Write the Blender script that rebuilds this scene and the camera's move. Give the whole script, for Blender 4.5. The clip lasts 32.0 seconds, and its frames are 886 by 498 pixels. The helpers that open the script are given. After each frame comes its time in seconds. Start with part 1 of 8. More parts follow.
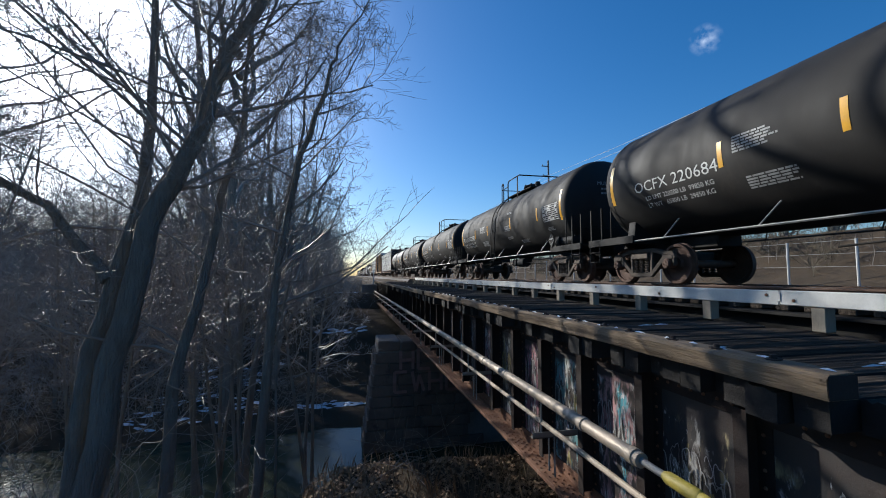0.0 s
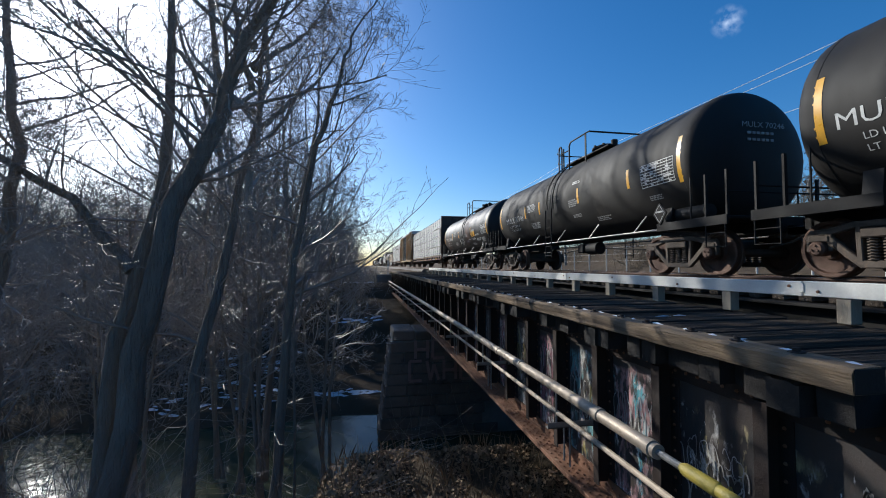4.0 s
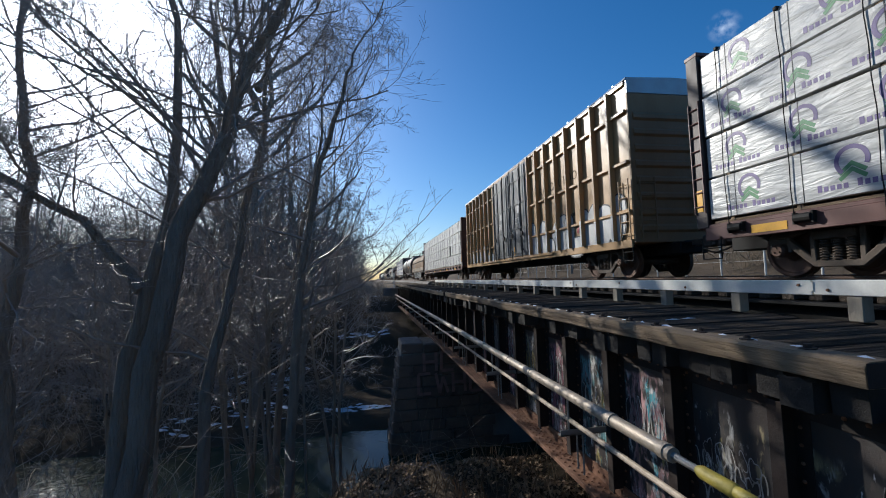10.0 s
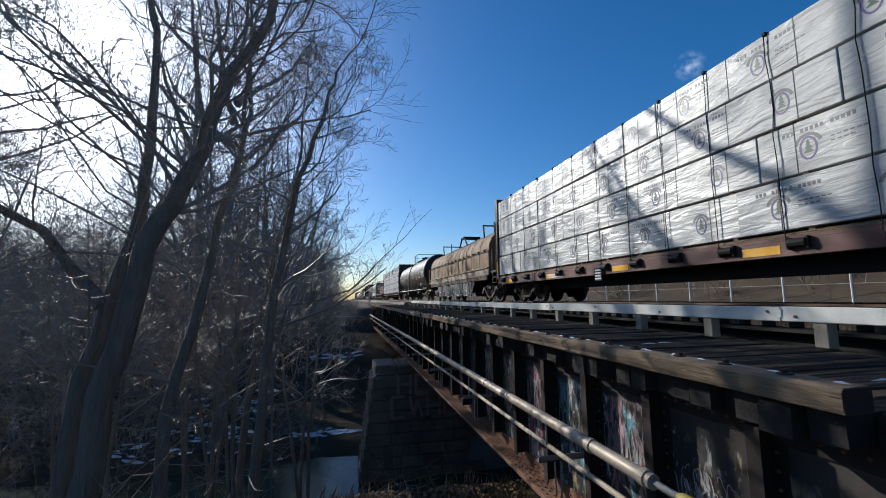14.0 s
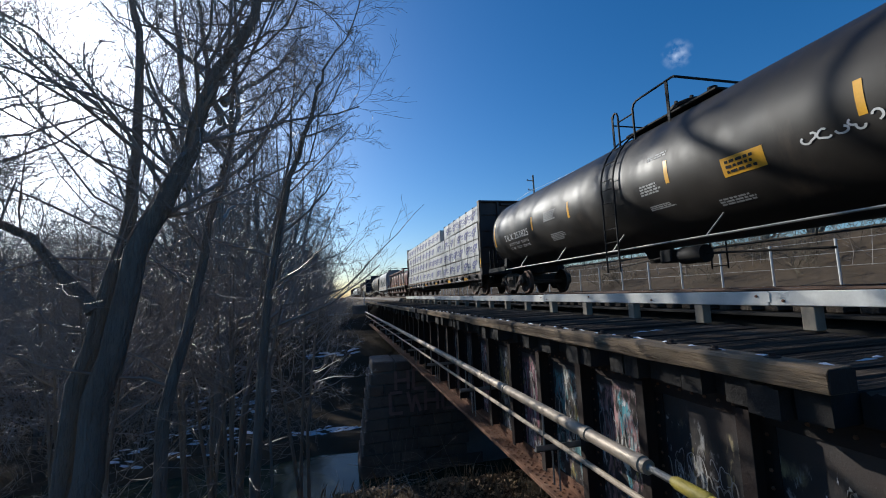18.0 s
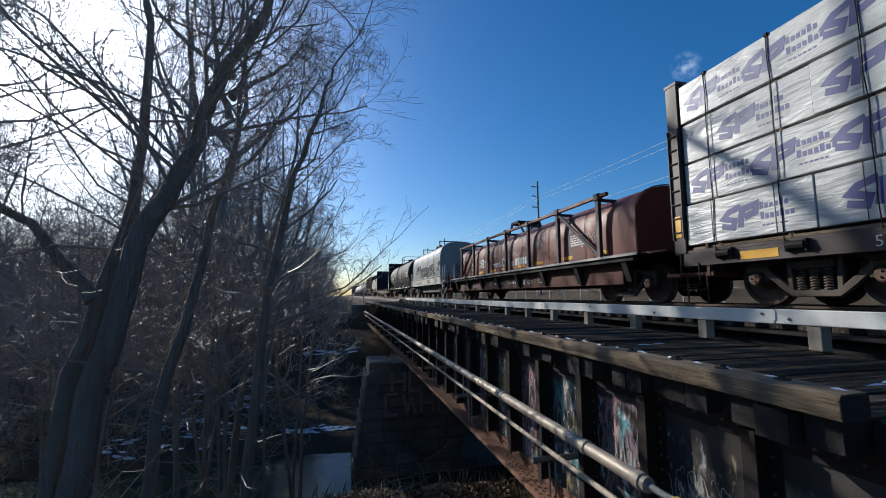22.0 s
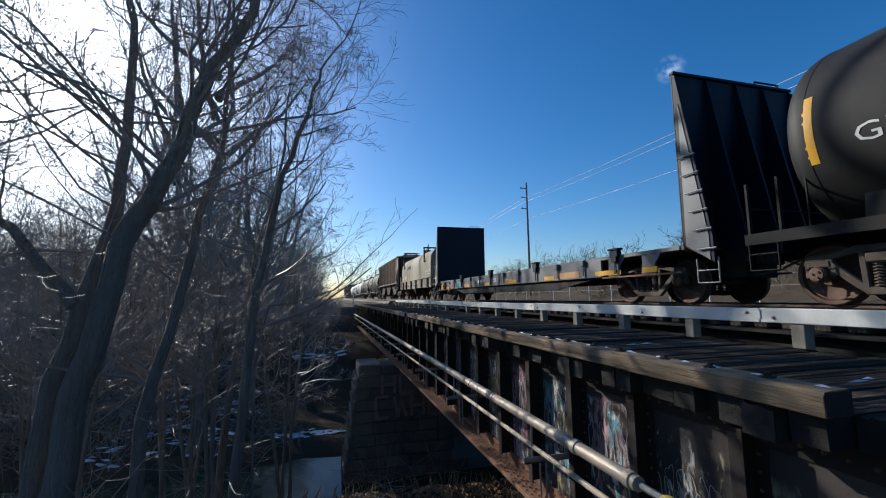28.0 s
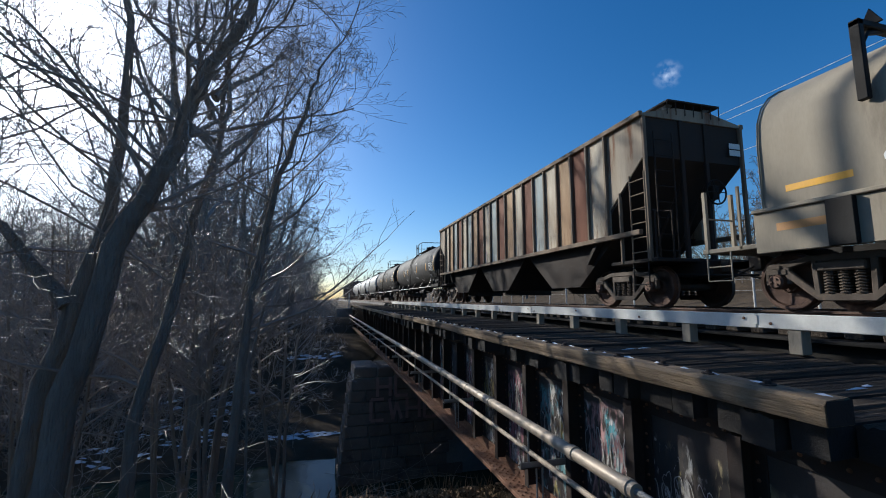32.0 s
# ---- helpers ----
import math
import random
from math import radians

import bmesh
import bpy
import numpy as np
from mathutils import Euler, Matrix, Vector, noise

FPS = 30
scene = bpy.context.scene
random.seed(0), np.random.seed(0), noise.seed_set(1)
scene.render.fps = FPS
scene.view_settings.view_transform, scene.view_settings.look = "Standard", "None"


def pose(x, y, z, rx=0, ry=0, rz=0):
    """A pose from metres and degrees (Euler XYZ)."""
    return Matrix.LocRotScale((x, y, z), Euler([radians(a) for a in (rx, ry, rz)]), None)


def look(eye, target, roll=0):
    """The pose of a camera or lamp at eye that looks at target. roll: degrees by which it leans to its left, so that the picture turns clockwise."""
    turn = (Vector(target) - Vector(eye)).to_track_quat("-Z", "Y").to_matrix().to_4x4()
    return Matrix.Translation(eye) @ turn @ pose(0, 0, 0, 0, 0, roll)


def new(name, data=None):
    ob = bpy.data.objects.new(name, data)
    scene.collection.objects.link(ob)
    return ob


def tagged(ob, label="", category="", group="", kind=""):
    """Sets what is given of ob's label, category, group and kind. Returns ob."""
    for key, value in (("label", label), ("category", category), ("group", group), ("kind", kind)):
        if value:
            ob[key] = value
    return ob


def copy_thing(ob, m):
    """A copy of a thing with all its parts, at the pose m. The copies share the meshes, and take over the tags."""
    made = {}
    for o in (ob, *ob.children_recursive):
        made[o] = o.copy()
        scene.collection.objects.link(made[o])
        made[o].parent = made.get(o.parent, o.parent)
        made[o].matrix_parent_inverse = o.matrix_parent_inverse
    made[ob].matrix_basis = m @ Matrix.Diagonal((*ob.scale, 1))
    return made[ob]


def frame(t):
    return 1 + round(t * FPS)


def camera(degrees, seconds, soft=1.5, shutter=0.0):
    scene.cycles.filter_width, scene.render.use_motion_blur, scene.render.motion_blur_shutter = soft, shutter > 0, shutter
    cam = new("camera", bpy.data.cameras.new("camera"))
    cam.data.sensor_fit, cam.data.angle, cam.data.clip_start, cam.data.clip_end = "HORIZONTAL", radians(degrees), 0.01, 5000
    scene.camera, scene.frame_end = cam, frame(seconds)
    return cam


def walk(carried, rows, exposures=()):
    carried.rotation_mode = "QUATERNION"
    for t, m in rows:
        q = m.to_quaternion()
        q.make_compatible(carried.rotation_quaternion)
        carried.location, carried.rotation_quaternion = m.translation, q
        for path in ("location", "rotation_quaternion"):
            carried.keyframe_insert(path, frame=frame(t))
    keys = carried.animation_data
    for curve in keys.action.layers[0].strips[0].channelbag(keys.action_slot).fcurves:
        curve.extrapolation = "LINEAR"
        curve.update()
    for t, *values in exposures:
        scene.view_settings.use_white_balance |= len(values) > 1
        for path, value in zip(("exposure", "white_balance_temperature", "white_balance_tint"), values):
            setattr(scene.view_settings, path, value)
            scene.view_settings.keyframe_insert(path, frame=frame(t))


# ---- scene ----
# ---- camera and its path: seconds, place, turn to the left, tilt up, lean ----
cam = camera(93.440, 32.0, soft=1.0, shutter=0.0)
PATH = [
    (0, 0.056, -0.027, 0.081, -12.432, 3.647, 0.006),
    (0.5, 0.050, -0.014, 0.096, -12.567, 3.514, -0.109),
    (1, 0.047, -0.011, 0.097, -12.623, 3.409, 0.091),
    (1.5, 0.040, -0.010, 0.100, -12.509, 3.244, 0.493),
    (2, 0.049, -0.019, 0.096, -12.442, 3.108, 0.754),
    (2.5, 0.044, -0.017, 0.093, -12.131, 2.757, 0.752),
    (3, 0.039, -0.025, 0.090, -11.621, 2.530, 0.675),
    (3.5, 0.043, -0.029, 0.090, -10.997, 2.302, 0.377),
    (5.5, 0.045, -0.021, 0.096, -9.417, 2.370, -1.076),
    (6, 0.047, -0.020, 0.105, -9.076, 2.446, -1.302),
    (6.5, 0.047, -0.042, 0.103, -9.063, 2.563, -1.582),
    (7, 0.053, -0.056, 0.100, -8.902, 2.991, -2.127),
    (7.5, 0.058, -0.055, 0.087, -8.996, 3.106, -2.313),
    (8, 0.049, -0.036, 0.089, -9.077, 3.283, -2.344),
    (8.5, 0.035, -0.032, 0.091, -9.243, 3.388, -2.344),
    (9, 0.033, -0.031, 0.084, -9.403, 3.399, -2.271),
    (9.5, 0.030, -0.034, 0.075, -9.658, 3.579, -2.060),
    (10, 0.024, -0.060, 0.058, -9.859, 3.957, -1.750),
    (10.5, 0.008, -0.080, 0.034, -9.744, 3.995, -1.086),
    (11, 0.010, -0.082, 0.018, -10.340, 3.465, -0.432),
    (11.5, 0.004, -0.085, 0.019, -11.289, 3.399, -0.100),
    (12, -0.000, -0.057, 0.038, -12.085, 3.673, -0.148),
    (12.5, -0.003, -0.023, 0.047, -12.688, 4.937, -0.113),
    (13, -0.023, 0.013, 0.045, -12.828, 5.600, -0.041),
    (13.5, -0.022, 0.010, 0.044, -13.062, 6.039, -0.272),
    (14, -0.011, 0.001, 0.048, -13.141, 6.769, -0.701),
    (14.5, -0.013, -0.002, 0.047, -13.225, 6.962, -0.859),
    (16.5, -0.019, -0.030, 0.042, -14.280, 6.252, -1.987),
    (17, -0.020, -0.032, 0.045, -14.196, 6.126, -2.517),
    (17.5, -0.011, -0.026, 0.050, -14.200, 6.030, -2.705),
    (18, -0.007, -0.023, 0.054, -14.005, 6.023, -2.507),
    (18.5, -0.004, -0.023, 0.060, -13.760, 6.051, -2.026),
    (19, 0.003, -0.023, 0.065, -13.756, 6.303, -1.712),
    (19.5, -0.012, 0.001, 0.059, -13.858, 6.632, -1.556),
    (20, -0.010, 0.003, 0.057, -13.982, 6.646, -1.388),
    (20.5, -0.007, -0.001, 0.061, -14.184, 6.463, -1.300),
    (21, -0.008, 0.002, 0.062, -13.819, 6.311, -1.083),
    (21.5, -0.015, 0.017, 0.073, -13.820, 6.318, -0.636),
    (22, -0.021, 0.035, 0.077, -13.827, 6.357, -0.133),
    (22.5, -0.032, 0.048, 0.082, -13.823, 6.220, 0.267),
    (23, -0.030, 0.037, 0.077, -13.932, 6.078, 0.601),
    (23.5, -0.027, 0.027, 0.079, -13.994, 6.026, 0.663),
    (24, -0.022, 0.016, 0.070, -14.181, 6.103, 0.050),
    (24.5, -0.021, 0.019, 0.070, -14.362, 6.167, -0.637),
    (25, -0.026, 0.034, 0.082, -14.530, 6.139, -1.157),
    (25.5, -0.033, 0.035, 0.079, -14.696, 6.109, -1.313),
    (27.5, -0.028, 0.053, 0.083, -15.105, 6.187, -0.984),
    (28, -0.022, 0.042, 0.079, -15.255, 6.571, -0.634),
    (28.5, -0.024, 0.038, 0.072, -15.012, 6.587, -0.359),
    (29, -0.032, 0.044, 0.071, -15.079, 6.718, -0.143),
    (29.5, -0.030, 0.046, 0.078, -15.068, 6.673, -0.038),
    (30, -0.033, 0.050, 0.074, -15.125, 6.594, -0.004),
    (30.5, -0.032, 0.058, 0.076, -14.955, 6.546, -0.032),
    (31, -0.026, 0.065, 0.079, -15.182, 6.616, -0.089),
    (31.5, -0.024, 0.069, 0.087, -15.308, 6.689, -0.264),
    (32, -0.023, 0.078, 0.095, -15.739, 6.816, -0.191),
]


def cam_pose(x, y, z, turn, tilt, lean):
    return pose(x, y, z, 90 + tilt, 0, turn) @ pose(0, 0, 0, 0, 0, lean)


walk(cam, [(row[0], cam_pose(*row[1:])) for row in PATH], exposures=[(t, ev, 5630, 9) for t, ev in ((0, 0.56), (3, 0.58), (6, 0.66), (8, 0.48), (10, 0.43), (12, 0.48), (13.5, 0.40), (18, 0.38), (25, 0.40), (28, 0.50), (30, 0.55), (32, 0.48))])


def run(t):
    """Metres that the train has rolled at t seconds."""
    u = t - 16
    return 8.66283 * u + 0.002159 * u * u + -0.00016300 * u ** 3 + 137.3848

# ---- world, sun and exposure ----
SUN_TURN, SUN_HEIGHT = -33.0, 24.2   # degrees from +y towards -x, and above the horizon
world = bpy.data.worlds.new("world")
scene.world = world
world.use_nodes = True
wn = world.node_tree
sky = wn.nodes.new("ShaderNodeTexSky")
sky.sky_type, sky.sun_disc = "NISHITA", False
sky.sun_elevation, sky.sun_rotation = radians(SUN_HEIGHT), radians(SUN_TURN)
sky.air_density, sky.dust_density, sky.ozone_density = 1.0, 0.85, 3.5
hue = wn.nodes.new("ShaderNodeHueSaturation")
hue.inputs["Saturation"].default_value = 1.3
wn.links.new(sky.outputs[0], hue.inputs["Color"])
geo, dot, wisp, thick, cloud = (wn.nodes.new("ShaderNode" + k) for k in ("TexCoord", "VectorMath", "TexNoise", "Math", "Mix"))
dot.operation = "DISTANCE"
dot.inputs[1].default_value = (0.641, 0.630, 0.440)      # where the one small cloud stands
near = wn.nodes.new("ShaderNodeMapRange")
near.inputs[1].default_value, near.inputs[2].default_value, near.inputs[3].default_value, near.inputs[4].default_value = 0.030, 0.0, 0.0, 0.85
wisp.inputs["Scale"].default_value, wisp.inputs["Detail"].default_value = 46.0, 6
thick.operation = "MULTIPLY"
cloud.data_type = "RGBA"
cloud.inputs[7].default_value = (7.0, 7.6, 8.6, 1)
wn.links.new(geo.outputs["Generated"], dot.inputs[0])
wn.links.new(geo.outputs["Generated"], wisp.inputs["Vector"])
wn.links.new(dot.outputs["Value"], near.inputs[0])
wn.links.new(near.outputs[0], thick.inputs[0])
shred = wn.nodes.new("ShaderNodeMapRange")
shred.inputs[1].default_value, shred.inputs[2].default_value = 0.47, 0.80
wn.links.new(wisp.outputs[0], shred.inputs[0])
wn.links.new(shred.outputs[0], thick.inputs[1])
wn.links.new(thick.outputs[0], cloud.inputs[0])
wn.links.new(hue.outputs[0], cloud.inputs[6])
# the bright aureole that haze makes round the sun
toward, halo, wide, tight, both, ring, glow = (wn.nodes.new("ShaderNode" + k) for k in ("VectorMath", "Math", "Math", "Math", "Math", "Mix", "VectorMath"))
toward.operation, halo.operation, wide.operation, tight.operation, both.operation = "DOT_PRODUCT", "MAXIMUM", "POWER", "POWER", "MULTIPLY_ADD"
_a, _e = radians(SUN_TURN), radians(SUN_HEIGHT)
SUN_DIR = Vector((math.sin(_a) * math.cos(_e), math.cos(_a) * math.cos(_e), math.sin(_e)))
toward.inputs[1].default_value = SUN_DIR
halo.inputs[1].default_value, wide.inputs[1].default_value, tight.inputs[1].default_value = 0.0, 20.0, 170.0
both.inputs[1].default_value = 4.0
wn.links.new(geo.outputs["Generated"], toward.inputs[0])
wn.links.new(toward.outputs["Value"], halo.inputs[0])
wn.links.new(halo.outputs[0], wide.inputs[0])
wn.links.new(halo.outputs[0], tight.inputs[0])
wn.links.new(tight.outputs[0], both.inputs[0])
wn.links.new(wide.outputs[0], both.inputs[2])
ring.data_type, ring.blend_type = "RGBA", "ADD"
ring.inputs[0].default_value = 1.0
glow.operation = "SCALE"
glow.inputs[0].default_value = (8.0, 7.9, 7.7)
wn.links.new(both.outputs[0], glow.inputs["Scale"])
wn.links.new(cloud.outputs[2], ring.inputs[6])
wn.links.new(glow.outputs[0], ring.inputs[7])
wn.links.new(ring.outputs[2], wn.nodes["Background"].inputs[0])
wn.nodes["Background"].inputs[1].default_value = 0.083
sun = new("sun", bpy.data.lights.new("sun", "SUN"))
sun.data.energy, sun.data.angle, sun.data.color = 4.3, radians(0.53), (1.0, 0.89, 0.72)
sun.matrix_world = look(SUN_DIR * 100, (0, 0, 0))

# ---- mesh tools ----
class Shape:
    """Gathers faces of one part."""

    def __init__(self):
        self.v, self.f = [], []

    def add(self, verts, faces, m=None):
        o = len(self.v)
        self.v += [tuple(m @ Vector(p)) for p in verts] if m else [tuple(p) for p in verts]
        self.f += [tuple(i + o for i in face) for face in faces]
        return self

    def box(self, x0, x1, y0, y1, z0, z1, c=0.0, m=None):
        if c <= 0:
            v = [(x, y, z) for z in (z0, z1) for y in (y0, y1) for x in (x0, x1)]
            return self.add(v, [(0, 2, 3, 1), (4, 5, 7, 6), (0, 1, 5, 4), (2, 6, 7, 3), (0, 4, 6, 2), (1, 3, 7, 5)], m)
        v, f, ids = [], [], {}
        for i, (x, sx) in enumerate(((x0, 1), (x1, -1))):
            for j, (y, sy) in enumerate(((y0, 1), (y1, -1))):
                for k, (z, sz) in enumerate(((z0, 1), (z1, -1))):
                    for a, p in enumerate(((x, y + sy * c, z + sz * c), (x + sx * c, y, z + sz * c), (x + sx * c, y + sy * c, z))):
                        ids[i, j, k, a] = len(v)
                        v.append(p)
                    t = (ids[i, j, k, 0], ids[i, j, k, 1], ids[i, j, k, 2])
                    f.append(t if (i + j + k) % 2 else t[::-1])
        for s in (0, 1):
            q = [ids[s, j, k, 0] for j, k in ((0, 0), (0, 1), (1, 1), (1, 0))]
            f.append(tuple(q if s == 0 else q[::-1]))
            q = [ids[i, s, k, 1] for i, k in ((0, 0), (1, 0), (1, 1), (0, 1))]
            f.append(tuple(q if s == 0 else q[::-1]))
            q = [ids[i, j, s, 2] for i, j in ((0, 0), (0, 1), (1, 1), (1, 0))]
            f.append(tuple(q if s == 0 else q[::-1]))
        for p in (0, 1):
            for q in (0, 1):
                e = (ids[0, p, q, 1], ids[1, p, q, 1], ids[1, p, q, 2], ids[0, p, q, 2])
                f.append(e if p == q else e[::-1])
                e = (ids[p, 0, q, 0], ids[p, 0, q, 2], ids[p, 1, q, 2], ids[p, 1, q, 0])
                f.append(e if p == q else e[::-1])
                e = (ids[p, q, 0, 0], ids[p, q, 1, 0], ids[p, q, 1, 1], ids[p, q, 0, 1])
                f.append(e if p == q else e[::-1])
        return self.add(v, f, m)

    def tube(self, points, r, n=8, caps=True):
        """A round rod along points; r is one radius or one for each point."""
        pts = [Vector(p) for p in points]
        rs = r if isinstance(r, (list, tuple)) else [r] * len(pts)
        o, up = len(self.v), None
        for i, p in enumerate(pts):
            d = (pts[min(i + 1, len(pts) - 1)] - pts[max(i - 1, 0)]).normalized()
            if up is None:
                up = Vector((0, 0, 1)) if abs(d.z) < 0.9 else Vector((1, 0, 0))
            side = d.cross(up).normalized()
            up = side.cross(d).normalized()
            for k in range(n):
                a = 2 * math.pi * k / n
                self.v.append(tuple(p + (side * math.cos(a) + up * math.sin(a)) * rs[i]))
        for i in range(len(pts) - 1):
            for k in range(n):
                a, b = o + i * n + k, o + i * n + (k + 1) % n
                self.f.append((a, b, b + n, a + n))
        if caps:
            self.f.append(tuple(o + k for k in range(n))[::-1])
            self.f.append(tuple(o + (len(pts) - 1) * n + k for k in range(n)))
        return self

    def prism(self, profile, a, b, axis="y", m=None):
        """A closed outline pushed along an axis: (x, z) along y, (y, z) along x, (x, y) along z."""
        n = len(profile)
        put = {"y": lambda p, s: (p[0], s, p[1]), "x": lambda p, s: (s, p[0], p[1]), "z": lambda p, s: (p[0], p[1], s)}[axis]
        v = [put(p, s) for s in (a, b) for p in profile]
        f = [(k, (k + 1) % n, (k + 1) % n + n, k + n) for k in range(n)] + [tuple(range(n))[::-1], tuple(range(n, 2 * n))]
        return self.add(v, f, m)

    def lathe(self, profile, n=24, axis="y", m=None):
        """Turns (radius, place along axis) round the axis."""
        v, f = [], []
        for r, s in profile:
            for k in range(n):
                a = 2 * math.pi * k / n
                c, t = r * math.cos(a), r * math.sin(a)
                v.append({"y": (c, s, t), "x": (s, c, t), "z": (c, t, s)}[axis])
        for i in range(len(profile) - 1):
            for k in range(n):
                a, b = i * n + k, i * n + (k + 1) % n
                f.append((a, b, b + n, a + n))
        f.append(tuple(range(n))[::-1])
        f.append(tuple(range((len(profile) - 1) * n, len(profile) * n)))
        return self.add(v, f, m)

    def mesh(self, name, mat, smooth=True, angle=35):
        me = bpy.data.meshes.new(name)
        me.from_pydata(self.v, [], self.f)
        me.materials.append(mat)
        bm = bmesh.new()
        bm.from_mesh(me)
        bmesh.ops.recalc_face_normals(bm, faces=bm.faces)
        bm.to_mesh(me)
        bm.free()
        if smooth:
            me.shade_smooth()
            me.set_sharp_from_angle(angle=radians(angle))
        return me


def part(name, shape, mat, parent=None, label="", at=None, smooth=True, angle=35):
    """Links a shape (or a mesh) as one mesh object under a thing or a part."""
    me = shape.mesh(name, mat, smooth, angle) if isinstance(shape, Shape) else shape
    ob = new(name, me)
    if parent:
        ob.parent = parent
    if at:
        ob.matrix_basis = at
    return tagged(ob, label)


def thing(name, label, category, group="", at=None, kind=""):
    ob = new(name)
    ob.empty_display_size = 0.2
    if at:
        ob.matrix_basis = at
    return tagged(ob, label, category, group, kind)


def S():
    return Shape()


# ---- materials ----
def surface(name, base, other=None, rough=0.6, metal=0.0, scale=2.0, amount=0.5, streak=1.0, stain=None, stain_at=0.6, stain_soft=0.15,
            stain_scale=0.7, grain=60.0, bump=0.15, dist=0.01, along=(1, 1, 1), spec=0.5, island=0.0, lift=0.0):
    """A worn surface: two blended colours, stains with an edge, fine grain and relief. streak below 1 draws the pattern out downwards."""
    mat = bpy.data.materials.new(name)
    mat.use_nodes = True
    nt = mat.node_tree
    N, L = nt.nodes, nt.links
    bs = N["Principled BSDF"]
    tc = N.new("ShaderNodeTexCoord")
    mp = N.new("ShaderNodeMapping")
    mp.inputs["Scale"].default_value = (along[0], along[1], along[2] * streak)
    L.new(tc.outputs["Object"], mp.inputs[0])

    def noisy(sc, detail, rgh=0.6):
        n = N.new("ShaderNodeTexNoise")
        n.inputs["Scale"].default_value, n.inputs["Detail"].default_value, n.inputs["Roughness"].default_value = sc, detail, rgh
        L.new(mp.outputs[0], n.inputs["Vector"])
        return n

    def mixed(fac, a, b, blend="MIX"):
        m = N.new("ShaderNodeMix")
        m.data_type, m.blend_type = "RGBA", blend
        for k, val in ((0, fac), (6, a), (7, b)):
            if isinstance(val, (int, float)):
                m.inputs[k].default_value = val
            elif isinstance(val, tuple):
                m.inputs[k].default_value = (*val, 1)
            else:
                L.new(val, m.inputs[k])
        return m.outputs[2]

    def ramp(src, a, b, lo=0.0, hi=1.0):
        r = N.new("ShaderNodeMapRange")
        r.inputs[1].default_value, r.inputs[2].default_value, r.inputs[3].default_value, r.inputs[4].default_value = a, b, lo, hi
        L.new(src, r.inputs[0])
        return r.outputs[0]

    other = other or tuple(c * 0.6 for c in base)
    n1 = noisy(scale, 6)
    col = mixed(ramp(n1.outputs[0], 0.35, 0.65, 0, amount), base, other)
    n3 = noisy(grain, 4, 0.7)
    if stain:
        n2 = noisy(stain_scale, 8, 0.65)
        col = mixed(ramp(n2.outputs[0], stain_at, stain_at + stain_soft), col, stain)
    col = mixed(ramp(n3.outputs[0], 0.3, 0.7, 0.0, 0.25), col, mixed(1.0, col, (0.55, 0.55, 0.55), "MULTIPLY"))
    if island:
        oi = N.new("ShaderNodeObjectInfo")
        col = mixed(ramp(oi.outputs["Random"], 0, 1, 0, island), col, mixed(1.0, col, (0.35, 0.34, 0.33), "MULTIPLY"))
    L.new(col, bs.inputs["Base Color"])
    L.new(ramp(n1.outputs[0], 0.3, 0.7, max(rough - 0.1, 0.02), min(rough + 0.12, 1)), bs.inputs["Roughness"])
    bs.inputs["Metallic"].default_value = metal
    bs.inputs["Specular IOR Level"].default_value = spec
    if bump:
        b1 = N.new("ShaderNodeBump")
        b1.inputs["Strength"].default_value, b1.inputs["Distance"].default_value = bump, dist
        L.new(n3.outputs[0], b1.inputs["Height"])
        b2 = N.new("ShaderNodeBump")
        b2.inputs["Strength"].default_value, b2.inputs["Distance"].default_value = bump, dist * 4
        L.new(n1.outputs[0], b2.inputs["Height"])
        L.new(b1.outputs[0], b2.inputs["Normal"])
        L.new(b2.outputs[0], bs.inputs["Normal"])
    return mat

M = {}
M["earth"] = surface("earth", (0.10, 0.076, 0.052), (0.055, 0.043, 0.031), rough=0.95, spec=0.1, scale=0.6, stain=(0.09, 0.062, 0.036), stain_at=0.52, stain_scale=1.7, grain=25, bump=0.9, dist=0.06)
M["leaf_litter"] = surface("leaf_litter", (0.36, 0.24, 0.135), (0.18, 0.115, 0.07), rough=0.85, scale=6, grain=30, bump=0.4)
M["ballast"] = surface("ballast", (0.20, 0.18, 0.16), (0.09, 0.08, 0.075), rough=0.95, scale=9, grain=40, bump=0.8, dist=0.03)
# creosote, darkened further for the shade under the edge timber
M["creosote_shade"] = surface("creosoted_wood", (0.022, 0.018, 0.015), (0.014, 0.012, 0.011), rough=0.85, scale=3, stain=(0.09, 0.075, 0.06), stain_at=0.66, stain_scale=5, grain=40, bump=0.5)
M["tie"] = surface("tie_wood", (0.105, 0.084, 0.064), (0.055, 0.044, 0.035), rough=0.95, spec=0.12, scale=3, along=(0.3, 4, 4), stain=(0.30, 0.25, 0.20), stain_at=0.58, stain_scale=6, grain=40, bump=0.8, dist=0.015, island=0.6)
M["timber"] = surface("weathered_timber", (0.29, 0.215, 0.14), (0.125, 0.09, 0.06), rough=0.85, spec=0.15, scale=4, along=(3, 0.25, 5), stain=(0.06, 0.047, 0.038), stain_at=0.55, stain_scale=1.4, grain=30, bump=0.8, dist=0.015)
M["rail"] = surface("rail_steel", (0.11, 0.065, 0.045), (0.06, 0.04, 0.03), rough=0.6, metal=0.4, scale=5, grain=50, bump=0.2)
M["rail_top"] = surface("rail_head_polished", (0.55, 0.54, 0.52), rough=0.22, metal=1.0, scale=5, bump=0.03)
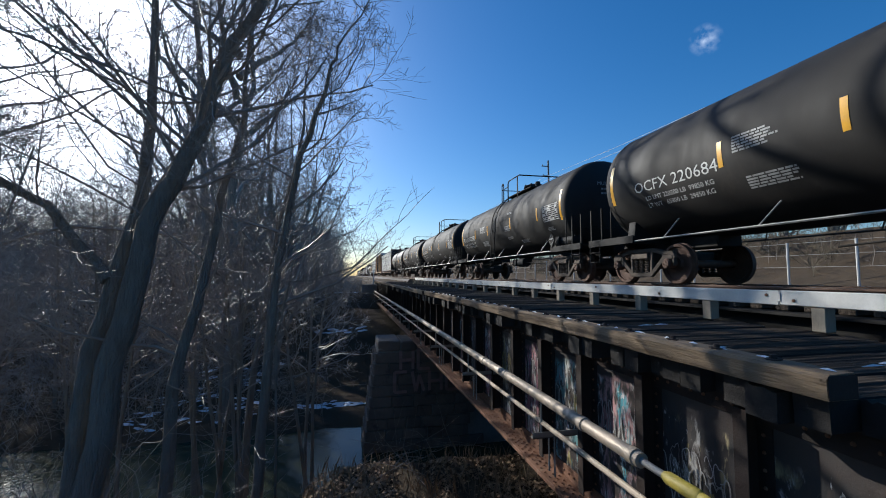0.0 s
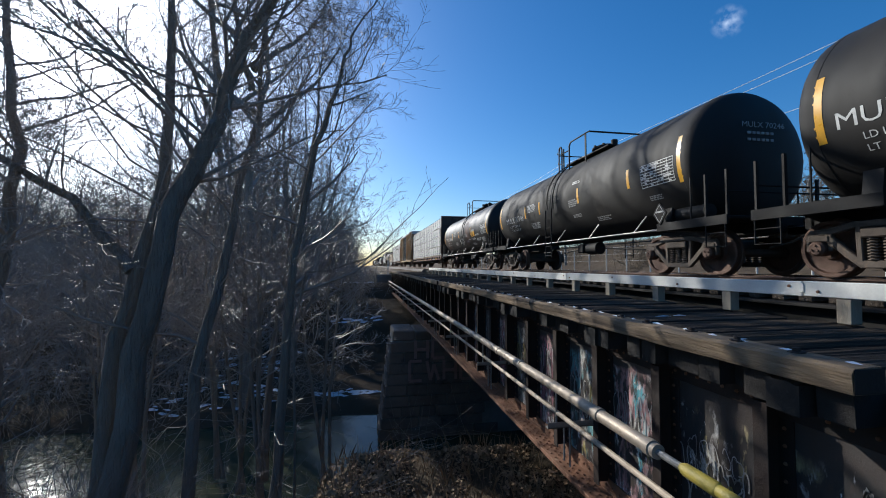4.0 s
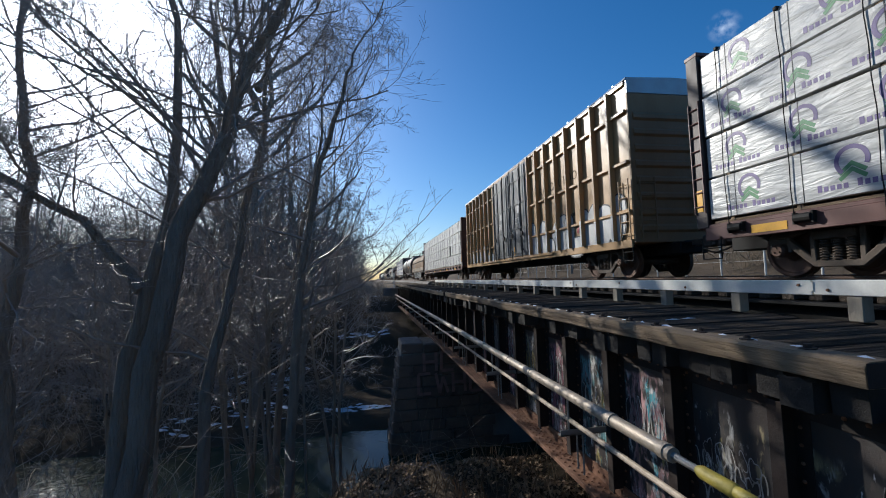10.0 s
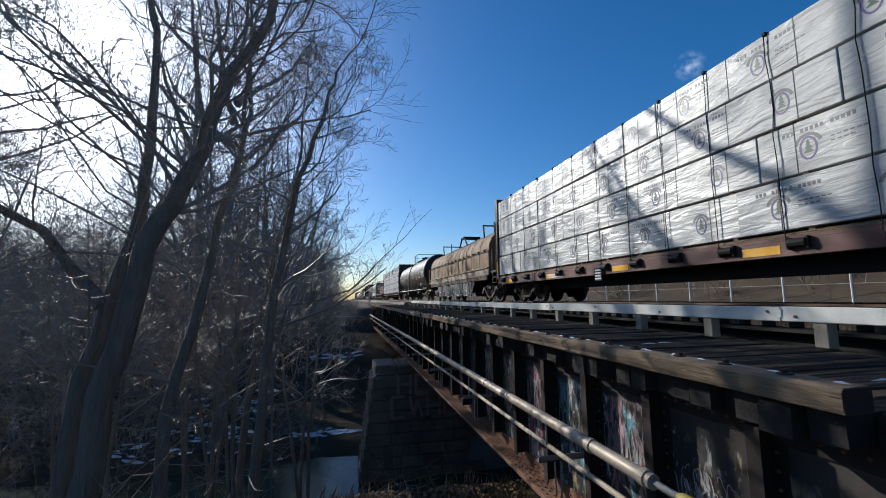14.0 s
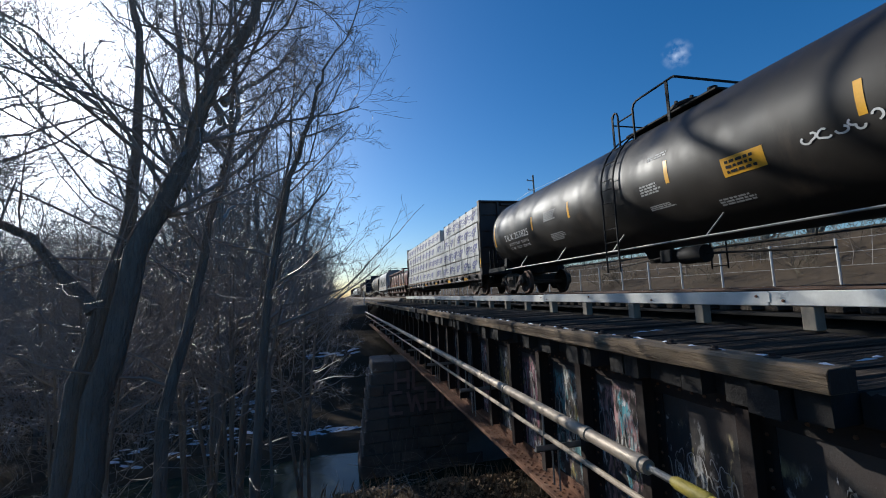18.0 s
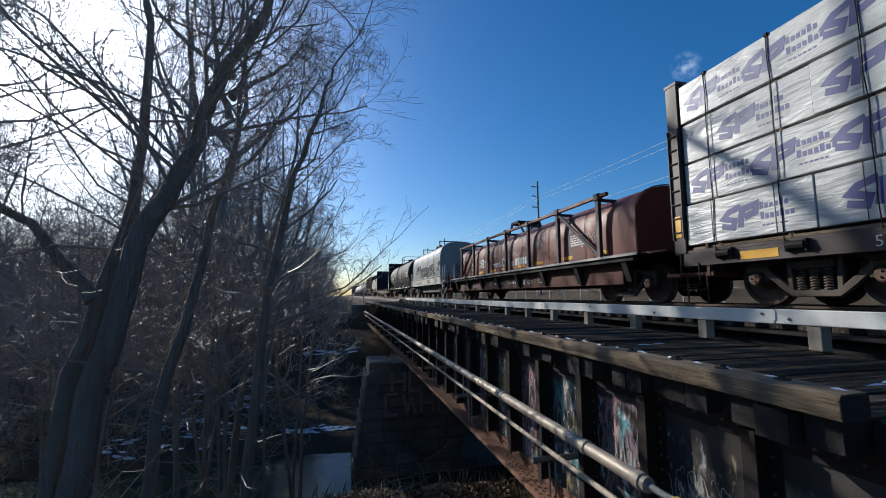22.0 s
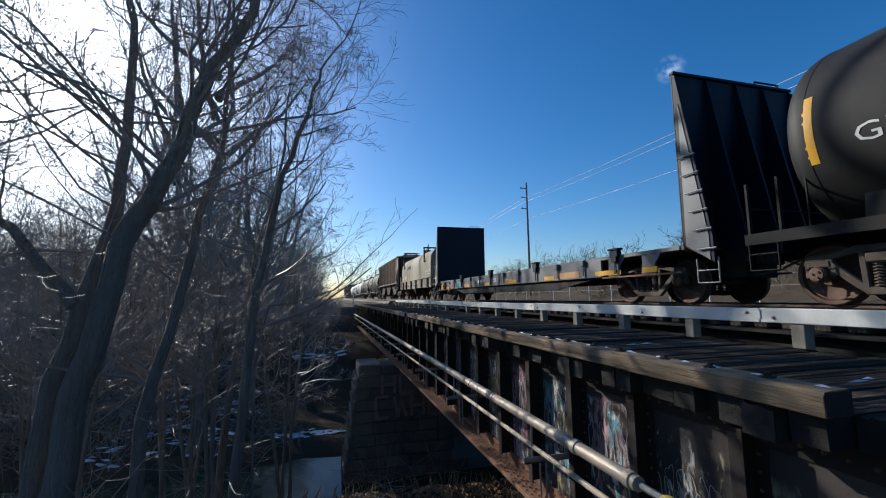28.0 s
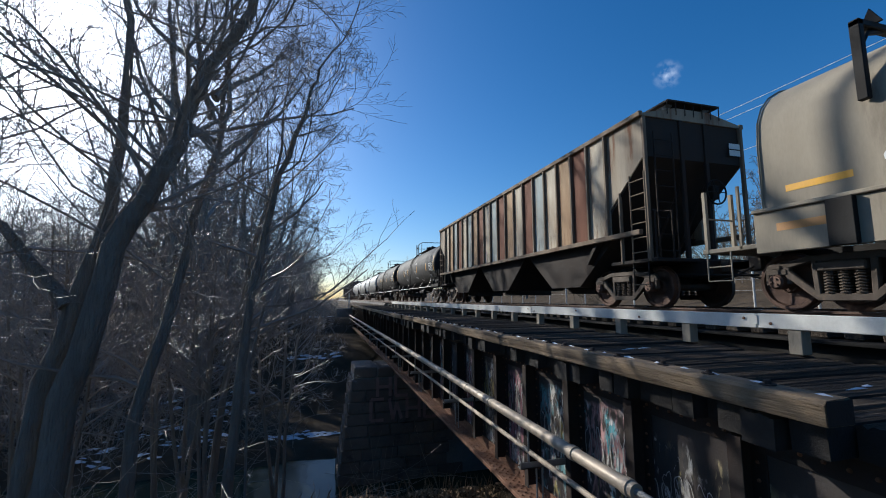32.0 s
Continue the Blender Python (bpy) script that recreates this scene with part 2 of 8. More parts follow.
M["white_paint"] = surface("white_guard_paint", (0.70, 0.69, 0.64), (0.54, 0.52, 0.47), rough=0.55, scale=2.5, amount=0.6, stain=(0.42, 0.37, 0.30), stain_at=0.66, stain_scale=2.2, grain=30, bump=0.12)
M["girder"] = surface("girder_steel", (0.03, 0.026, 0.024), (0.07, 0.04, 0.028), rough=0.8, spec=0.2, scale=2, stain=(0.15, 0.065, 0.03), stain_at=0.62, stain_scale=2.5, grain=40, bump=0.3)
M["rust"] = surface("rusty_flange", (0.22, 0.10, 0.05), (0.10, 0.055, 0.035), rough=0.8, scale=4, stain=(0.28, 0.20, 0.13), stain_at=0.6, stain_scale=5, grain=50, bump=0.3)
M["pipe"] = surface("galvanised_pipe", (0.46, 0.38, 0.29), (0.28, 0.22, 0.16), rough=0.55, metal=0.2, scale=3, stain=(0.25, 0.15, 0.09), stain_at=0.6, stain_scale=3, grain=40, bump=0.1)
M["concrete"] = surface("old_concrete", (0.26, 0.235, 0.205), (0.15, 0.13, 0.115), rough=0.9, scale=1.2, stain=(0.07, 0.062, 0.055), stain_at=0.55, stain_scale=0.9, grain=30, bump=0.6, dist=0.03)
M["bark"] = surface("grey_bark", (0.30, 0.27, 0.23), (0.17, 0.15, 0.13), rough=0.95, spec=0.15, scale=9, streak=0.2, stain=(0.36, 0.34, 0.30), stain_at=0.62, stain_scale=3, grain=30, bump=1.0, dist=0.05)
M["dark_twig"] = surface("dark_twig_bark", (0.13, 0.11, 0.095), (0.08, 0.066, 0.056), rough=0.8, scale=5, grain=30, bump=0.0, spec=0.3)
M["orange_block"] = surface("dull_orange_paint", (0.55, 0.27, 0.08), (0.42, 0.21, 0.08), rough=0.6, scale=2, bump=0.0)
M["twig"] = surface("twig_bark", (0.31, 0.27, 0.235), (0.20, 0.17, 0.15), rough=0.5, scale=5, grain=30, bump=0.0, spec=0.5)
M["far_wood"] = surface("far_wood_bark", (0.26, 0.23, 0.205), (0.16, 0.14, 0.125), rough=0.6, scale=1, grain=10, bump=0.0)
M["cane"] = surface("pale_cane", (0.40, 0.32, 0.24), (0.24, 0.18, 0.14), rough=0.35, scale=4, grain=30, bump=0.0, spec=0.35)
M["thicket"] = surface("thicket_bark", (0.12, 0.10, 0.062), (0.06, 0.05, 0.035), rough=0.8, scale=1, grain=10, bump=0.0)
M["dry_grass"] = surface("dry_grass", (0.24, 0.16, 0.085), (0.13, 0.085, 0.048), rough=0.8, scale=3, grain=20, bump=0.0)
M["snow"] = surface("old_snow", (0.80, 0.82, 0.86), (0.65, 0.68, 0.73), rough=0.6, scale=8, grain=60, bump=0.4)
M["black_tank"] = surface("black_tank_paint", (0.015, 0.014, 0.0133), (0.032, 0.028, 0.024), spec=0.30, rough=0.68, scale=1.2, streak=0.3, stain=(0.045, 0.037, 0.03), stain_at=0.60, stain_scale=0.8, grain=30, bump=0.06)
M["brown_car"] = surface("boxcar_brown_paint", (0.42, 0.258, 0.11), (0.31, 0.182, 0.078), rough=0.40, scale=0.8, streak=0.4, stain=(0.12, 0.06, 0.035), stain_at=0.62, grain=30, bump=0.12)
M["red_car"] = surface("centerbeam_red_paint", (0.13, 0.045, 0.032), (0.07, 0.03, 0.025), rough=0.55, scale=1.5, streak=0.4, stain=(0.05, 0.03, 0.025), stain_at=0.58, grain=30, bump=0.1)
M["grey_hood"] = surface("grey_hood_paint", (0.225, 0.23, 0.222), (0.17, 0.17, 0.162), spec=0.4, rough=0.42, scale=1.0, streak=0.25, stain=(0.17, 0.15, 0.125), stain_at=0.6, grain=30, bump=0.05)
M["tan_hood"] = surface("tan_hood_paint", (0.26, 0.175, 0.10), (0.17, 0.11, 0.065), spec=0.18, rough=0.7, scale=1.0, streak=0.4, stain=(0.15, 0.09, 0.055), stain_at=0.56, grain=30, bump=0.08)
# dark body paint; on lumber bulkheads it stands for their shaded faces
M["dark_red_and_shade"] = surface("dark_brown_car_paint", (0.05, 0.026, 0.02), (0.028, 0.019, 0.017), rough=0.6, scale=1.5, streak=0.4, grain=30, bump=0.1)
M["truck"] = surface("truck_casting", (0.10, 0.075, 0.055), (0.05, 0.04, 0.033), rough=0.75, metal=0.2, scale=4, stain=(0.17, 0.12, 0.08), stain_at=0.6, stain_scale=3, grain=40, bump=0.25)
M["wheel"] = surface("wheel_steel", (0.12, 0.065, 0.042), (0.07, 0.045, 0.035), rough=0.7, metal=0.3, scale=6, grain=40, bump=0.2)
M["underframe"] = surface("underframe_black", (0.013, 0.0125, 0.012), (0.03, 0.025, 0.021), rough=0.7, spec=0.2, scale=2, grain=30, bump=0.15)

M["bare_steel"] = surface("bare_grey_steel", (0.32, 0.31, 0.29), (0.2, 0.19, 0.18), rough=0.45, metal=0.5, scale=5, bump=0.08)


def water_material():
    mat = bpy.data.materials.new("river_water")
    mat.use_nodes = True
    N, L = mat.node_tree.nodes, mat.node_tree.links
    bs = N["Principled BSDF"]
    bs.inputs["Base Color"].default_value = (0.045, 0.052, 0.032, 1)
    bs.inputs["Roughness"].default_value = 0.06
    bs.inputs["IOR"].default_value = 1.22
    tc, n, b = N.new("ShaderNodeTexCoord"), N.new("ShaderNodeTexNoise"), N.new("ShaderNodeBump")
    n.inputs["Scale"].default_value, n.inputs["Detail"].default_value = 2.2, 5
    b.inputs["Strength"].default_value, b.inputs["Distance"].default_value = 0.18, 0.06
    L.new(tc.outputs["Object"], n.inputs["Vector"])
    L.new(n.outputs[0], b.inputs["Height"])
    L.new(b.outputs[0], bs.inputs["Normal"])
    return mat


M["water"] = water_material()

# ---- the ground, the river and the two bridges ----
RAIL_Z = -0.11          # top of the running rails
TRACK_X = 8.10          # middle of the running track
DECK_Z = -0.57          # top of the old deck
WATER_Z = -7.0
GIRDER_X = 2.90
BRIDGE_Y0, BRIDGE_Y1 = -7.0, 45.0


def smooth(a, b, x):
    u = min(max((x - a) / (b - a), 0.0), 1.0)
    return u * u * (3 - 2 * u)


def ground_z(x, y):
    """Height of the ground: a bank at the near side, the river bed, a far bank and the railway's embankment."""
    wob = noise.noise((x * 0.13, y * 0.13, 0.0)) * 1.6
    steep = smooth(-4.5, -1.0, x)
    near = smooth(12.5 + wob - 5.3 * steep, 2.0 - 1.3 * steep, y)
    far = smooth(33.0 + wob, 43.0 + wob, y)
    land = max(near, far)
    flat = -1.7 - 2.6 * smooth(-1.5, -9.0, x) * (1 - 0.6 * smooth(45, 60, y))
    z = -8.0 + (flat + 8.0) * land
    bench = -6.6 + 0.2 * noise.noise((x * 0.5, y * 0.5, 9.0)) + 3.5 * smooth(26, 38, y)
    z = max(z, -8.0 + (bench + 8.0) * smooth(18.2 + 0.5 * wob, 21.5 + 0.5 * wob, y))
    hump = -4.5 + 0.2 * noise.noise((x * 0.6, y * 0.6, 3.0))
    z = max(z, -8.0 + (hump + 8.0) * smooth(12.4, 10.3, y) * smooth(-2.2, -0.6, x))
    isle = -6.7 + 0.3 * noise.noise((x * 0.4, y * 0.4, 5.0))
    z = max(z, -8.0 + (isle + 8.0) * smooth(15.5, 18.5, y + 0.25 * x) * smooth(-6.5, -9.0, x))
    bank = smooth(3.0, 6.0, x) * (1 if y > 45 or y < -6 else 0)
    z = z + (-0.55 - z) * max(bank, smooth(11.2, 13.5, x))
    z += smooth(22.6, 31, x) * 3.6 + smooth(-45, -95, x) * 8.0
    z += 0.12 * noise.noise((x * 0.9, y * 0.9, 7.0)) * (1 - smooth(30, 60, abs(x)))
    return z


def build_ground():
    xs = [-900, -500, -250, -140] + [-90 + 6 * i for i in range(8)] + [-42 + 1.0 * i for i in range(60)] + [18 + 4 * i for i in range(10)] + [70, 110, 200, 450, 900]
    ys = [-700, -300, -120, -50, -25, -14] + [-8 + 0.8 * i for i in range(80)] + [56 + 4 * i for i in range(14)] + [125, 160, 220, 340, 600, 1100, 2000]
    v = [(x, y, ground_z(x, y)) for y in ys for x in xs]
    n = len(xs)
    f = [(j * n + i, j * n + i + 1, (j + 1) * n + i + 1, (j + 1) * n + i) for j in range(len(ys) - 1) for i in range(n - 1)]
    ob = part("ground", S().add(v, f), M["earth"], angle=80)
    tagged(ob, "brown winter earth banks with dead leaves beside the river", "ground", kind="structure")
    w = part("water", S().add([(-300, -30, WATER_Z), (13, -30, WATER_Z), (13, 60, WATER_Z), (-300, 60, WATER_Z)], [(0, 1, 2, 3)]), M["water"], smooth=False)
    tagged(w, "dark still river water reflecting sky and trees", "water", kind="structure")


build_ground()


def graffiti_web(name, own, second, sparse=0.0, top=-1.06):
    """Girder plate, sprayed over and over: a main colour, a second one and worn coats over them. Above top it stays
    dark, for the overhang's shade and grime.
    """
    mat = surface(name, (0.04, 0.037, 0.036), (0.075, 0.05, 0.04), rough=0.6, scale=2, stain=(0.14, 0.07, 0.04), stain_at=0.62, stain_scale=3, grain=40, bump=0.2)
    N, L = mat.node_tree.nodes, mat.node_tree.links
    bs = N["Principled BSDF"]
    col = bs.inputs["Base Color"].links[0].from_socket
    tc, oi, add = N.new("ShaderNodeTexCoord"), N.new("ShaderNodeObjectInfo"), N.new("ShaderNodeVectorMath")
    add.operation = "MULTIPLY_ADD"
    add.inputs[1].default_value = (31, 57, 43)
    L.new(oi.outputs["Random"], add.inputs[0])
    L.new(tc.outputs["Object"], add.inputs[2])
    steel = col
    # mask that ends the coats: the dark band above paints in the deck's shade
    sep, reach, wob, sumz = N.new("ShaderNodeSeparateXYZ"), N.new("ShaderNodeMapRange"), N.new("ShaderNodeTexNoise"), N.new("ShaderNodeMath")
    L.new(tc.outputs["Object"], sep.inputs[0])
    L.new(add.outputs[0], wob.inputs["Vector"])
    wob.inputs["Scale"].default_value, wob.inputs["Detail"].default_value = 2.6, 5
    sumz.operation, sumz.inputs[1].default_value = "MULTIPLY_ADD", 0.42
    L.new(wob.outputs[0], sumz.inputs[0])
    L.new(sep.outputs[2], sumz.inputs[2])
    reach.inputs[1].default_value, reach.inputs[2].default_value = top + 0.25, top + 0.17
    L.new(sumz.outputs[0], reach.inputs[0])
    # each coat: colour, size, where it begins, softness
    for k, (rgb, sc, at, soft) in enumerate(((own, 1.0, 0.38, 0.05), (second, 1.2, 0.57, 0.03), ((0.60, 0.58, 0.54), 2.4, 0.57, 0.03), ((0.40, 0.22, 0.22), 2.0, 0.61, 0.03),
                                             ((0.38, 0.31, 0.10), 2.3, 0.62, 0.03), ((0.72, 0.70, 0.67), 5.0, 0.60, 0.02), ((0.03, 0.028, 0.03), 3.4, 0.56, 0.03), (steel, 6.0, 0.53, 0.04))):
        mp, n, r, mx = N.new("ShaderNodeMapping"), N.new("ShaderNodeTexNoise"), N.new("ShaderNodeMapRange"), N.new("ShaderNodeMix")
        mp.inputs["Location"].default_value = (k * 13.7, k * 7.1, k * 3.3)
        mp.inputs["Scale"].default_value = (1.2, 2.1, 0.85)
        n.inputs["Scale"].default_value, n.inputs["Detail"].default_value, n.inputs["Roughness"].default_value, n.inputs["Distortion"].default_value = sc, 7, 0.62, 0.5
        r.inputs[1].default_value, r.inputs[2].default_value = at + sparse - soft, at + sparse + soft
        L.new(add.outputs[0], mp.inputs[0])
        L.new(mp.outputs[0], n.inputs["Vector"])
        L.new(n.outputs[0], r.inputs[0])
        mx.data_type = "RGBA"
        both = N.new("ShaderNodeMath")
        both.operation = "MULTIPLY"
        L.new(r.outputs[0], both.inputs[0])
        L.new(reach.outputs[0], both.inputs[1])
        L.new(both.outputs[0], mx.inputs[0])
        L.new(col, mx.inputs[6])
        if isinstance(rgb, tuple):
            mx.inputs[7].default_value = (*rgb, 1)
        else:
            L.new(rgb, mx.inputs[7])
        col = mx.outputs[2]
    # grime run down over the paint
    mp, n, r, mx = N.new("ShaderNodeMapping"), N.new("ShaderNodeTexNoise"), N.new("ShaderNodeMapRange"), N.new("ShaderNodeMix")
    mp.inputs["Scale"].default_value = (3, 5, 1.2)
    n.inputs["Scale"].default_value, n.inputs["Detail"].default_value, n.inputs["Roughness"].default_value = 2.0, 8, 0.7
    r.inputs[1].default_value, r.inputs[2].default_value, r.inputs[4].default_value = 0.45, 0.65, 0.7
    L.new(add.outputs[0], mp.inputs[0])
    L.new(mp.outputs[0], n.inputs["Vector"])
    L.new(n.outputs[0], r.inputs[0])
    mx.data_type = "RGBA"
    mx.inputs[7].default_value = (0.05, 0.035, 0.026, 1)
    L.new(r.outputs[0], mx.inputs[0])
    L.new(col, mx.inputs[6])
    L.new(mx.outputs[2], bs.inputs["Base Color"])
    return mat


# the dark web has the nearest bays' shade mixed into its main coat
WEBS = [graffiti_web("sprayed_web_" + nm, own, second, 0.03 if nm == "dark" else 0.02 if nm == "grey" else 0.0, -1.16 if nm == "dark" else -1.06) for nm, own, second in (
    ("dark", (0.03, 0.028, 0.027), (0.36, 0.30, 0.16)), ("pink", (0.48, 0.27, 0.26), (0.10, 0.38, 0.44)), ("teal", (0.16, 0.34, 0.35), (0.50, 0.47, 0.42)),
    ("maroon", (0.33, 0.13, 0.16), (0.52, 0.48, 0.43)), ("cream", (0.46, 0.41, 0.34), (0.42, 0.22, 0.20)), ("grey", (0.12, 0.12, 0.13), (0.30, 0.16, 0.14)))]
M["stone"] = surface("pier_stone", (0.24, 0.18, 0.14), (0.13, 0.10, 0.08), rough=0.9, scale=1.6, stain=(0.06, 0.055, 0.05), stain_at=0.56, stain_scale=1.1, grain=22, bump=0.7, dist=0.03, island=0.5)
M["pink_spray"] = surface("faded_pink_spray", (0.36, 0.22, 0.20), (0.22, 0.15, 0.13), rough=0.8, scale=4, bump=0.0)
M["yellow_pipe"] = surface("yellow_wrap", (0.42, 0.33, 0.05), (0.25, 0.2, 0.05), rough=0.6, scale=8, grain=40, bump=0.2)
M["grey_post"] = surface("weathered_post", (0.30, 0.26, 0.20), (0.17, 0.14, 0.11), rough=0.85, scale=5, streak=0.3, grain=40, bump=0.3)


def build_girder():
    girder = thing("plate_girder", "dark riveted steel plate girder covered in graffiti", "girder", kind="structure")
    pitch = 1.05
    n0 = int((BRIDGE_Y0 - 2.47) / pitch)
    ys = [2.47 + pitch * k for k in range(n0, 40)]
    panels = [S().box(0, 0.016, 0, pitch, -2.56, -0.80).mesh("web_panel", m, False) for m in WEBS]
    stiff = S().box(-0.20, 0.0, -0.01, 0.01, -2.45, -0.84, 0.002).box(-0.014, 0.0, -0.12, 0.01, -2.45, -0.84, 0.002).box(-0.20, -0.186, -0.10, 0.01, -2.45, -0.84, 0.002).mesh("stiffener", M["girder"], False)
    for k, y in enumerate(ys, n0):
        # nearest bays get the web with shade in its colour
        part("web_panel", panels[0 if k < 1 else (1, 2, 3, 4, 3, 5, 1, 4, 5)[(k - 1) % 9]], None, girder, at=pose(GIRDER_X, y, 0))
        part("stiffener", stiff, None, girder, at=pose(GIRDER_X, y, 0))
    part("bottom_flange", S().box(2.60, 3.10, BRIDGE_Y0, BRIDGE_Y1, -2.64, -2.58, 0.006).box(2.874, 2.898, BRIDGE_Y0, BRIDGE_Y1, -2.58, -2.42, 0.004), M["rust"], girder, "rusty riveted bottom flange")
    part("top_flange", S().box(2.82, 3.10, BRIDGE_Y0, BRIDGE_Y1, -0.80, -0.75, 0.006).box(2.874, 2.898, BRIDGE_Y0, BRIDGE_Y1, -0.96, -0.80, 0.004), M["girder"], girder)
    rv = S()
    for k in range(int(20 / 0.13)):
        y = -1 + k * 0.13
        for x, z in ((2.66, -2.578), (2.74, -2.578), (2.80, -2.578)):
            rv.lathe([(0.016, 0.0), (0.012, 0.012), (0.003, 0.016)], 6, "z", Matrix.Translation((x, y + (0.06 if x == 2.74 else 0), z)))
        for z in (-2.50, -0.88):
            rv.lathe([(0.016, 0.0), (0.012, -0.012), (0.003, -0.016)], 6, "x", Matrix.Translation((2.874, y, z)))
    for y in ys:
        if y < 14:
            for j in range(13):
                rv.lathe([(0.015, 0.0), (0.011, -0.011), (0.003, -0.015)], 6, "x", Matrix.Translation((GIRDER_X - 0.014, y - 0.06, -2.35 + j * 0.12)))
    tagged(part("rivets", rv, M["rust"], girder), kind="stuff")
    inner = S().box(4.7, 4.72, BRIDGE_Y0, BRIDGE_Y1, -2.56, -0.8).box(4.5, 4.95, BRIDGE_Y0, BRIDGE_Y1, -2.62, -2.56)
    part("inner_girder", inner, M["girder"], girder)


def build_deck():
    deck = thing("old_bridge_deck", "weathered open timber deck of an old railway bridge", "bridge deck", kind="structure")
    rng = random.Random(5)
    ties = []
    for kind in range(5):
        # a split and weathered tie: its top is grooved along the grain
        rows, cols = 5, 9
        sh = S()
        x0, w = 2.60 + 0.035 * kind * (-1) ** kind, 0.092 + 0.003 * kind
        tops = [rng.choice((0, 0, -0.004, -0.009, -0.02)) for _ in range(cols)]
        for i in range(rows):
            x = x0 + (5.5 - x0) * i / (rows - 1)
            ring = [(x, -w, -0.19)] + [(x, -w + 2 * w * j / (cols - 1), (tops[j] if 0 < j < cols - 1 else -0.014) + rng.gauss(0, 0.003)) for j in range(cols)] + [(x, w, -0.19)]
            sh.v += ring
        c = cols + 2
        for i in range(rows - 1):
            for j in range(c):
                sh.f.append((i * c + j, i * c + (j + 1) % c, (i + 1) * c + (j + 1) % c, (i + 1) * c + j))
        sh.f += [tuple(range(c))[::-1], tuple(range((rows - 1) * c, rows * c))]
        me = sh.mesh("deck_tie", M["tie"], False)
        me.materials.append(M["creosote_shade"])
        # sides and ends near black: creosote plus painted-in shade; only tops stay pale
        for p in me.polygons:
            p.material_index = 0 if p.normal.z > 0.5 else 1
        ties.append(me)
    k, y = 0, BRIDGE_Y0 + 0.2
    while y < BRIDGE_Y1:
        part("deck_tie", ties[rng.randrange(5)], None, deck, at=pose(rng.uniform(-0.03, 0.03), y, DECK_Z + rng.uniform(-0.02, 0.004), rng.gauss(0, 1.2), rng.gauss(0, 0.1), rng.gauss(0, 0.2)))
        y += rng.uniform(0.208, 0.224)
        k += 1
    y = 1.68
    for k in range(7):
        b = min(y + 6.2, BRIDGE_Y1)
        m = pose(2.45 + (0.0, 0.035, -0.01, 0.02, 0, 0.01, 0)[k], y, DECK_Z + 0.004, 0, 0, (0.1, -0.12, 0.08, 0, 0, 0, 0)[k])
        sh = S()
        n = 14
        prof = [(0.0, 0.012), (0.0, 0.115), (0.02, 0.135), (0.19, 0.135), (0.205, 0.115), (0.205, 0.0), (0.012, 0.0)]
        for i in range(n + 1):
            for px, pz in prof:
                sh.v.append((px + rng.gauss(0, 0.0035), (b - y - 0.02) * i / n, pz + rng.gauss(0, 0.003)))
        for i in range(n):
            for j in range(7):
                sh.f.append((i * 7 + j, i * 7 + (j + 1) % 7, (i + 1) * 7 + (j + 1) % 7, (i + 1) * 7 + j))
        sh.f += [tuple(range(7))[::-1], tuple(range(n * 7, n * 7 + 7))]
        tb = part("edge_timber", sh, M["timber"], deck, "splintered weathered edge timber", at=m)
        # thin dark plate over the end: creosote and the ties' shadow as colour
        part("end_grain", S().box(0.004, 0.201, -0.008, -0.003, 0.004, 0.131, 0.002), M["girder"], tb, "end grain dark with creosote and painted shade")
        y = b
    bolt = S().lathe([(0.045, 0.0), (0.045, 0.012), (0.022, 0.014), (0.02, 0.035), (0.0, 0.038)], 8, "z").mesh("timber_bolt", M["girder"])
    for k in range(60):
        part("timber_bolt", bolt, None, deck, at=pose(2.57 + rng.uniform(-0.02, 0.02), 2.05 + k * 0.435 + rng.uniform(-0.05, 0.05), DECK_Z + 0.137, rng.gauss(0, 4), rng.gauss(0, 4)))
    # bits of old snow along the timber and between the ties
    sn = S()
    for k in range(100):
        if k < 62:
            x, y, z, w, l = 2.60 + rng.uniform(-0.03, 0.03), 1.82 + k * 0.30 + rng.uniform(-0.06, 0.06), DECK_Z + 0.138, rng.uniform(0.010, 0.028), rng.uniform(0.08, 0.34)
        else:
            x, y, z, w, l = rng.uniform(2.75, 4.6), rng.choice((0.9, 1.3, 1.3, 1.9, 2.3, 3.2, 5.0)) + rng.gauss(0, 0.2), DECK_Z - 0.005, rng.uniform(0.06, 0.16), rng.uniform(0.02, 0.05)
        pts = [(x + w * math.cos(a) * rng.uniform(0.6, 1), y + l / 2 * math.sin(a) * rng.uniform(0.6, 1)) for a in [i * math.pi / 4 for i in range(8)]]
        o = len(sn.v)
        sn.v += [(p[0], p[1], z) for p in pts] + [(x, y, z + 0.014)]
        sn.f += [(o + i, o + (i + 1) % 8, o + 8) for i in range(8)]
    for x, y, w, l in ((3.25, 1.36, 0.20, 0.10), (3.6, 1.12, 0.26, 0.09), (3.1, 1.02, 0.16, 0.08), (4.4, 2.35, 0.2, 0.06), (4.8, 2.5, 0.22, 0.05), (3.9, 1.3, 0.15, 0.06)):
        pts = [(x + w * math.cos(a) * rng.uniform(0.6, 1), y + l * math.sin(a) * rng.uniform(0.6, 1)) for a in [i * math.pi / 6 for i in range(12)]]
        o = len(sn.v)
        sn.v += [(p[0], p[1], DECK_Z - 0.012) for p in pts] + [(x, y, DECK_Z + 0.022)]
        sn.f += [(o + i, o + (i + 1) % 12, o + 12) for i in range(12)]
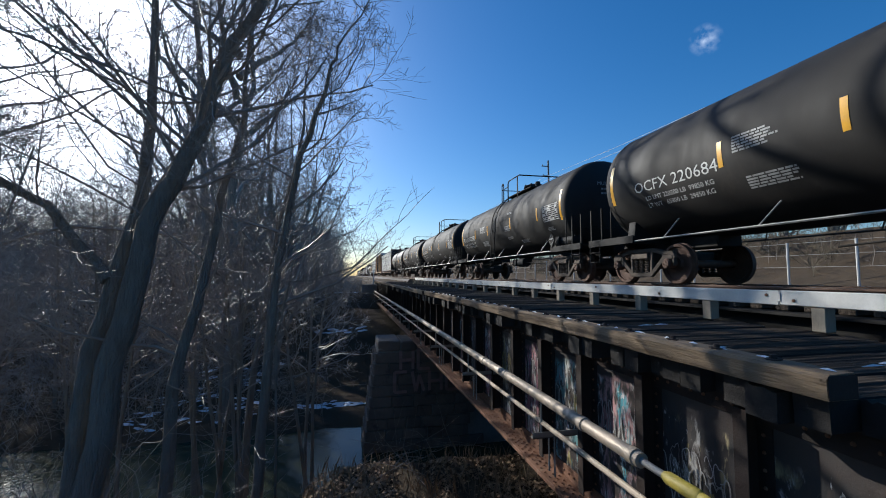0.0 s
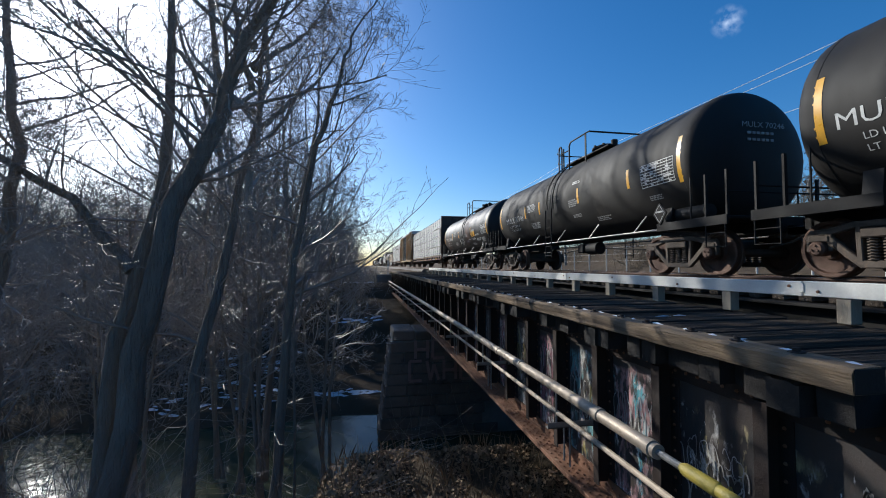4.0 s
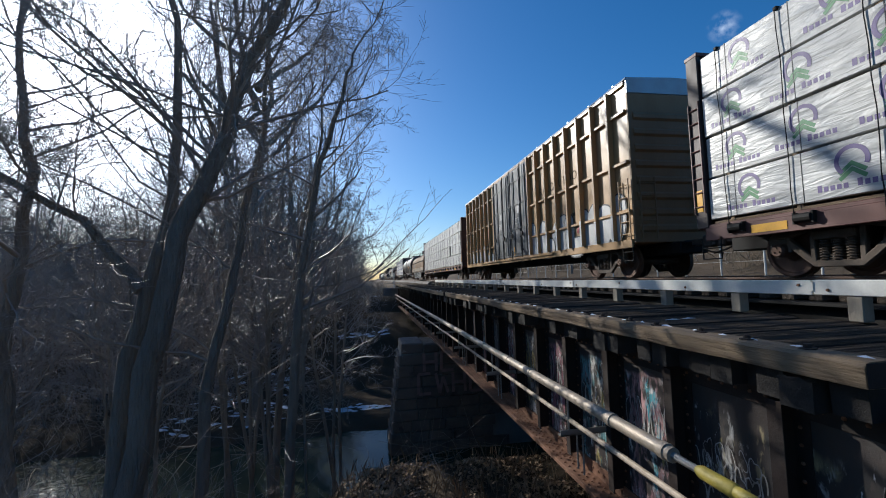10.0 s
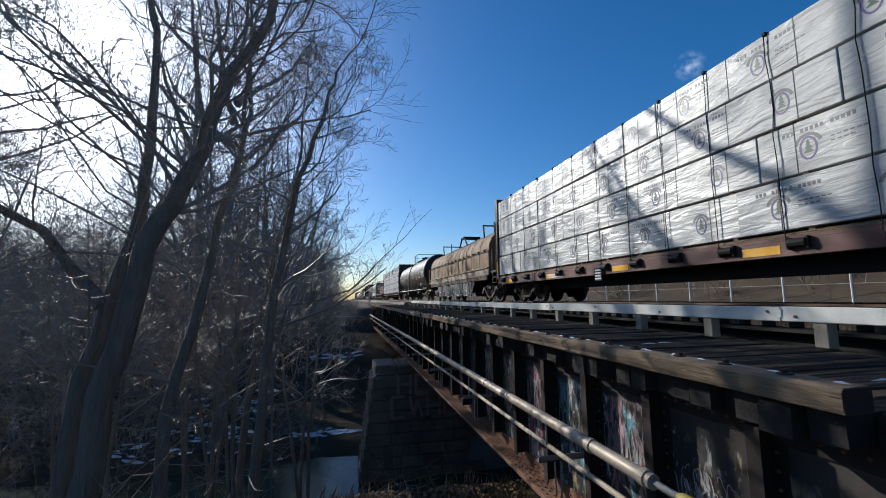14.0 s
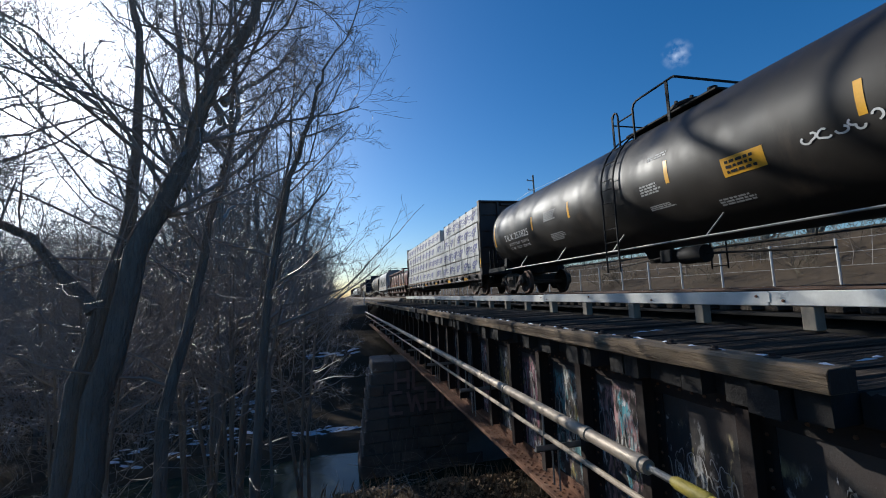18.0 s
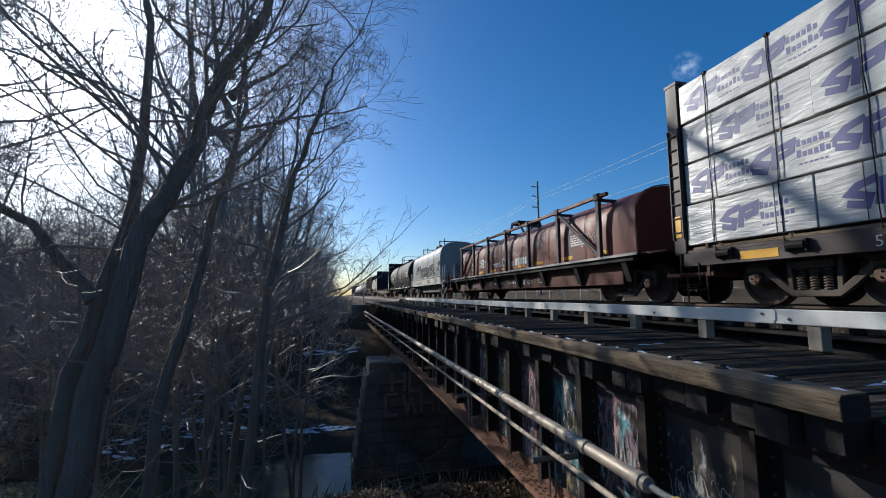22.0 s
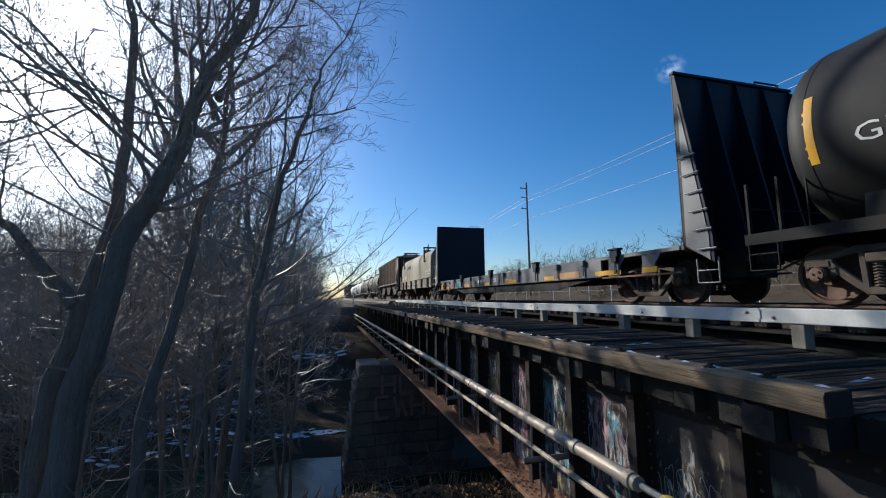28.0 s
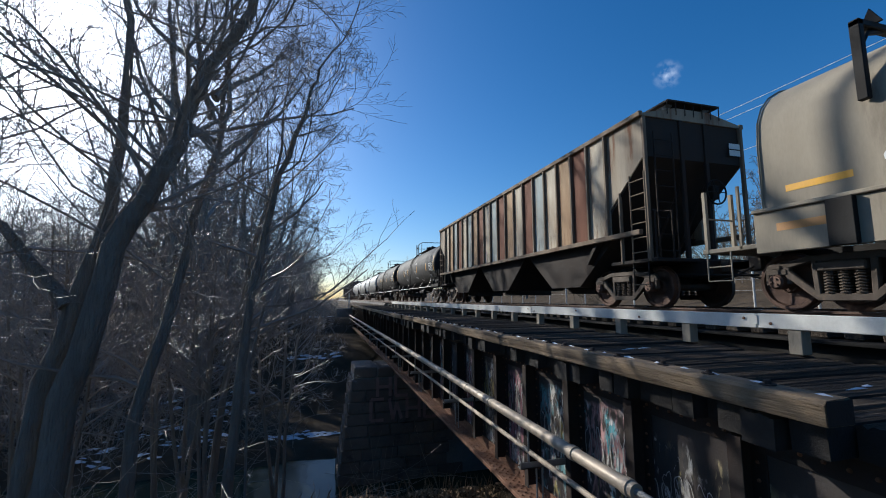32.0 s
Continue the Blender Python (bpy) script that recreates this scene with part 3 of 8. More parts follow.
    tagged(part("snow_remnants", sn, M["snow"]), "small patches of old snow on the timber deck", "snow", kind="stuff")
    # the white guard on posts
    guard = thing("guard_rail", "white-painted low guard board on short wooden posts", "guard rail", kind="structure")
    board = S().box(0, 0.07, 0.006, 6.094, -0.29, -0.11, 0.008).mesh("guard_board", M["white_paint"])
    for k in range(-1, 5):
        b = part("guard_board", board, None, guard, at=pose(5.30, 4.2 + 6.1 * k, rng.gauss(0, 0.006)))
        bt = S()
        for j in range(4):
            bt.lathe([(0.02, -0.001), (0.018, -0.014), (0.004, -0.018)], 8, "x", Matrix.Translation((0, 0.16 + j * 1.92, -0.17 - 0.06 * (j % 2))))
        part("bolt", bt, M["rust"], b)
        part("splice_plate", S().box(-0.012, -0.001, -0.02, 0.05, -0.24, -0.13), M["white_paint"], b)
    post = S().box(0, 0.15, -0.078, 0.078, DECK_Z, -0.292, 0.008).mesh("guard_post", M["grey_post"])
    for k in range(-6, 20):
        part("guard_post", post, None, guard, at=pose(5.315, 5.32 + 1.55 * k, 0))


PIPE_Z = -1.335


def build_pipe():
    pipe = thing("pipe", "weathered galvanised pipe bracketed along the girder", "pipe")
    part("main_pipe", S().tube([(2.25, 2.86, PIPE_Z), (2.25, 16, PIPE_Z), (2.25, 40, PIPE_Z - 0.05)], 0.058, 14), M["pipe"], pipe)
    part("lower_pipe", S().tube([(2.27, 0.4, -1.63), (2.27, 40, -1.68)], 0.028, 10), M["pipe"], pipe)
    part("thin_section", S().tube([(2.25, 2.90, PIPE_Z), (2.25, 2.5, PIPE_Z)], 0.028, 10), M["bare_steel"], pipe)
    part("taped_joint", S().tube([(2.25, 2.62, PIPE_Z), (2.25, 2.58, PIPE_Z), (2.25, 2.32, PIPE_Z), (2.25, 2.30, PIPE_Z)], [0.03, 0.046, 0.050, 0.04], 14), M["yellow_pipe"], pipe, "yellow taped pipe joint")
    part("end_section", S().tube([(2.25, 2.31, PIPE_Z), (2.25, 0.2, PIPE_Z)], 0.04, 14), M["yellow_pipe"], pipe)
    for y in (2.95, 3.68, 5.72, 6.7, 8.2, 10.4, 13.5, 17, 21, 26):
        part("coupling", S().tube([(2.25, y - 0.035, PIPE_Z), (2.25, y + 0.035, PIPE_Z)], 0.068, 14), M["pipe"], pipe)
    for k in range(10):
        y = 4.6 + 3.1 * k
        b = S().box(2.13, 2.84, y - 0.035, y + 0.035, -1.80, -1.785).box(2.13, 2.84, y - 0.035, y - 0.025, -1.80, -1.73)
        b.tube([(2.25, y, -1.785), (2.25, y, PIPE_Z - 0.05)], 0.012, 6).tube([(2.36, y + 0.03, -1.80), (2.36, y + 0.03, -2.2)], 0.010, 6).tube([(2.40, y - 0.03, -1.80), (2.40, y - 0.03, -2.25)], 0.010, 6)
        part("bracket", b, M["bare_steel"], pipe)


def build_pier(name, label, y0, x0):
    pier = thing(name, label, "pier", kind="structure")
    pr = [(x0 + 0.06 - 0.72, -8.3), (11, -8.3), (10.6, -2.68), (x0 + 0.06, -2.68)]
    part("core", S().prism(pr, y0 + 0.06, y0 + 2.0, "y"), M["concrete"], pier)
    rng = random.Random(int(y0))
    for r in range(-3, 9):
        z0, z1 = -7.0 + r * 0.44, -7.0 + (r + 1) * 0.44 - 0.02
        left = x0 - 0.55 * (1 - (r + 0.5) / 9.8)
        x = left
        while x < 4.6:
            w = rng.uniform(0.6, 1.15)
            d = rng.uniform(0, 0.04)
            part("stone", S().box(x + 0.012, x + w - 0.012, y0 - d, y0 + 0.2, z0, z1, 0.025), M["stone"], pier)
            x += w
        yy = y0 + 0.2
        while yy < y0 + 1.9:
            w = rng.uniform(0.6, 1.0)
            d = rng.uniform(0, 0.03)
            part("stone", S().box(left - d, left + 0.2, yy + 0.012, min(yy + w, y0 + 2.0) - 0.012, z0, z1, 0.025), M["stone"], pier)
            yy += w
    x = x0 + 0.02
    while x < 4.6:
        w = rng.uniform(0.55, 1.0)
        part("cap_stone", S().box(x + 0.012, x + w - 0.012, y0 - rng.uniform(-0.02, 0.05), y0 + 2.0, -3.02, -2.66 + rng.uniform(0, 0.09), 0.05), M["stone"], pier)
        x += w
    # big faded block letters, two rows
    fn = lambda u, z: (u, y0 - 0.047, z)
    for row, (zt, h) in enumerate(((-3.0, 0.75), (-3.85, 0.8))):
        for k in range(4):
            u, w = x0 + 0.95 + 0.72 * k - 0.25 * row, 0.5
            for pts in (((0, 0), (0, 1)), ((1, 0), (1, 1)), ((0, 0.5), (1, 0.5))) if (k + row) % 3 == 0 else (((0, 0), (0, 1)), ((0, 1), (1, 1)), ((0, 0), (1, 0))) if (k + row) % 3 == 1 else (((0, 1), (0.3, 0)), ((0.3, 0), (0.6, 0.8)), ((0.6, 0.8), (1, 0))):
                (ua, za), (ub, zb) = pts
                d = Vector((ub - ua, zb - za)).normalized() * 0.06
                a, b = (u + ua * w, zt - h + za * h), (u + ub * w, zt - h + zb * h)
                gr = S().add([fn(a[0] + d.y, a[1] - d.x), fn(b[0] + d.y, b[1] - d.x), fn(b[0] - d.y, b[1] + d.x), fn(a[0] - d.y, a[1] + d.x)], [(0, 1, 2, 3)])
                part("graffiti_stroke", gr, M["pink_spray"], pier, "faded pink graffiti")
    part("bearing", S().box(2.6, 3.1, y0 + 0.5, y0 + 1.3, -2.66, -2.64), M["rust"], pier)


def build_track():
    t = thing("running_track", "railway track with steel rails on wooden ties", "track", kind="structure")
    part("ballast_bed", S().prism([(5.4, -1.3), (10.8, -1.3), (9.9, -0.31), (6.3, -0.31)], 45.2, 900, "y"), M["ballast"], t)
    part("ballast_bed", S().prism([(5.4, -1.3), (10.8, -1.3), (9.9, -0.31), (6.3, -0.31)], -80, -7.2, "y"), M["ballast"], t)
    for x in (TRACK_X - 0.755, TRACK_X + 0.755):
        prof = [(x - 0.07, -0.17), (x + 0.07, -0.17), (x + 0.07, -0.155), (x + 0.012, -0.13), (x + 0.012, -0.045), (x + 0.036, -0.035), (x + 0.036, -0.008), (x + 0.028, 0.0),
                (x - 0.028, 0.0), (x - 0.036, -0.008), (x - 0.036, -0.035), (x - 0.012, -0.045), (x - 0.012, -0.13), (x - 0.07, -0.155)]
        r = part("rail", S().prism(prof, -80, 900, "y"), M["rail"], t, at=pose(0, 0, RAIL_Z))
        part("rail_head", S().box(x - 0.026, x + 0.026, -80, 900, 0.0, 0.002), M["rail_top"], r)
    tie = S().box(-1.5, 1.5, -0.11, 0.11, -0.35, -0.172, 0.015).mesh("track_tie", M["tie"])
    rng = random.Random(6)
    for k in range(190):
        y = -12 + k * 0.42
        part("track_tie", tie, None, t, at=pose(TRACK_X + rng.uniform(-0.03, 0.03), y, RAIL_Z, 0, 0, rng.gauss(0, 0.4)))
    g = thing("track_girder", "dark steel deck girders under the running track", "girder", kind="structure")
    for x in (6.6, 9.6):
        part("girder_web", S().box(x - 0.2, x + 0.2, BRIDGE_Y0, BRIDGE_Y1, -0.52, -0.47, 0.006).box(x - 0.01, x + 0.01, BRIDGE_Y0, BRIDGE_Y1, -2.5, -0.52).box(x - 0.2, x + 0.2, BRIDGE_Y0, BRIDGE_Y1, -2.54, -2.5), M["underframe"], g)
    ab = thing("abutment", "concrete bridge abutment at the far bank", "abutment", kind="structure")
    part("face_wall", S().box(1.2, 11.5, 45.05, 46.2, -6.8, -0.85, 0.04), M["concrete"], ab)
    ab2 = thing("abutment", "concrete bridge abutment at the near bank", "abutment", kind="structure")
    part("face_wall", S().box(2.4, 11.5, -8.4, -7.05, -6.0, -0.85, 0.04), M["concrete"], ab2)


build_girder()
build_deck()
build_pipe()
build_pier("stone_pier", "tapered old stone pier in the river with faint graffiti", 17.3, 1.15)
build_track()


def build_marker():
    m = thing("marker_post", "small white marker post beside the far bridge end", "post")
    part("stem", S().box(2.44, 2.55, 46.4, 46.5, -1.4, 0.75, 0.01), M["white_paint"], m)
    part("base", S().box(2.38, 2.6, 46.3, 46.6, -2.4, -1.38, 0.02), M["concrete"], m)


build_marker()


def build_fence():
    f = thing("fence", "pale steel post-and-rail fence along the far side of the tracks", "fence")
    post = S().tube([(0, 0, -0.9), (0, 0, 1.75)], 0.055, 8).mesh("fence_post", M["fence_steel"])
    for k in range(-3, 30):
        part("fence_post", post, None, f, at=pose(22.0, 17.1 + 3.02 * k, 0))
    for z in (1.70, 1.1, 0.5):
        part("fence_rail", S().tube([(22.0, 8, z), (22.0, 105, z)], 0.007, 4), M["fence_steel"], f)


def build_pole():
    p = thing("utility_pole", "tall dark wooden utility pole with short crossarms", "utility pole")
    part("pole", S().tube([(24, 47.2, -0.8), (23.9, 47.2, 14.4)], [0.16, 0.10], 10), M["bark"], p)
    for z, w in ((13.6, 0.9), (12.4, 0.8), (11.0, 0.8)):
        part("crossarm", S().box(23.9 - w, 24.0, 47.1, 47.2, z, z + 0.1, 0.01), M["bark"], p)
        part("insulator", S().lathe([(0.05, 0), (0.07, 0.05), (0.03, 0.16)], 8, "z", Matrix.Translation((23.9 - w + 0.1, 47.15, z + 0.1))), M["bare_steel"], p)
    for x, z in ((23.2, 12.2), (23.3, 11.75), (24.0, 9.8)):
        w = thing("overhead_wire", "thin pale overhead utility wire against the sky", "wire", "utility wires")
        pts = [(x, 47.15 - 70 * k / 24, z - 0.9 * 4 * (k / 24) * (1 - k / 24)) for k in range(25)]
        part("wire", S().tube(pts, 0.016, 5), M["wire"], w)
        part("wire", S().tube([(x, 47.15 + 80 * k / 16, z - 1.0 * 4 * (k / 16) * (1 - k / 16)) for k in range(17)], 0.016, 5), M["wire"], w)


M["wire"] = surface("pale_wire", (0.62, 0.63, 0.64), (0.50, 0.51, 0.52), rough=0.5, scale=5, bump=0.0)
M["fence_steel"] = surface("fence_steel", (0.55, 0.55, 0.53), (0.42, 0.41, 0.39), rough=0.5, metal=0.2, scale=5, bump=0.05)
build_fence()
build_pole()

# ---- bare trees ----
def stem_points(a, d, length, n, rng, bend, rise):
    """A wandering line from a along d; rise pulls it upwards."""
    pts, d = [Vector(a)], Vector(d).normalized()
    for _ in range(n):
        d = (d + Vector((rng.gauss(0, bend), rng.gauss(0, bend), rng.gauss(0, bend) + rise))).normalized()
        pts.append(pts[-1] + d * (length / n))
    return pts


def grow(shape, a, d, length, r, depth, rng, fork, thin=0.0035):
    n = 6 if depth > 1 else 3 if depth == 1 else 2
    pts = stem_points(a, d, length, n, rng, 0.19 if depth > 1 else 0.2, 0.06)
    tip = max(r * 0.35, thin)
    rs = [r + (tip - r) * i / n for i in range(n + 1)]
    shape.tube(pts, rs, 6 if r > 0.05 else 4 if r > 0.018 else 3, caps=False)
    if depth == 0:
        return
    count = fork[depth - 1]
    for k in range(count):
        u = 0.18 + 0.8 * (k + rng.random()) / count
        i = min(int(u * n), n - 1)
        p = pts[i].lerp(pts[i + 1], u * n - i)
        along = (pts[i + 1] - pts[i]).normalized()
        side = along.cross(Vector((rng.gauss(0, 1), rng.gauss(0, 1), rng.gauss(0, 1)))).normalized()
        open_angle = rng.uniform(0.45, 1.05)
        nd = along * math.cos(open_angle) + side * math.sin(open_angle)
        rr = max((r + (tip - r) * u) * rng.uniform(0.42, 0.65), thin)
        grow(shape, p, nd, length * rng.uniform(0.36, 0.62) * (1.15 - 0.45 * u), rr, depth - 1, rng, fork, thin)


def build_tree(stems, seed, limbs, fork, label, start=0.3, reach=0.42, thin=0.0035, bark="bark", at=None, stout=(0.26, 0.48), twig="twig"):
    """stems: each a list of points with the radius at its foot. Limbs leave every stem from start upwards."""
    rng = random.Random(seed)
    t = thing("bare_tree", label, "tree", "bare trees by the river", at)
    crown = S()
    for pts, r in stems:
        pts = [Vector(p) for p in pts]
        fine = []
        for i in range(len(pts) - 1):
            for k in range(4):
                q = pts[i].lerp(pts[i + 1], k / 4)
                fine.append(q + Vector((rng.gauss(0, 0.25 * r), rng.gauss(0, 0.25 * r), 0)))
        fine.append(pts[-1])
        m = len(fine) - 1
        rad = [r * (1.25 if i == 0 else 1) * (1 - 0.88 * i / m) + 0.01 for i in range(m + 1)]
        part("trunk", S().tube(fine, rad, 10), M[bark], t, angle=80)
        total = sum((fine[i + 1] - fine[i]).length for i in range(m))
        for k in range(limbs):
            u = start + (0.97 - start) * (k + rng.random() * 0.8) / limbs
            i = min(int(u * m), m - 1)
            p = fine[i].lerp(fine[i + 1], u * m - i)
            a = rng.uniform(0, 2 * math.pi)
            lift = rng.uniform(0.25, 0.95)
            d = Vector((math.cos(a), math.sin(a), lift))
            grow(crown, p, d, total * reach * rng.uniform(0.6, 1.1) * (1.25 - 0.75 * u), rad[i] * rng.uniform(*stout), len(fork), rng, fork, thin)
        grow(crown, fine[-1], fine[-1] - fine[-3], total * 0.22, rad[-1], 2, rng, fork[:2], thin)
    part("crown", crown, M[twig], t, "fine leafless branches and twigs", angle=80)
    return t


def build_trees():
    hero = "tall leafless tree with dark grey bark on the river bank"
    build_tree([([(-4.4, 8, -6.3), (-3.85, 8, -1.4), (-3.25, 8, 0.95), (-2.65, 8, 2.5), (-2.18, 8, 3.95), (-1.55, 8, 5.45), (-0.95, 8, 7.6), (-0.7, 8.3, 9.6)], 0.21)], 3, 30, (6, 7, 6), hero, start=0.32, reach=0.26, thin=0.0033, stout=(0.16, 0.32))
    build_tree([([(-4.75, 8.3, -6.3), (-4.3, 8.4, -1.2), (-3.75, 8.5, 1.2), (-3.7, 8.8, 3.6), (-3.95, 9, 6.2), (-4.0, 9.2, 8.8)], 0.15),
                ([(-4.1, 8.4, 0.0), (-5.1, 8.4, 1.3), (-6.6, 8.5, 2.2), (-8.4, 8.5, 3.0)], 0.09)], 21, 20, (6, 7, 6), hero, start=0.30, reach=0.36, thin=0.0033, stout=(0.16, 0.32))
    build_tree([([(-1.75, 9.3, -4.9), (-1.6, 9.2, -1.4), (-1.3, 9.1, 1.0), (-1.0, 9.0, 2.6), (-0.45, 9, 4.4), (-0.2, 9, 5.2)], 0.10)], 5, 18, (6, 6, 5), "slender leafless tree leaning over the river bank", start=0.20, reach=0.23, thin=0.0028)
    build_tree([([(-1.35, 9.2, -5.9), (-1.4, 9.1, -1.2), (-1.17, 9, -0.05), (-0.71, 9, -0.01), (-0.24, 9, 0.15), (0.08, 9, 0.25), (0.40, 9, 0.55), (0.60, 9, 0.78)], 0.016)], 6, 6, (2, 2), "thin bent sapling reaching over the river", start=0.72, reach=0.07, thin=0.003)
    build_tree([([(-3.3, 8.6, -6.3), (-3.1, 8.7, -2.0), (-2.6, 9.0, 1.0), (-2.2, 9.2, 3.4), (-2.05, 9.4, 6.4)], 0.12)], 8, 14, (6, 6, 5), hero, start=0.26, reach=0.32, thin=0.003, stout=(0.16, 0.32))
    build_tree([([(-2.5, 11.5, -5.4), (-2.3, 11.6, -2.0), (-1.9, 11.8, 1.2), (-1.4, 12, 3.6), (-1.2, 12, 6.0)], 0.09)], 18, 14, (6, 5, 5), "slender leafless tree leaning over the river bank", start=0.3, reach=0.28, thin=0.003)
    build_tree([([(-6.9, 9.6, -5.0), (-7.2, 9.7, -1.0), (-7.0, 9.9, 2.5), (-7.4, 10, 5.6), (-7.1, 10, 9.5)], 0.15)], 11, 18, (6, 6, 6), hero, start=0.2, reach=0.36)
    build_tree([([(-8.8, 8.2, -6.3), (-8.5, 8.4, -1.0), (-8.9, 8.6, 2.5), (-8.7, 8.7, 6.0)], 0.12)], 12, 16, (6, 6, 6), hero, start=0.2, reach=0.4)
    for k, (x, y, top) in enumerate(((-1.1, 12.2, 1.6), (-2.4, 10.6, 2.2), (-3.4, 12.6, 2.6), (-5.2, 11.0, 2.8), (-6.6, 12.4, 3.0), (-8.2, 11.2, 3.2), (-4.3, 13.6, 2.4))):
        rs = random.Random(300 + k)
        stems = []
        for j in range(3):
            dx, dy = rs.uniform(-0.9, 0.9), rs.uniform(-0.6, 0.6)
            stems.append(([(x + 0.1 * j, y, -6.2), (x + dx * 0.3, y + dy * 0.3, -3.4), (x + dx * 0.7, y + dy * 0.8, -1.0), (x + dx, y + dy, top - 1.0 - 0.4 * j)], 0.045))
        build_tree(stems, 310 + k, 13, (5, 5, 3), "bushy leafless sapling clump on the river bank", start=0.42, reach=0.30, thin=0.0028, stout=(0.4, 0.6))
    # woodland behind: four kinds, then copies
    kinds = []
    for s in range(4):
        rng = random.Random(40 + s)
        h = 9.5 + 2.5 * rng.random()
        lean = rng.uniform(-0.8, 0.8)
        kinds.append(build_tree([([(0, 0, -0.4), (lean * 0.5, 0.3, h * 0.3), (lean * 0.4, -0.25, h * 0.62), (lean * 1.6, 0.2, h)], 0.075)], 50 + s, 15 if s < 2 else 11, (4, 4, 2) if s < 2 else (3, 3),
                                "leafless young woodland tree with grey bark", start=0.08, reach=0.40, thin=0.008 if s < 2 else 0.02))
    rng = random.Random(77)
    spots = [(-11.5, 13.0, 0), (-6.4, 34.5, 1), (-25.0, 70, 2), (-14, 66, 3), (-15, 12, 0), (-10, 19, 1), (-13.5, 17, 0), (-18, 15, 1), (-3.2, 37.5, 0), (-10.5, 34, 1), (-14, 29, 0), (-18, 24, 1), (-22, 20, 0)]
    for k in range(20):
        spots.append((-9.0 - rng.random() * 30, 17.5 + rng.random() * 24, k % 2 if k < 22 else 2 + k % 2))
    for k in range(24):
        y = 40 + 34 * (k / 34) + rng.uniform(-2, 2)
        spots.append((-2.8 - rng.random() * (4 + y * 0.4), y, k % 2 if k < 18 else 2 + k % 2))
    for k in range(66):
        y = 60 + 130 * (k / 66) ** 1.3 + rng.uniform(-2, 2)
        spots.append((-2.4 - rng.random() ** 1.6 * (6 + y * 0.55), y, 2 + k % 2))
    for k in range(44):
        spots.append((-2.6 - 4.5 * rng.random(), 47 + 55 * rng.random(), 2 + k % 2))
    for k in range(14):
        spots.append((-11 - rng.random() * 20, 5.5 + rng.random() * 15, k % 2))
    for k in range(10):
        spots.append((-36 - rng.random() * 45, 20 + rng.random() * 50, 2 + k % 2))
    for k in range(8):
        spots.append((-9 - rng.random() * 16, -2.5 - rng.random() * 9, k % 2))
    for k in range(20):
        spots.append((27 + rng.random() * 34, 4 + rng.random() * 120, 2 + k % 2))
    for k in range(12):
        spots.append((14 + rng.random() * 80, 190 + rng.random() * 160, 2 + k % 2))
    for k, (x, y, kind) in enumerate(spots):
        sc = rng.uniform(0.72, 1.08) * (0.95 if y > 40 else 1) * (rng.uniform(0.32, 0.5) if 20 < x and y < 130 else 1)
        m = pose(x, y, max(ground_z(x, y), WATER_Z - 0.3), rng.gauss(0, 7), rng.gauss(0, 7), rng.uniform(0, 360)) @ Matrix.Diagonal((sc, sc, sc * rng.uniform(0.92, 1.1), 1))
        if k < 4:
            kinds[k].matrix_basis = m
        else:
            copy_thing(kinds[kind], Matrix()).matrix_basis = m
    spread = []
    for s in range(3):
        rs = random.Random(600 + s)
        h = 14.0 + s
        stems = [([(0, 0, -0.5), (0.3, 0.1, 2.6), (0.2, -0.3, 5.2), (0.8, 0.2, h * 0.62), (0.5, 0.4, h)], 0.19)]
        for q in range(5):
            a, z0 = 2.4 * q + s + rs.uniform(-0.3, 0.3), 2.4 + 0.9 * q
            o = rs.uniform(0.7, 1.15)
            ca, sa = math.cos(a) * o, math.sin(a) * o
            stems.append(([(0.25, 0, z0), (1.1 * ca, 1.1 * sa, z0 + 1.3), (2.4 * ca, 2.4 * sa, z0 + 3.2), (3.0 * ca, 3.0 * sa, z0 + 5.6), (3.7 * ca + 0.4, 3.7 * sa, min(z0 + 8.0, h + 0.5))], 0.10))
        spread.append(build_tree(stems, 620 + s, 9, (5, 4, 3), "broad leafless river tree with crooked spreading limbs", start=0.2, reach=0.34, thin=0.008, stout=(0.36, 0.6)))
    for k, (x, y, sc) in enumerate(((-4.5, 27.0, 1.15), (-8.8, 32.0, 1.3), (-4.8, 33.5, 1.1), (-7.4, 37.5, 1.3), (-11.4, 36.0, 1.4), (-5.6, 42.0, 1.05), (-9.6, 45.0, 1.35), (-14.5, 43.0, 1.3),
                                    (-13.0, 30.0, 0.75), (-17.0, 33.0, 0.7), (-14.0, 19.0, 0.55), (-20.0, 26.0, 0.7))):
        m = pose(x, y, max(ground_z(x, y), WATER_Z - 0.4), rng.gauss(0, 3), rng.gauss(0, 3), 77 * k) @ Matrix.Diagonal((sc, sc, sc, 1))
        if k < 3:
            spread[k].matrix_basis = m
        else:
            copy_thing(spread[k % 3], Matrix()).matrix_basis = m
    high = [([(0, 0, -0.5), (0.4, 0.2, 4.0), (0.2, -0.3, 8.5), (0.7, 0.1, 12.5), (0.5, 0.4, 18.0)], 0.24)]
    for q in range(5):
        a, z0 = 2.2 * q + 0.4, 10.2 + 0.85 * q
        high.append(([(0.3, 0, z0), (1.3 * math.cos(a), 1.3 * math.sin(a), z0 + 1.2), (2.7 * math.cos(a), 2.7 * math.sin(a), z0 + 2.6), (3.8 * math.cos(a), 3.8 * math.sin(a), z0 + 4.6)], 0.12))
    crown_high = build_tree(high, 640, 5, (4, 3, 2), "tall leafless river tree with a high spreading crown", start=0.45, reach=0.24, thin=0.011, stout=(0.4, 0.66))
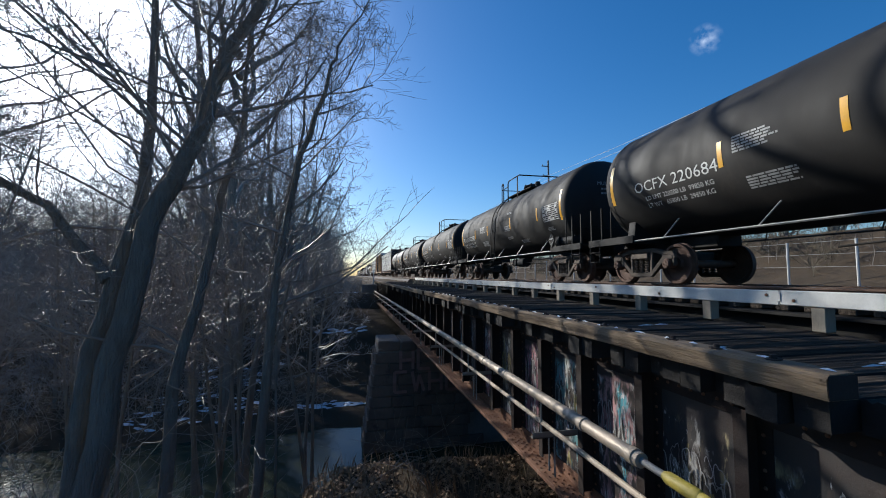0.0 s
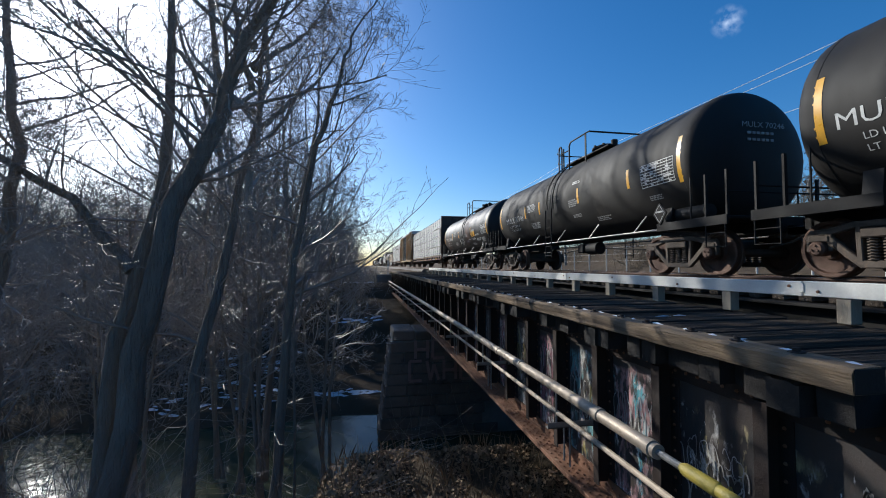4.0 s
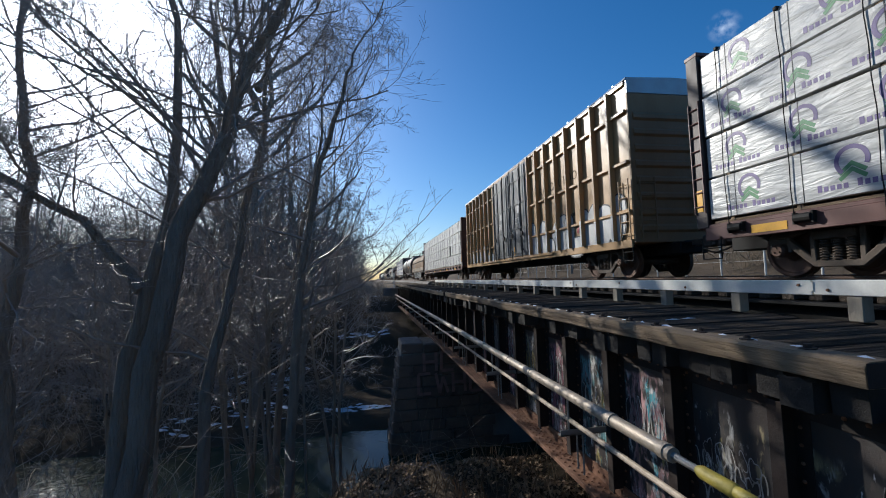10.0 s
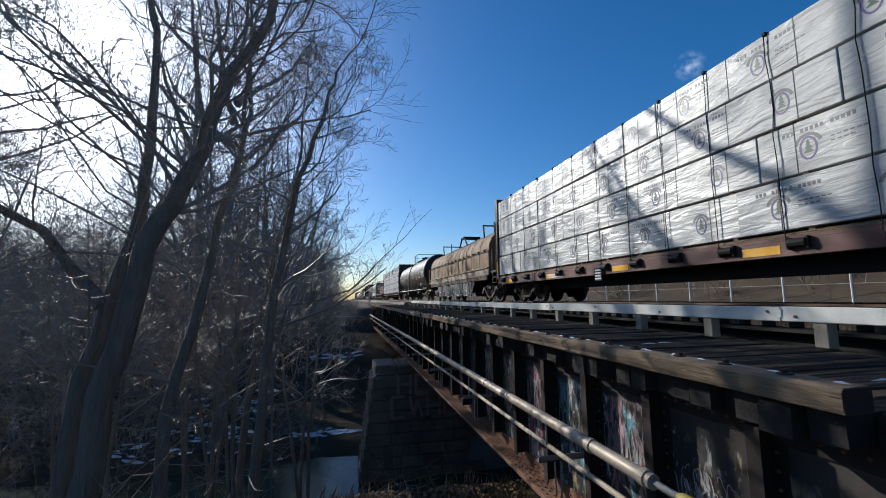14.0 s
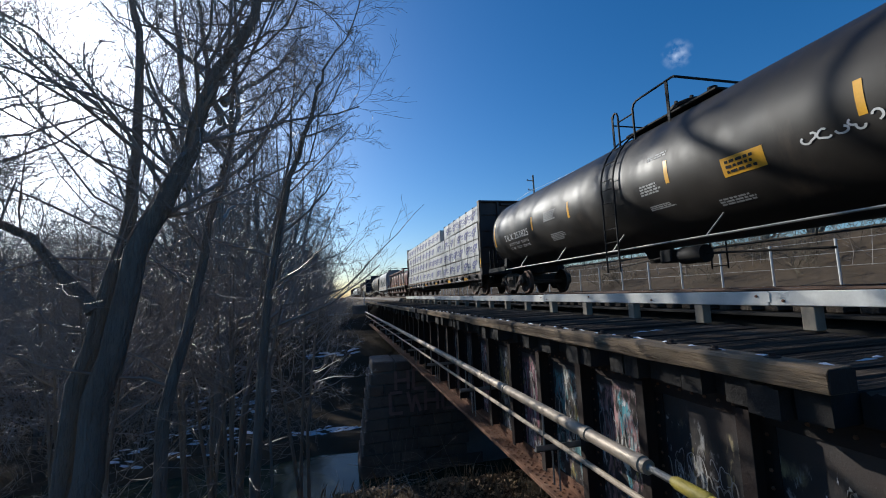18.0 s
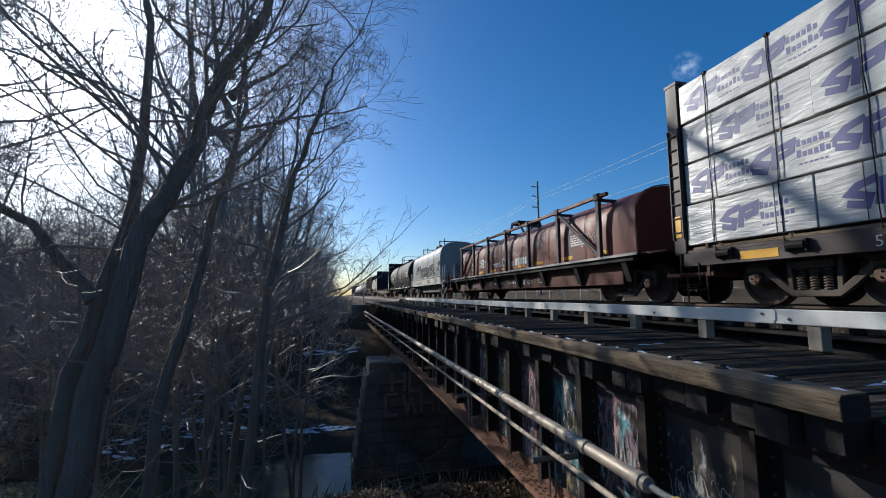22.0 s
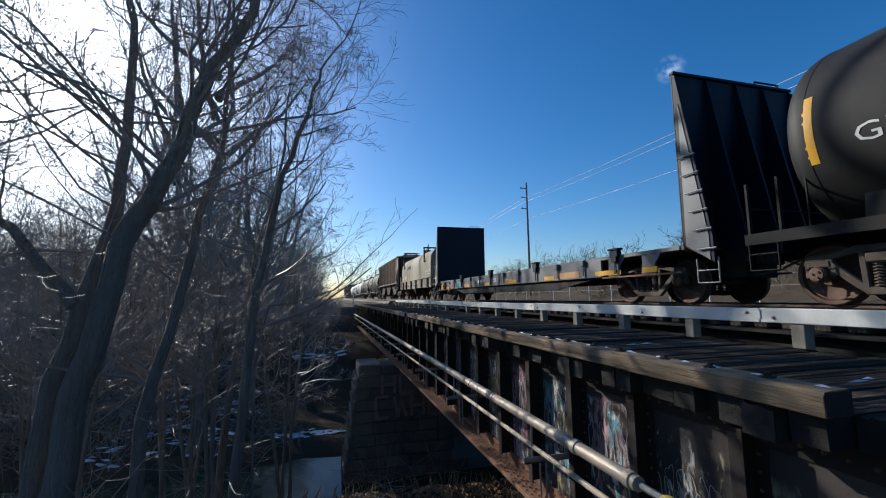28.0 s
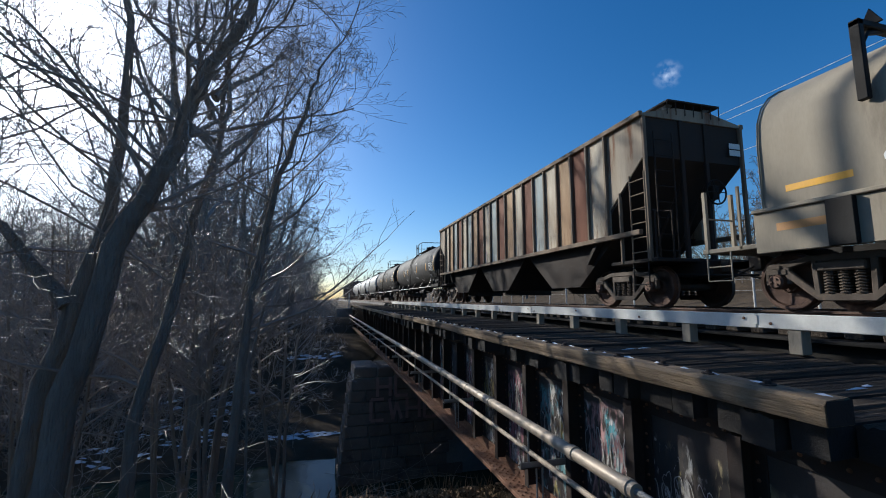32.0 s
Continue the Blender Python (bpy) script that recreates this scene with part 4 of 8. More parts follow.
    for k, (x, y, sc) in enumerate(((-5.8, 21.5, 1.28), (-8.4, 26.0, 1.3))):
        m = pose(x, y, max(ground_z(x, y), WATER_Z - 0.4), 0, 0, 110 * k) @ Matrix.Diagonal((sc, sc, sc, 1))
        if k == 0:
            crown_high.matrix_basis = m
        else:
            copy_thing(crown_high, Matrix()).matrix_basis = m
    fan = [([(0, 0, -0.4), (0.1, 0, 2.0), (0.0, 0.1, 4.2), (0.1, 0.2, 7.0), (-0.2, 0.1, 9.8)], 0.40)]
    for k in range(8):
        a, o = 2.4 * k + 0.3, 0.75 + 0.12 * (k % 3)
        z0 = 1.6 + 0.3 * k
        fan.append(([(0.05, 0.05, z0), (0.9 * o * math.cos(a), 0.9 * o * math.sin(a), z0 + 1.5), (1.9 * o * math.cos(a), 1.9 * o * math.sin(a), z0 + 3.6), (2.6 * o * math.cos(a), 2.6 * o * math.sin(a), z0 + 6.0)], 0.13))
    big = build_tree(fan, 91, 7, (5, 4, 3), "large round-crowned bare tree beyond the fence", start=0.3, reach=0.46, thin=0.011, twig="dark_twig")
    big.matrix_basis = pose(44.9, 30.4, 0.6, 0, 0, 35) @ Matrix.Diagonal((1.3, 1.3, 1.3, 1))
    for x, y, r, k in ((42.8, 33.4, 130, 0.95), (49.5, 26.2, 240, 0.98)):
        copy_thing(big, Matrix()).matrix_basis = pose(x, y, 0.6, 0, 0, r) @ Matrix.Diagonal((k, k, k, 1))
    for x, y, s in ((58, 110, 1.2), (75, 105, 1.1), (38, 200, 1.5), (24, 240, 1.4), (55, 60, 0.6)):
        copy_thing(kinds[0], Matrix()).matrix_basis = pose(x, y, 0.8, 0, 0, x * 7) @ Matrix.Diagonal((s, s, s, 1))


build_trees()


def build_brush():
    """Thin bent stems of undergrowth on the banks, and the thicket beyond the fence."""
    rng = random.Random(9)

    def cane(sh, x, y, z, length, r, arch, twigs):
        a = rng.uniform(0, 2 * math.pi)
        out = Vector((math.cos(a), math.sin(a), 0))
        d = (Vector((0, 0, 1)) + out * rng.uniform(0.15, 0.6)).normalized()
        pts, n = [Vector((x, y, z))], 8
        for i in range(n):
            d = (d + out * arch * 0.10 + Vector((rng.gauss(0, 0.10), rng.gauss(0, 0.10), -arch * 0.13))).normalized()
            pts.append(pts[-1] + d * (length / n))
        sh.tube(pts, [r * (1 - 0.75 * i / n) for i in range(n + 1)], 3, caps=False)
        for _ in range(twigs):
            i = rng.randint(2, n - 1)
            side = Vector((rng.gauss(0, 1), rng.gauss(0, 1), rng.gauss(0.25, 0.6))).normalized()
            e, ln = pts[i], length * rng.uniform(0.08, 0.24)
            sh.tube([e, e + side * ln * 0.5, e + side * ln + Vector((0, 0, rng.uniform(-0.2, 0.25) * ln))], [r * 0.5, r * 0.42, r * 0.25], 3, caps=False)

    canes = S()
    for _ in range(340):
        x = -1.3 - 9.5 * rng.random() ** 1.25
        y = rng.uniform(6.8, 13.5) + max(0, -x - 6) * 0.5
        z = ground_z(x, y)
        if z < WATER_Z - 0.35:
            continue
        z = max(z, WATER_Z - 0.1)
        cane(canes, x, y, z, rng.uniform(2.6, 6.8), rng.uniform(0.005, 0.011), rng.uniform(0.7, 2.2), 13)
    for _ in range(820):
        x, y = rng.uniform(-15, -1.2), 20.5 + 32 * rng.random()
        if y > 40:
            x += 1.6
        cane(canes, x, y, max(ground_z(x, y), WATER_Z), rng.uniform(1.4, 4.2), rng.uniform(0.009, 0.015), rng.uniform(0.6, 2.4), 6)
    for _ in range(160):
        x, y = rng.uniform(-4, 0.6), rng.uniform(46, 90)
        cane(canes, x, y, ground_z(x, y), rng.uniform(1.2, 3.0), rng.uniform(0.016, 0.026), rng.uniform(0.4, 1.6), 7)
    for _ in range(1300):
        x, y = -8.5 - 34 * rng.random() ** 1.4, rng.uniform(12, 40)
        if ground_z(x, y) < WATER_Z - 0.05 and x > -24:
            continue
        cane(canes, x, y, max(ground_z(x, y), WATER_Z), rng.uniform(2.0, 7.5), rng.uniform(0.009, 0.015), rng.uniform(0.3, 1.5), 6)
    tagged(part("undergrowth", canes, M["cane"], angle=80), "tangled arching leafless canes on the river banks", "undergrowth", kind="stuff")
    for name, label, spots in (
            ("brush", "tangled leafless brush on the river banks", [(-1.2 - 9.5 * rng.random() ** 1.2, rng.uniform(6.6, 13.5), 0.0028) for _ in range(70)]
             + [(rng.uniform(-14, 1.0), rng.uniform(35, 50), 0.006) for _ in range(30)]),
            ("thicket", "brown leafless thicket beyond the fence", [(rng.uniform(23, 33), 2 + 85 * rng.random() ** 1.3, 0.012) for _ in range(110)])):
        sh = S()
        for x, y, thin in spots:
            z = ground_z(x, y)
            if z < WATER_Z - 0.35:
                continue
            for _ in range(rng.randint(5, 9)):
                a = rng.uniform(0, 2 * math.pi)
                d = Vector((math.cos(a) * 0.5, math.sin(a) * 0.5, 1))
                grow(sh, (x + rng.gauss(0, 0.3), y + rng.gauss(0, 0.3), z), d, rng.uniform(1.2, 3.4), rng.uniform(0.006, 0.013), 2, rng, (3, 3) if name == "thicket" else (4, 3), thin)
        tagged(part(name, sh, M["thicket" if name == "thicket" else "twig"], angle=80), label, "undergrowth", kind="stuff")
    # old snow lying on the low ground among the trees
    sn = S()
    for _ in range(170):
        x, y = (rng.uniform(-10, -4.2), rng.uniform(21, 30)) if rng.random() < 0.62 else (rng.uniform(-2.5, 1.2), rng.choice((22.6, 33.5, 44.5)) + rng.gauss(0, 0.25))
        r = rng.uniform(0.06, 0.26)
        c = ground_z(x, y)
        if c < WATER_Z + 0.05:
            continue
        o = len(sn.v)
        ring = [(x + 1.7 * r * math.cos(a) * rng.uniform(0.6, 1.15), y + r * 0.8 * math.sin(a) * rng.uniform(0.6, 1.15)) for a in [i * math.pi / 6 for i in range(12)]]
        sn.v += [(px, py, ground_z(px, py) + 0.015) for px, py in ring] + [(x, y, c + 0.07)]
        sn.f += [(o + i, o + (i + 1) % 12, o + 12) for i in range(12)]
    tagged(part("snow_patches", sn, M["snow"]), "thin patches of old snow among the river trees", "snow", kind="stuff")


build_brush()


def build_far_woods():
    """Dense thin stems of the woods further off, on both sides of the line."""
    rng = random.Random(33)
    sh = S()

    def stem(x, y, h, r):
        z = max(ground_z(x, y), WATER_Z) - 0.2
        lx, ly = rng.gauss(0, 0.13) * h, rng.gauss(0, 0.13) * h
        bx, by = rng.gauss(0, 0.05) * h, rng.gauss(0, 0.05) * h
        sh.tube([(x, y, z), (x + lx * 0.5 + bx, y + ly * 0.5 + by, z + h * 0.5), (x + lx, y + ly, z + h)], [r, r * 0.65, r * 0.2], 3, caps=False)
        for _ in range(9):
            u = rng.uniform(0.12, 0.95)
            a, ln = rng.uniform(0, 6.28), h * rng.uniform(0.1, 0.34)
            p = (x + lx * u, y + ly * u, z + h * u)
            sh.tube([p, (p[0] + math.cos(a) * ln * 0.7, p[1] + math.sin(a) * ln * 0.7, p[2] + ln * rng.uniform(0.15, 0.8))], [r * 0.5, r * 0.25], 3, caps=False)

    def bushy(x, y, h, r, twigs):
        """A young tree whose twigs fork low and often."""
        z = max(ground_z(x, y), WATER_Z) - 0.2
        pts = stem_points((x, y, z), (rng.gauss(0, 0.2), rng.gauss(0, 0.2), 1), h, 4, rng, 0.12, 0.1)
        sh.tube(pts, [r, r * 0.8, r * 0.6, r * 0.4, r * 0.2], 3, caps=False)
        for _ in range(twigs):
            u = rng.uniform(0.5, 3.9)
            p = pts[int(u)].lerp(pts[int(u) + 1], u - int(u))
            a, ln = rng.uniform(0, 6.28), h * rng.uniform(0.1, 0.3)
            q = p + Vector((math.cos(a), math.sin(a), rng.uniform(0.1, 1.0))) * ln * 0.6
            e = q + Vector((math.cos(a + rng.gauss(0, 0.6)), math.sin(a + rng.gauss(0, 0.6)), rng.uniform(0.1, 1.2))) * ln * 0.5
            sh.tube([p, q, e], [r * 0.36, r * 0.26, r * 0.14], 3, caps=False)

    for k in range(860):
        y = 42 + 40 * rng.random()
        x = -3.5 - 0.05 * y - (10 + y * 0.75) * rng.random()
        bushy(x, y, rng.uniform(8.0, 16.5) * (0.75 if x > -8 else 1), rng.uniform(0.035, 0.065), 24)
    for k in range(240):
        y = 23 + 18 * rng.random()
        bushy(-6.0 - (12 + y * 0.5) * rng.random(), y, rng.uniform(3.0, 6.0), rng.uniform(0.02, 0.035), 24)
    for k in range(160):
        bushy(-34 - 30 * rng.random(), 16 + 20 * rng.random(), rng.uniform(6.0, 11), rng.uniform(0.025, 0.05), 26)
    for k in range(1500):
        y = 16 + 84 * rng.random()
        x = -13 - y * 0.1 - 75 * rng.random() ** 1.4
        if y > 44 and rng.random() < 0.5:
            x = -4 - 40 * rng.random()
        stem(x, y, rng.uniform(2.5, 9.0) * (1.1 + 0.75 * noise.noise((x * 0.09, y * 0.09, 2.0))) + 0.045 * max(0, -x - 20), rng.uniform(0.02, 0.05))
    for k in range(1100):
        u = rng.random()
        stem(-34 - 70 * u, 8 + 95 * rng.random(), rng.uniform(5, 12) * (1 + 0.35 * noise.noise((u * 9, k * 0.01, 4.0))) + 3 * u, rng.uniform(0.04, 0.09))
    for k in range(500):
        stem(-5 - 60 * rng.random() ** 1.5, 75 + 145 * rng.random(), rng.uniform(5, 13), rng.uniform(0.04, 0.08))
    for k in range(450):
        stem(25 + 40 * rng.random() ** 1.5, 3 + 130 * rng.random(), rng.uniform(0.8, 3.2), rng.uniform(0.015, 0.03))
    tagged(part("far_woods", sh, M["far_wood"], angle=80), "dense grey-brown leafless woods in the distance", "woods", kind="stuff")


build_far_woods()


def build_litter():
    """Dry grass and fallen leaves on the near bank."""
    rng = random.Random(14)
    g, lf = S(), S()
    for k in range(1500):
        x, y = rng.uniform(-2.0, 4.2), rng.uniform(5.5, 11.4)
        z = ground_z(x, y)
        if z < WATER_Z + 0.1:
            continue
        h, a = rng.uniform(0.12, 0.55), rng.uniform(0, 6.28)
        dx, dy = math.cos(a), math.sin(a)
        b = rng.uniform(0.1, 0.5) * h
        w = 0.006
        g.add([(x - dy * w, y + dx * w, z - 0.02), (x + dy * w, y - dx * w, z - 0.02), (x + dx * b * 0.4, y + dy * b * 0.4, z + h * 0.6), (x + dx * b, y + dy * b, z + h)], [(0, 1, 2), (2, 3, 0)])
    for k in range(9000):
        x, y = rng.uniform(-2.2, 4.4), rng.uniform(5.0, 11.4)
        z = ground_z(x, y)
        if z < WATER_Z + 0.05:
            continue
        m = pose(x, y, z + rng.uniform(0.0, 0.035), rng.uniform(-40, 40), rng.uniform(-40, 40), rng.uniform(0, 360))
        s = rng.uniform(0.035, 0.075)
        lf.add([(-s, 0, 0), (0, -s * 0.6, 0.008), (s, 0, 0), (0, s * 0.6, 0.008)], [(0, 1, 2, 3)], m)
    tagged(part("dry_grass", g, M["dry_grass"], smooth=False), "dry straw-coloured grass on the near bank", "grass", kind="stuff")
    tagged(part("fallen_leaves", lf, M["leaf_litter"], smooth=False), "brown fallen leaves covering the near bank", "leaves", kind="stuff")


build_litter()

# ---- parts that all rail cars share ----
M["yellow"] = surface("reflective_yellow", (0.80, 0.42, 0.03), (0.65, 0.33, 0.03), rough=0.35, scale=4, grain=30, bump=0.03)
M["stencil"] = surface("white_stencil", (0.62, 0.62, 0.60), (0.40, 0.40, 0.39), rough=0.6, scale=7, grain=60, bump=0.0)
M["dim_stencil"] = surface("worn_stencil", (0.36, 0.36, 0.35), (0.18, 0.18, 0.18), rough=0.6, scale=9, grain=60, bump=0.0)
M["worn_print"] = surface("worn_brown_print", (0.10, 0.07, 0.045), (0.17, 0.115, 0.065), rough=0.8, spec=0.1, scale=7, grain=60, bump=0.0)
M["dark_print"] = surface("dark_print", (0.025, 0.025, 0.03), (0.06, 0.06, 0.066), rough=0.75, spec=0.1, scale=7, grain=60, bump=0.0)
M["white_spray"] = surface("white_spray_paint", (0.72, 0.72, 0.70), (0.5, 0.5, 0.49), rough=0.6, scale=5, bump=0.0)
M["black_spray"] = surface("black_spray_paint", (0.03, 0.03, 0.035), (0.06, 0.06, 0.06), rough=0.6, scale=5, bump=0.0)


def flat_side(x):
    return lambda y, z: (x, y, z)


def round_side(r, zc):
    return lambda y, z: (-r * math.cos((z - zc) / r), y, zc + r * math.sin((z - zc) / r))


def patch(sh, fn, y0, y1, z0, z1, n=1):
    v = [fn(y, z0 + (z1 - z0) * k / n) for k in range(n + 1) for y in (y0, y1)]
    return sh.add(v, [(2 * k, 2 * k + 1, 2 * k + 3, 2 * k + 2) for k in range(n)])


STROKES = [0]


def ribbon(sh, fn, pts, w):
    """A flat painted stroke along (y, z) points, mitred at its bends; each stroke lies a hair over the last."""
    STROKES[0] += 1
    lift = 0.0004 * (STROKES[0] % 5)
    pts = [q for i, q in enumerate(pts) if i == 0 or math.hypot(q[0] - pts[i - 1][0], q[1] - pts[i - 1][1]) > 1e-4]
    n = len(pts)
    dirs = []
    for i in range(n - 1):
        dy, dz = pts[i + 1][0] - pts[i][0], pts[i + 1][1] - pts[i][1]
        ln = math.hypot(dy, dz)
        dirs.append((dy / ln, dz / ln))
    closed = n > 3 and math.hypot(pts[0][0] - pts[-1][0], pts[0][1] - pts[-1][1]) < 1e-3
    v = []
    for i, (y, z) in enumerate(pts):
        da = dirs[i - 1] if i else dirs[-1] if closed else dirs[0]
        db = dirs[i] if i < n - 1 else dirs[0] if closed else dirs[-1]
        ny, nz = -(da[1] + db[1]), da[0] + db[0]
        ln = math.hypot(ny, nz) or 1
        ny, nz = ny / ln, nz / ln
        k = min(1 / max(abs(-da[1] * ny + da[0] * nz), 0.3), 2.2) * w / 2
        for q in (fn(y + ny * k, z + nz * k), fn(y - ny * k, z - nz * k)):
            v.append((q[0] - lift, q[1], q[2]))
    return sh.add(v, [(2 * i, 2 * i + 1, 2 * i + 3, 2 * i + 2) for i in range(n - 1)])


def lettering(sh, text, fn, y_left, z, size, width=None):
    """Writes text on the near side: it runs towards smaller y."""
    cu = bpy.data.curves.new("text", "FONT")
    cu.body, cu.size, cu.resolution_u = text, size * 1.36, 2
    ob = bpy.data.objects.new("text", cu)
    me = bpy.data.meshes.new_from_object(ob)
    vs = [v.co.copy() for v in me.vertices]
    fs = [tuple(p.vertices) for p in me.polygons]
    bpy.data.objects.remove(ob)
    bpy.data.meshes.remove(me)
    bpy.data.curves.remove(cu)
    if vs:
        k = width / max(v.x for v in vs) if width else 1
        sh.add([fn(y_left - v.x * k, z + v.y) for v in vs], fs)
    return sh


def bars(sh, fn, y_left, z_top, width, rows, height, rng, gap=0.55):
    """Unreadable small print as plain bars."""
    for k in range(rows):
        z = z_top - k * height * (1 + gap)
        y, end = y_left, y_left - width * rng.uniform(0.7, 1)
        while y > end:
            w = rng.uniform(0.08, 0.22) * min(1, width)
            patch(sh, fn, y, max(y - w, end), z - height, z)
            y -= w + height * 0.6
    return sh


def scrawl(fill, line, fn, y_left, y_right, z0, z1, seed, letters, stroke):
    """A spray-painted tag of bulging letter forms: fat strokes with a thin outline."""
    rng = random.Random(seed)
    w, h = (y_left - y_right) / letters, z1 - z0
    for k in range(letters):
        yc = y_left - w * (k + 0.5)
        pts = []
        a0, turns, m = rng.uniform(0, 6.28), rng.choice((0.55, 0.75, 0.9, 1.3)), 16
        p1, p2, q1, q2 = rng.uniform(0, 6.28), rng.uniform(0, 6.28), rng.uniform(0.1, 0.35), rng.uniform(0.1, 0.3)
        for i in range(m + 1):
            a = a0 + turns * 2 * math.pi * i / m
            rr = 0.85 + q1 * math.sin(2 * a + p1) + q2 * math.sin(3 * a + p2)
            pts.append((yc + w * 0.46 * rr * math.cos(a), (z0 + z1) / 2 + h * 0.40 * rr * math.sin(a)))
        if line is not None:
            ribbon(line, fn, pts, stroke * 1.9)
        if fill is not None:
            ribbon(fill, lambda y, z: tuple(Vector(fn(y, z)) + Vector((-0.004, 0, 0))), pts, stroke)


FORMS = (([(0, 0), (0, 1)], [(0, 1), (0.6, 1), (1, 0.7), (1, 0.3), (0.6, 0), (0, 0)]), ([(0, 0), (0.5, 1), (1, 0)], [(0.2, 0.4), (0.8, 0.4)]), ([(0, 1), (0.05, 0), (0.9, 0)],),
         ([(0.9, 1), (0, 0.95), (0, 0.05), (0.9, 0)], [(0, 0.5), (0.75, 0.55)]), ([(0, 0), (0, 1), (1, 0), (1, 1)],), ([(1, 0.9), (0.6, 1), (0.1, 0.85), (0.1, 0.6), (0.9, 0.42), (0.9, 0.15), (0.4, 0), (0, 0.1)],),
         ([(0.5, 1), (0.05, 0.75), (0.05, 0.25), (0.5, 0), (0.95, 0.25), (0.95, 0.75), (0.5, 1)],), ([(0, 0), (0.05, 1)], [(0.95, 1), (0.1, 0.45), (0.95, 0)]))


def throw_up(fill, line, fn, y_left, y_right, z0, z1, seed, letters, fat=0.30, rim=0.07):
    """Big sprayed letter forms: fat crooked strokes over a wider outline."""
    rng = random.Random(seed)
    w, h = (y_left - y_right) / letters, z1 - z0
    up = lambda y, z: tuple(Vector(fn(y, z)) + Vector((-0.008, 0, 0)))
    for k in range(letters):
        size, drop, lean = rng.uniform(0.82, 1.02), rng.uniform(-0.05, 0.06), rng.uniform(-0.12, 0.12)
        for form in FORMS[rng.randrange(len(FORMS))]:
            pts = []
            for u, v in form:
                u, v = u + rng.gauss(0, 0.05) + lean * v, v + rng.gauss(0, 0.04)
                pts.append((y_left - w * (k + 0.16 + 0.70 * u), z0 + h * (0.5 + (0.70 * v - 0.35) * size + drop)))
            wide = fat * min(w, h) * rng.uniform(0.9, 1.15)
            marker(line, fn, pts, wide + 2 * rim)
            marker(fill, up, pts, wide)


def marker(sh, fn, pts, w):
    """A round-ended, rounded stroke; each length of it lies a hair over the last."""
    for _ in range(2):
        pts = pts[:1] + [q for a, b in zip(pts, pts[1:]) for q in ((0.75 * a[0] + 0.25 * b[0], 0.75 * a[1] + 0.25 * b[1]), (0.25 * a[0] + 0.75 * b[0], 0.25 * a[1] + 0.75 * b[1]))] + pts[-1:]
    for i, (y, z) in enumerate(pts):
        out = lambda u, v: tuple(Vector(fn(u, v)) + Vector((-0.00025 * i, 0, 0)))
        rim = [(y + 0.5 * w * math.cos(k * math.pi / 6), z + 0.5 * w * math.sin(k * math.pi / 6)) for k in range(12)]
        sh.add([out(y, z)] + [out(*q) for q in rim], [(0, (k + 1) % 12 + 1, k + 1) for k in range(12)])
        if i:
            a, b = Vector(pts[i - 1]), Vector(pts[i])
            if (b - a).length > 1e-4:
                d = (b - a).normalized() * (0.5 * w)
                side = Vector((-d.y, d.x))
                low = lambda q: tuple(Vector(fn(q.x, q.y)) + Vector((-0.00025 * i + 0.0001, 0, 0)))
                sh.add([low(a + side), low(a), low(a - side), low(b - side), low(b), low(b + side)], [(0, 1, 4, 5), (1, 2, 3, 4)])


def sprayed_word(c, fn, y_left, y_right, z0, z1, seed, letters, fat, rim, line, fill, label):
    """A throw-up on a car's side: every letter a part, its fill a piece on it."""
    w = (y_left - y_right) / letters
    for k in range(letters):
        lift = 0.018 * (k % 2)
        own = lambda y, z: tuple(Vector(fn(y, z)) + Vector((-lift, 0, 0)))
        f, o = S(), S()
        throw_up(f, o, own, y_left - w * k, y_left - w * (k + 1), z0, z1, seed + k, 1, fat, rim)
        letter = part("graffiti_letter", o, M[line], c, label)
        part("letter_fill", f, M[fill], letter)


WHEEL_R = 0.457
WHEELSETS = []


def wheelset_mesh():
    sh = S()
    for s in (-1, 1):
        prof = [(0.09, 0.70), (0.14, 0.70), (0.15, 0.735), (0.36, 0.765), (0.40, 0.72), (0.485, 0.715), (0.48, 0.745), (WHEEL_R, 0.757), (WHEEL_R - 0.004, 0.85),
                (0.44, 0.858), (0.39, 0.855), (0.37, 0.815), (0.18, 0.80), (0.155, 0.86), (0.09, 0.865)]
        sh.lathe([(r, s * x) for r, x in prof], 26, "x")
    sh.lathe([(0.085, -1.04), (0.085, 1.04)], 14, "x")
    for s in (-1, 1):
        sh.lathe([(0.10, s * 0.95), (0.12, s * 0.96), (0.12, s * 1.12), (0.09, s * 1.15), (0.02, s * 1.152)], 16, "x")
        for k in range(3):
            a = 2.1 * k
            sh.lathe([(0.018, s * 1.15), (0.016, s * 1.17)], 6, "x", Matrix.Translation((0, 0.05 * math.cos(a), 0.05 * math.sin(a))))
    return sh.mesh("wheelset", M["wheel"])


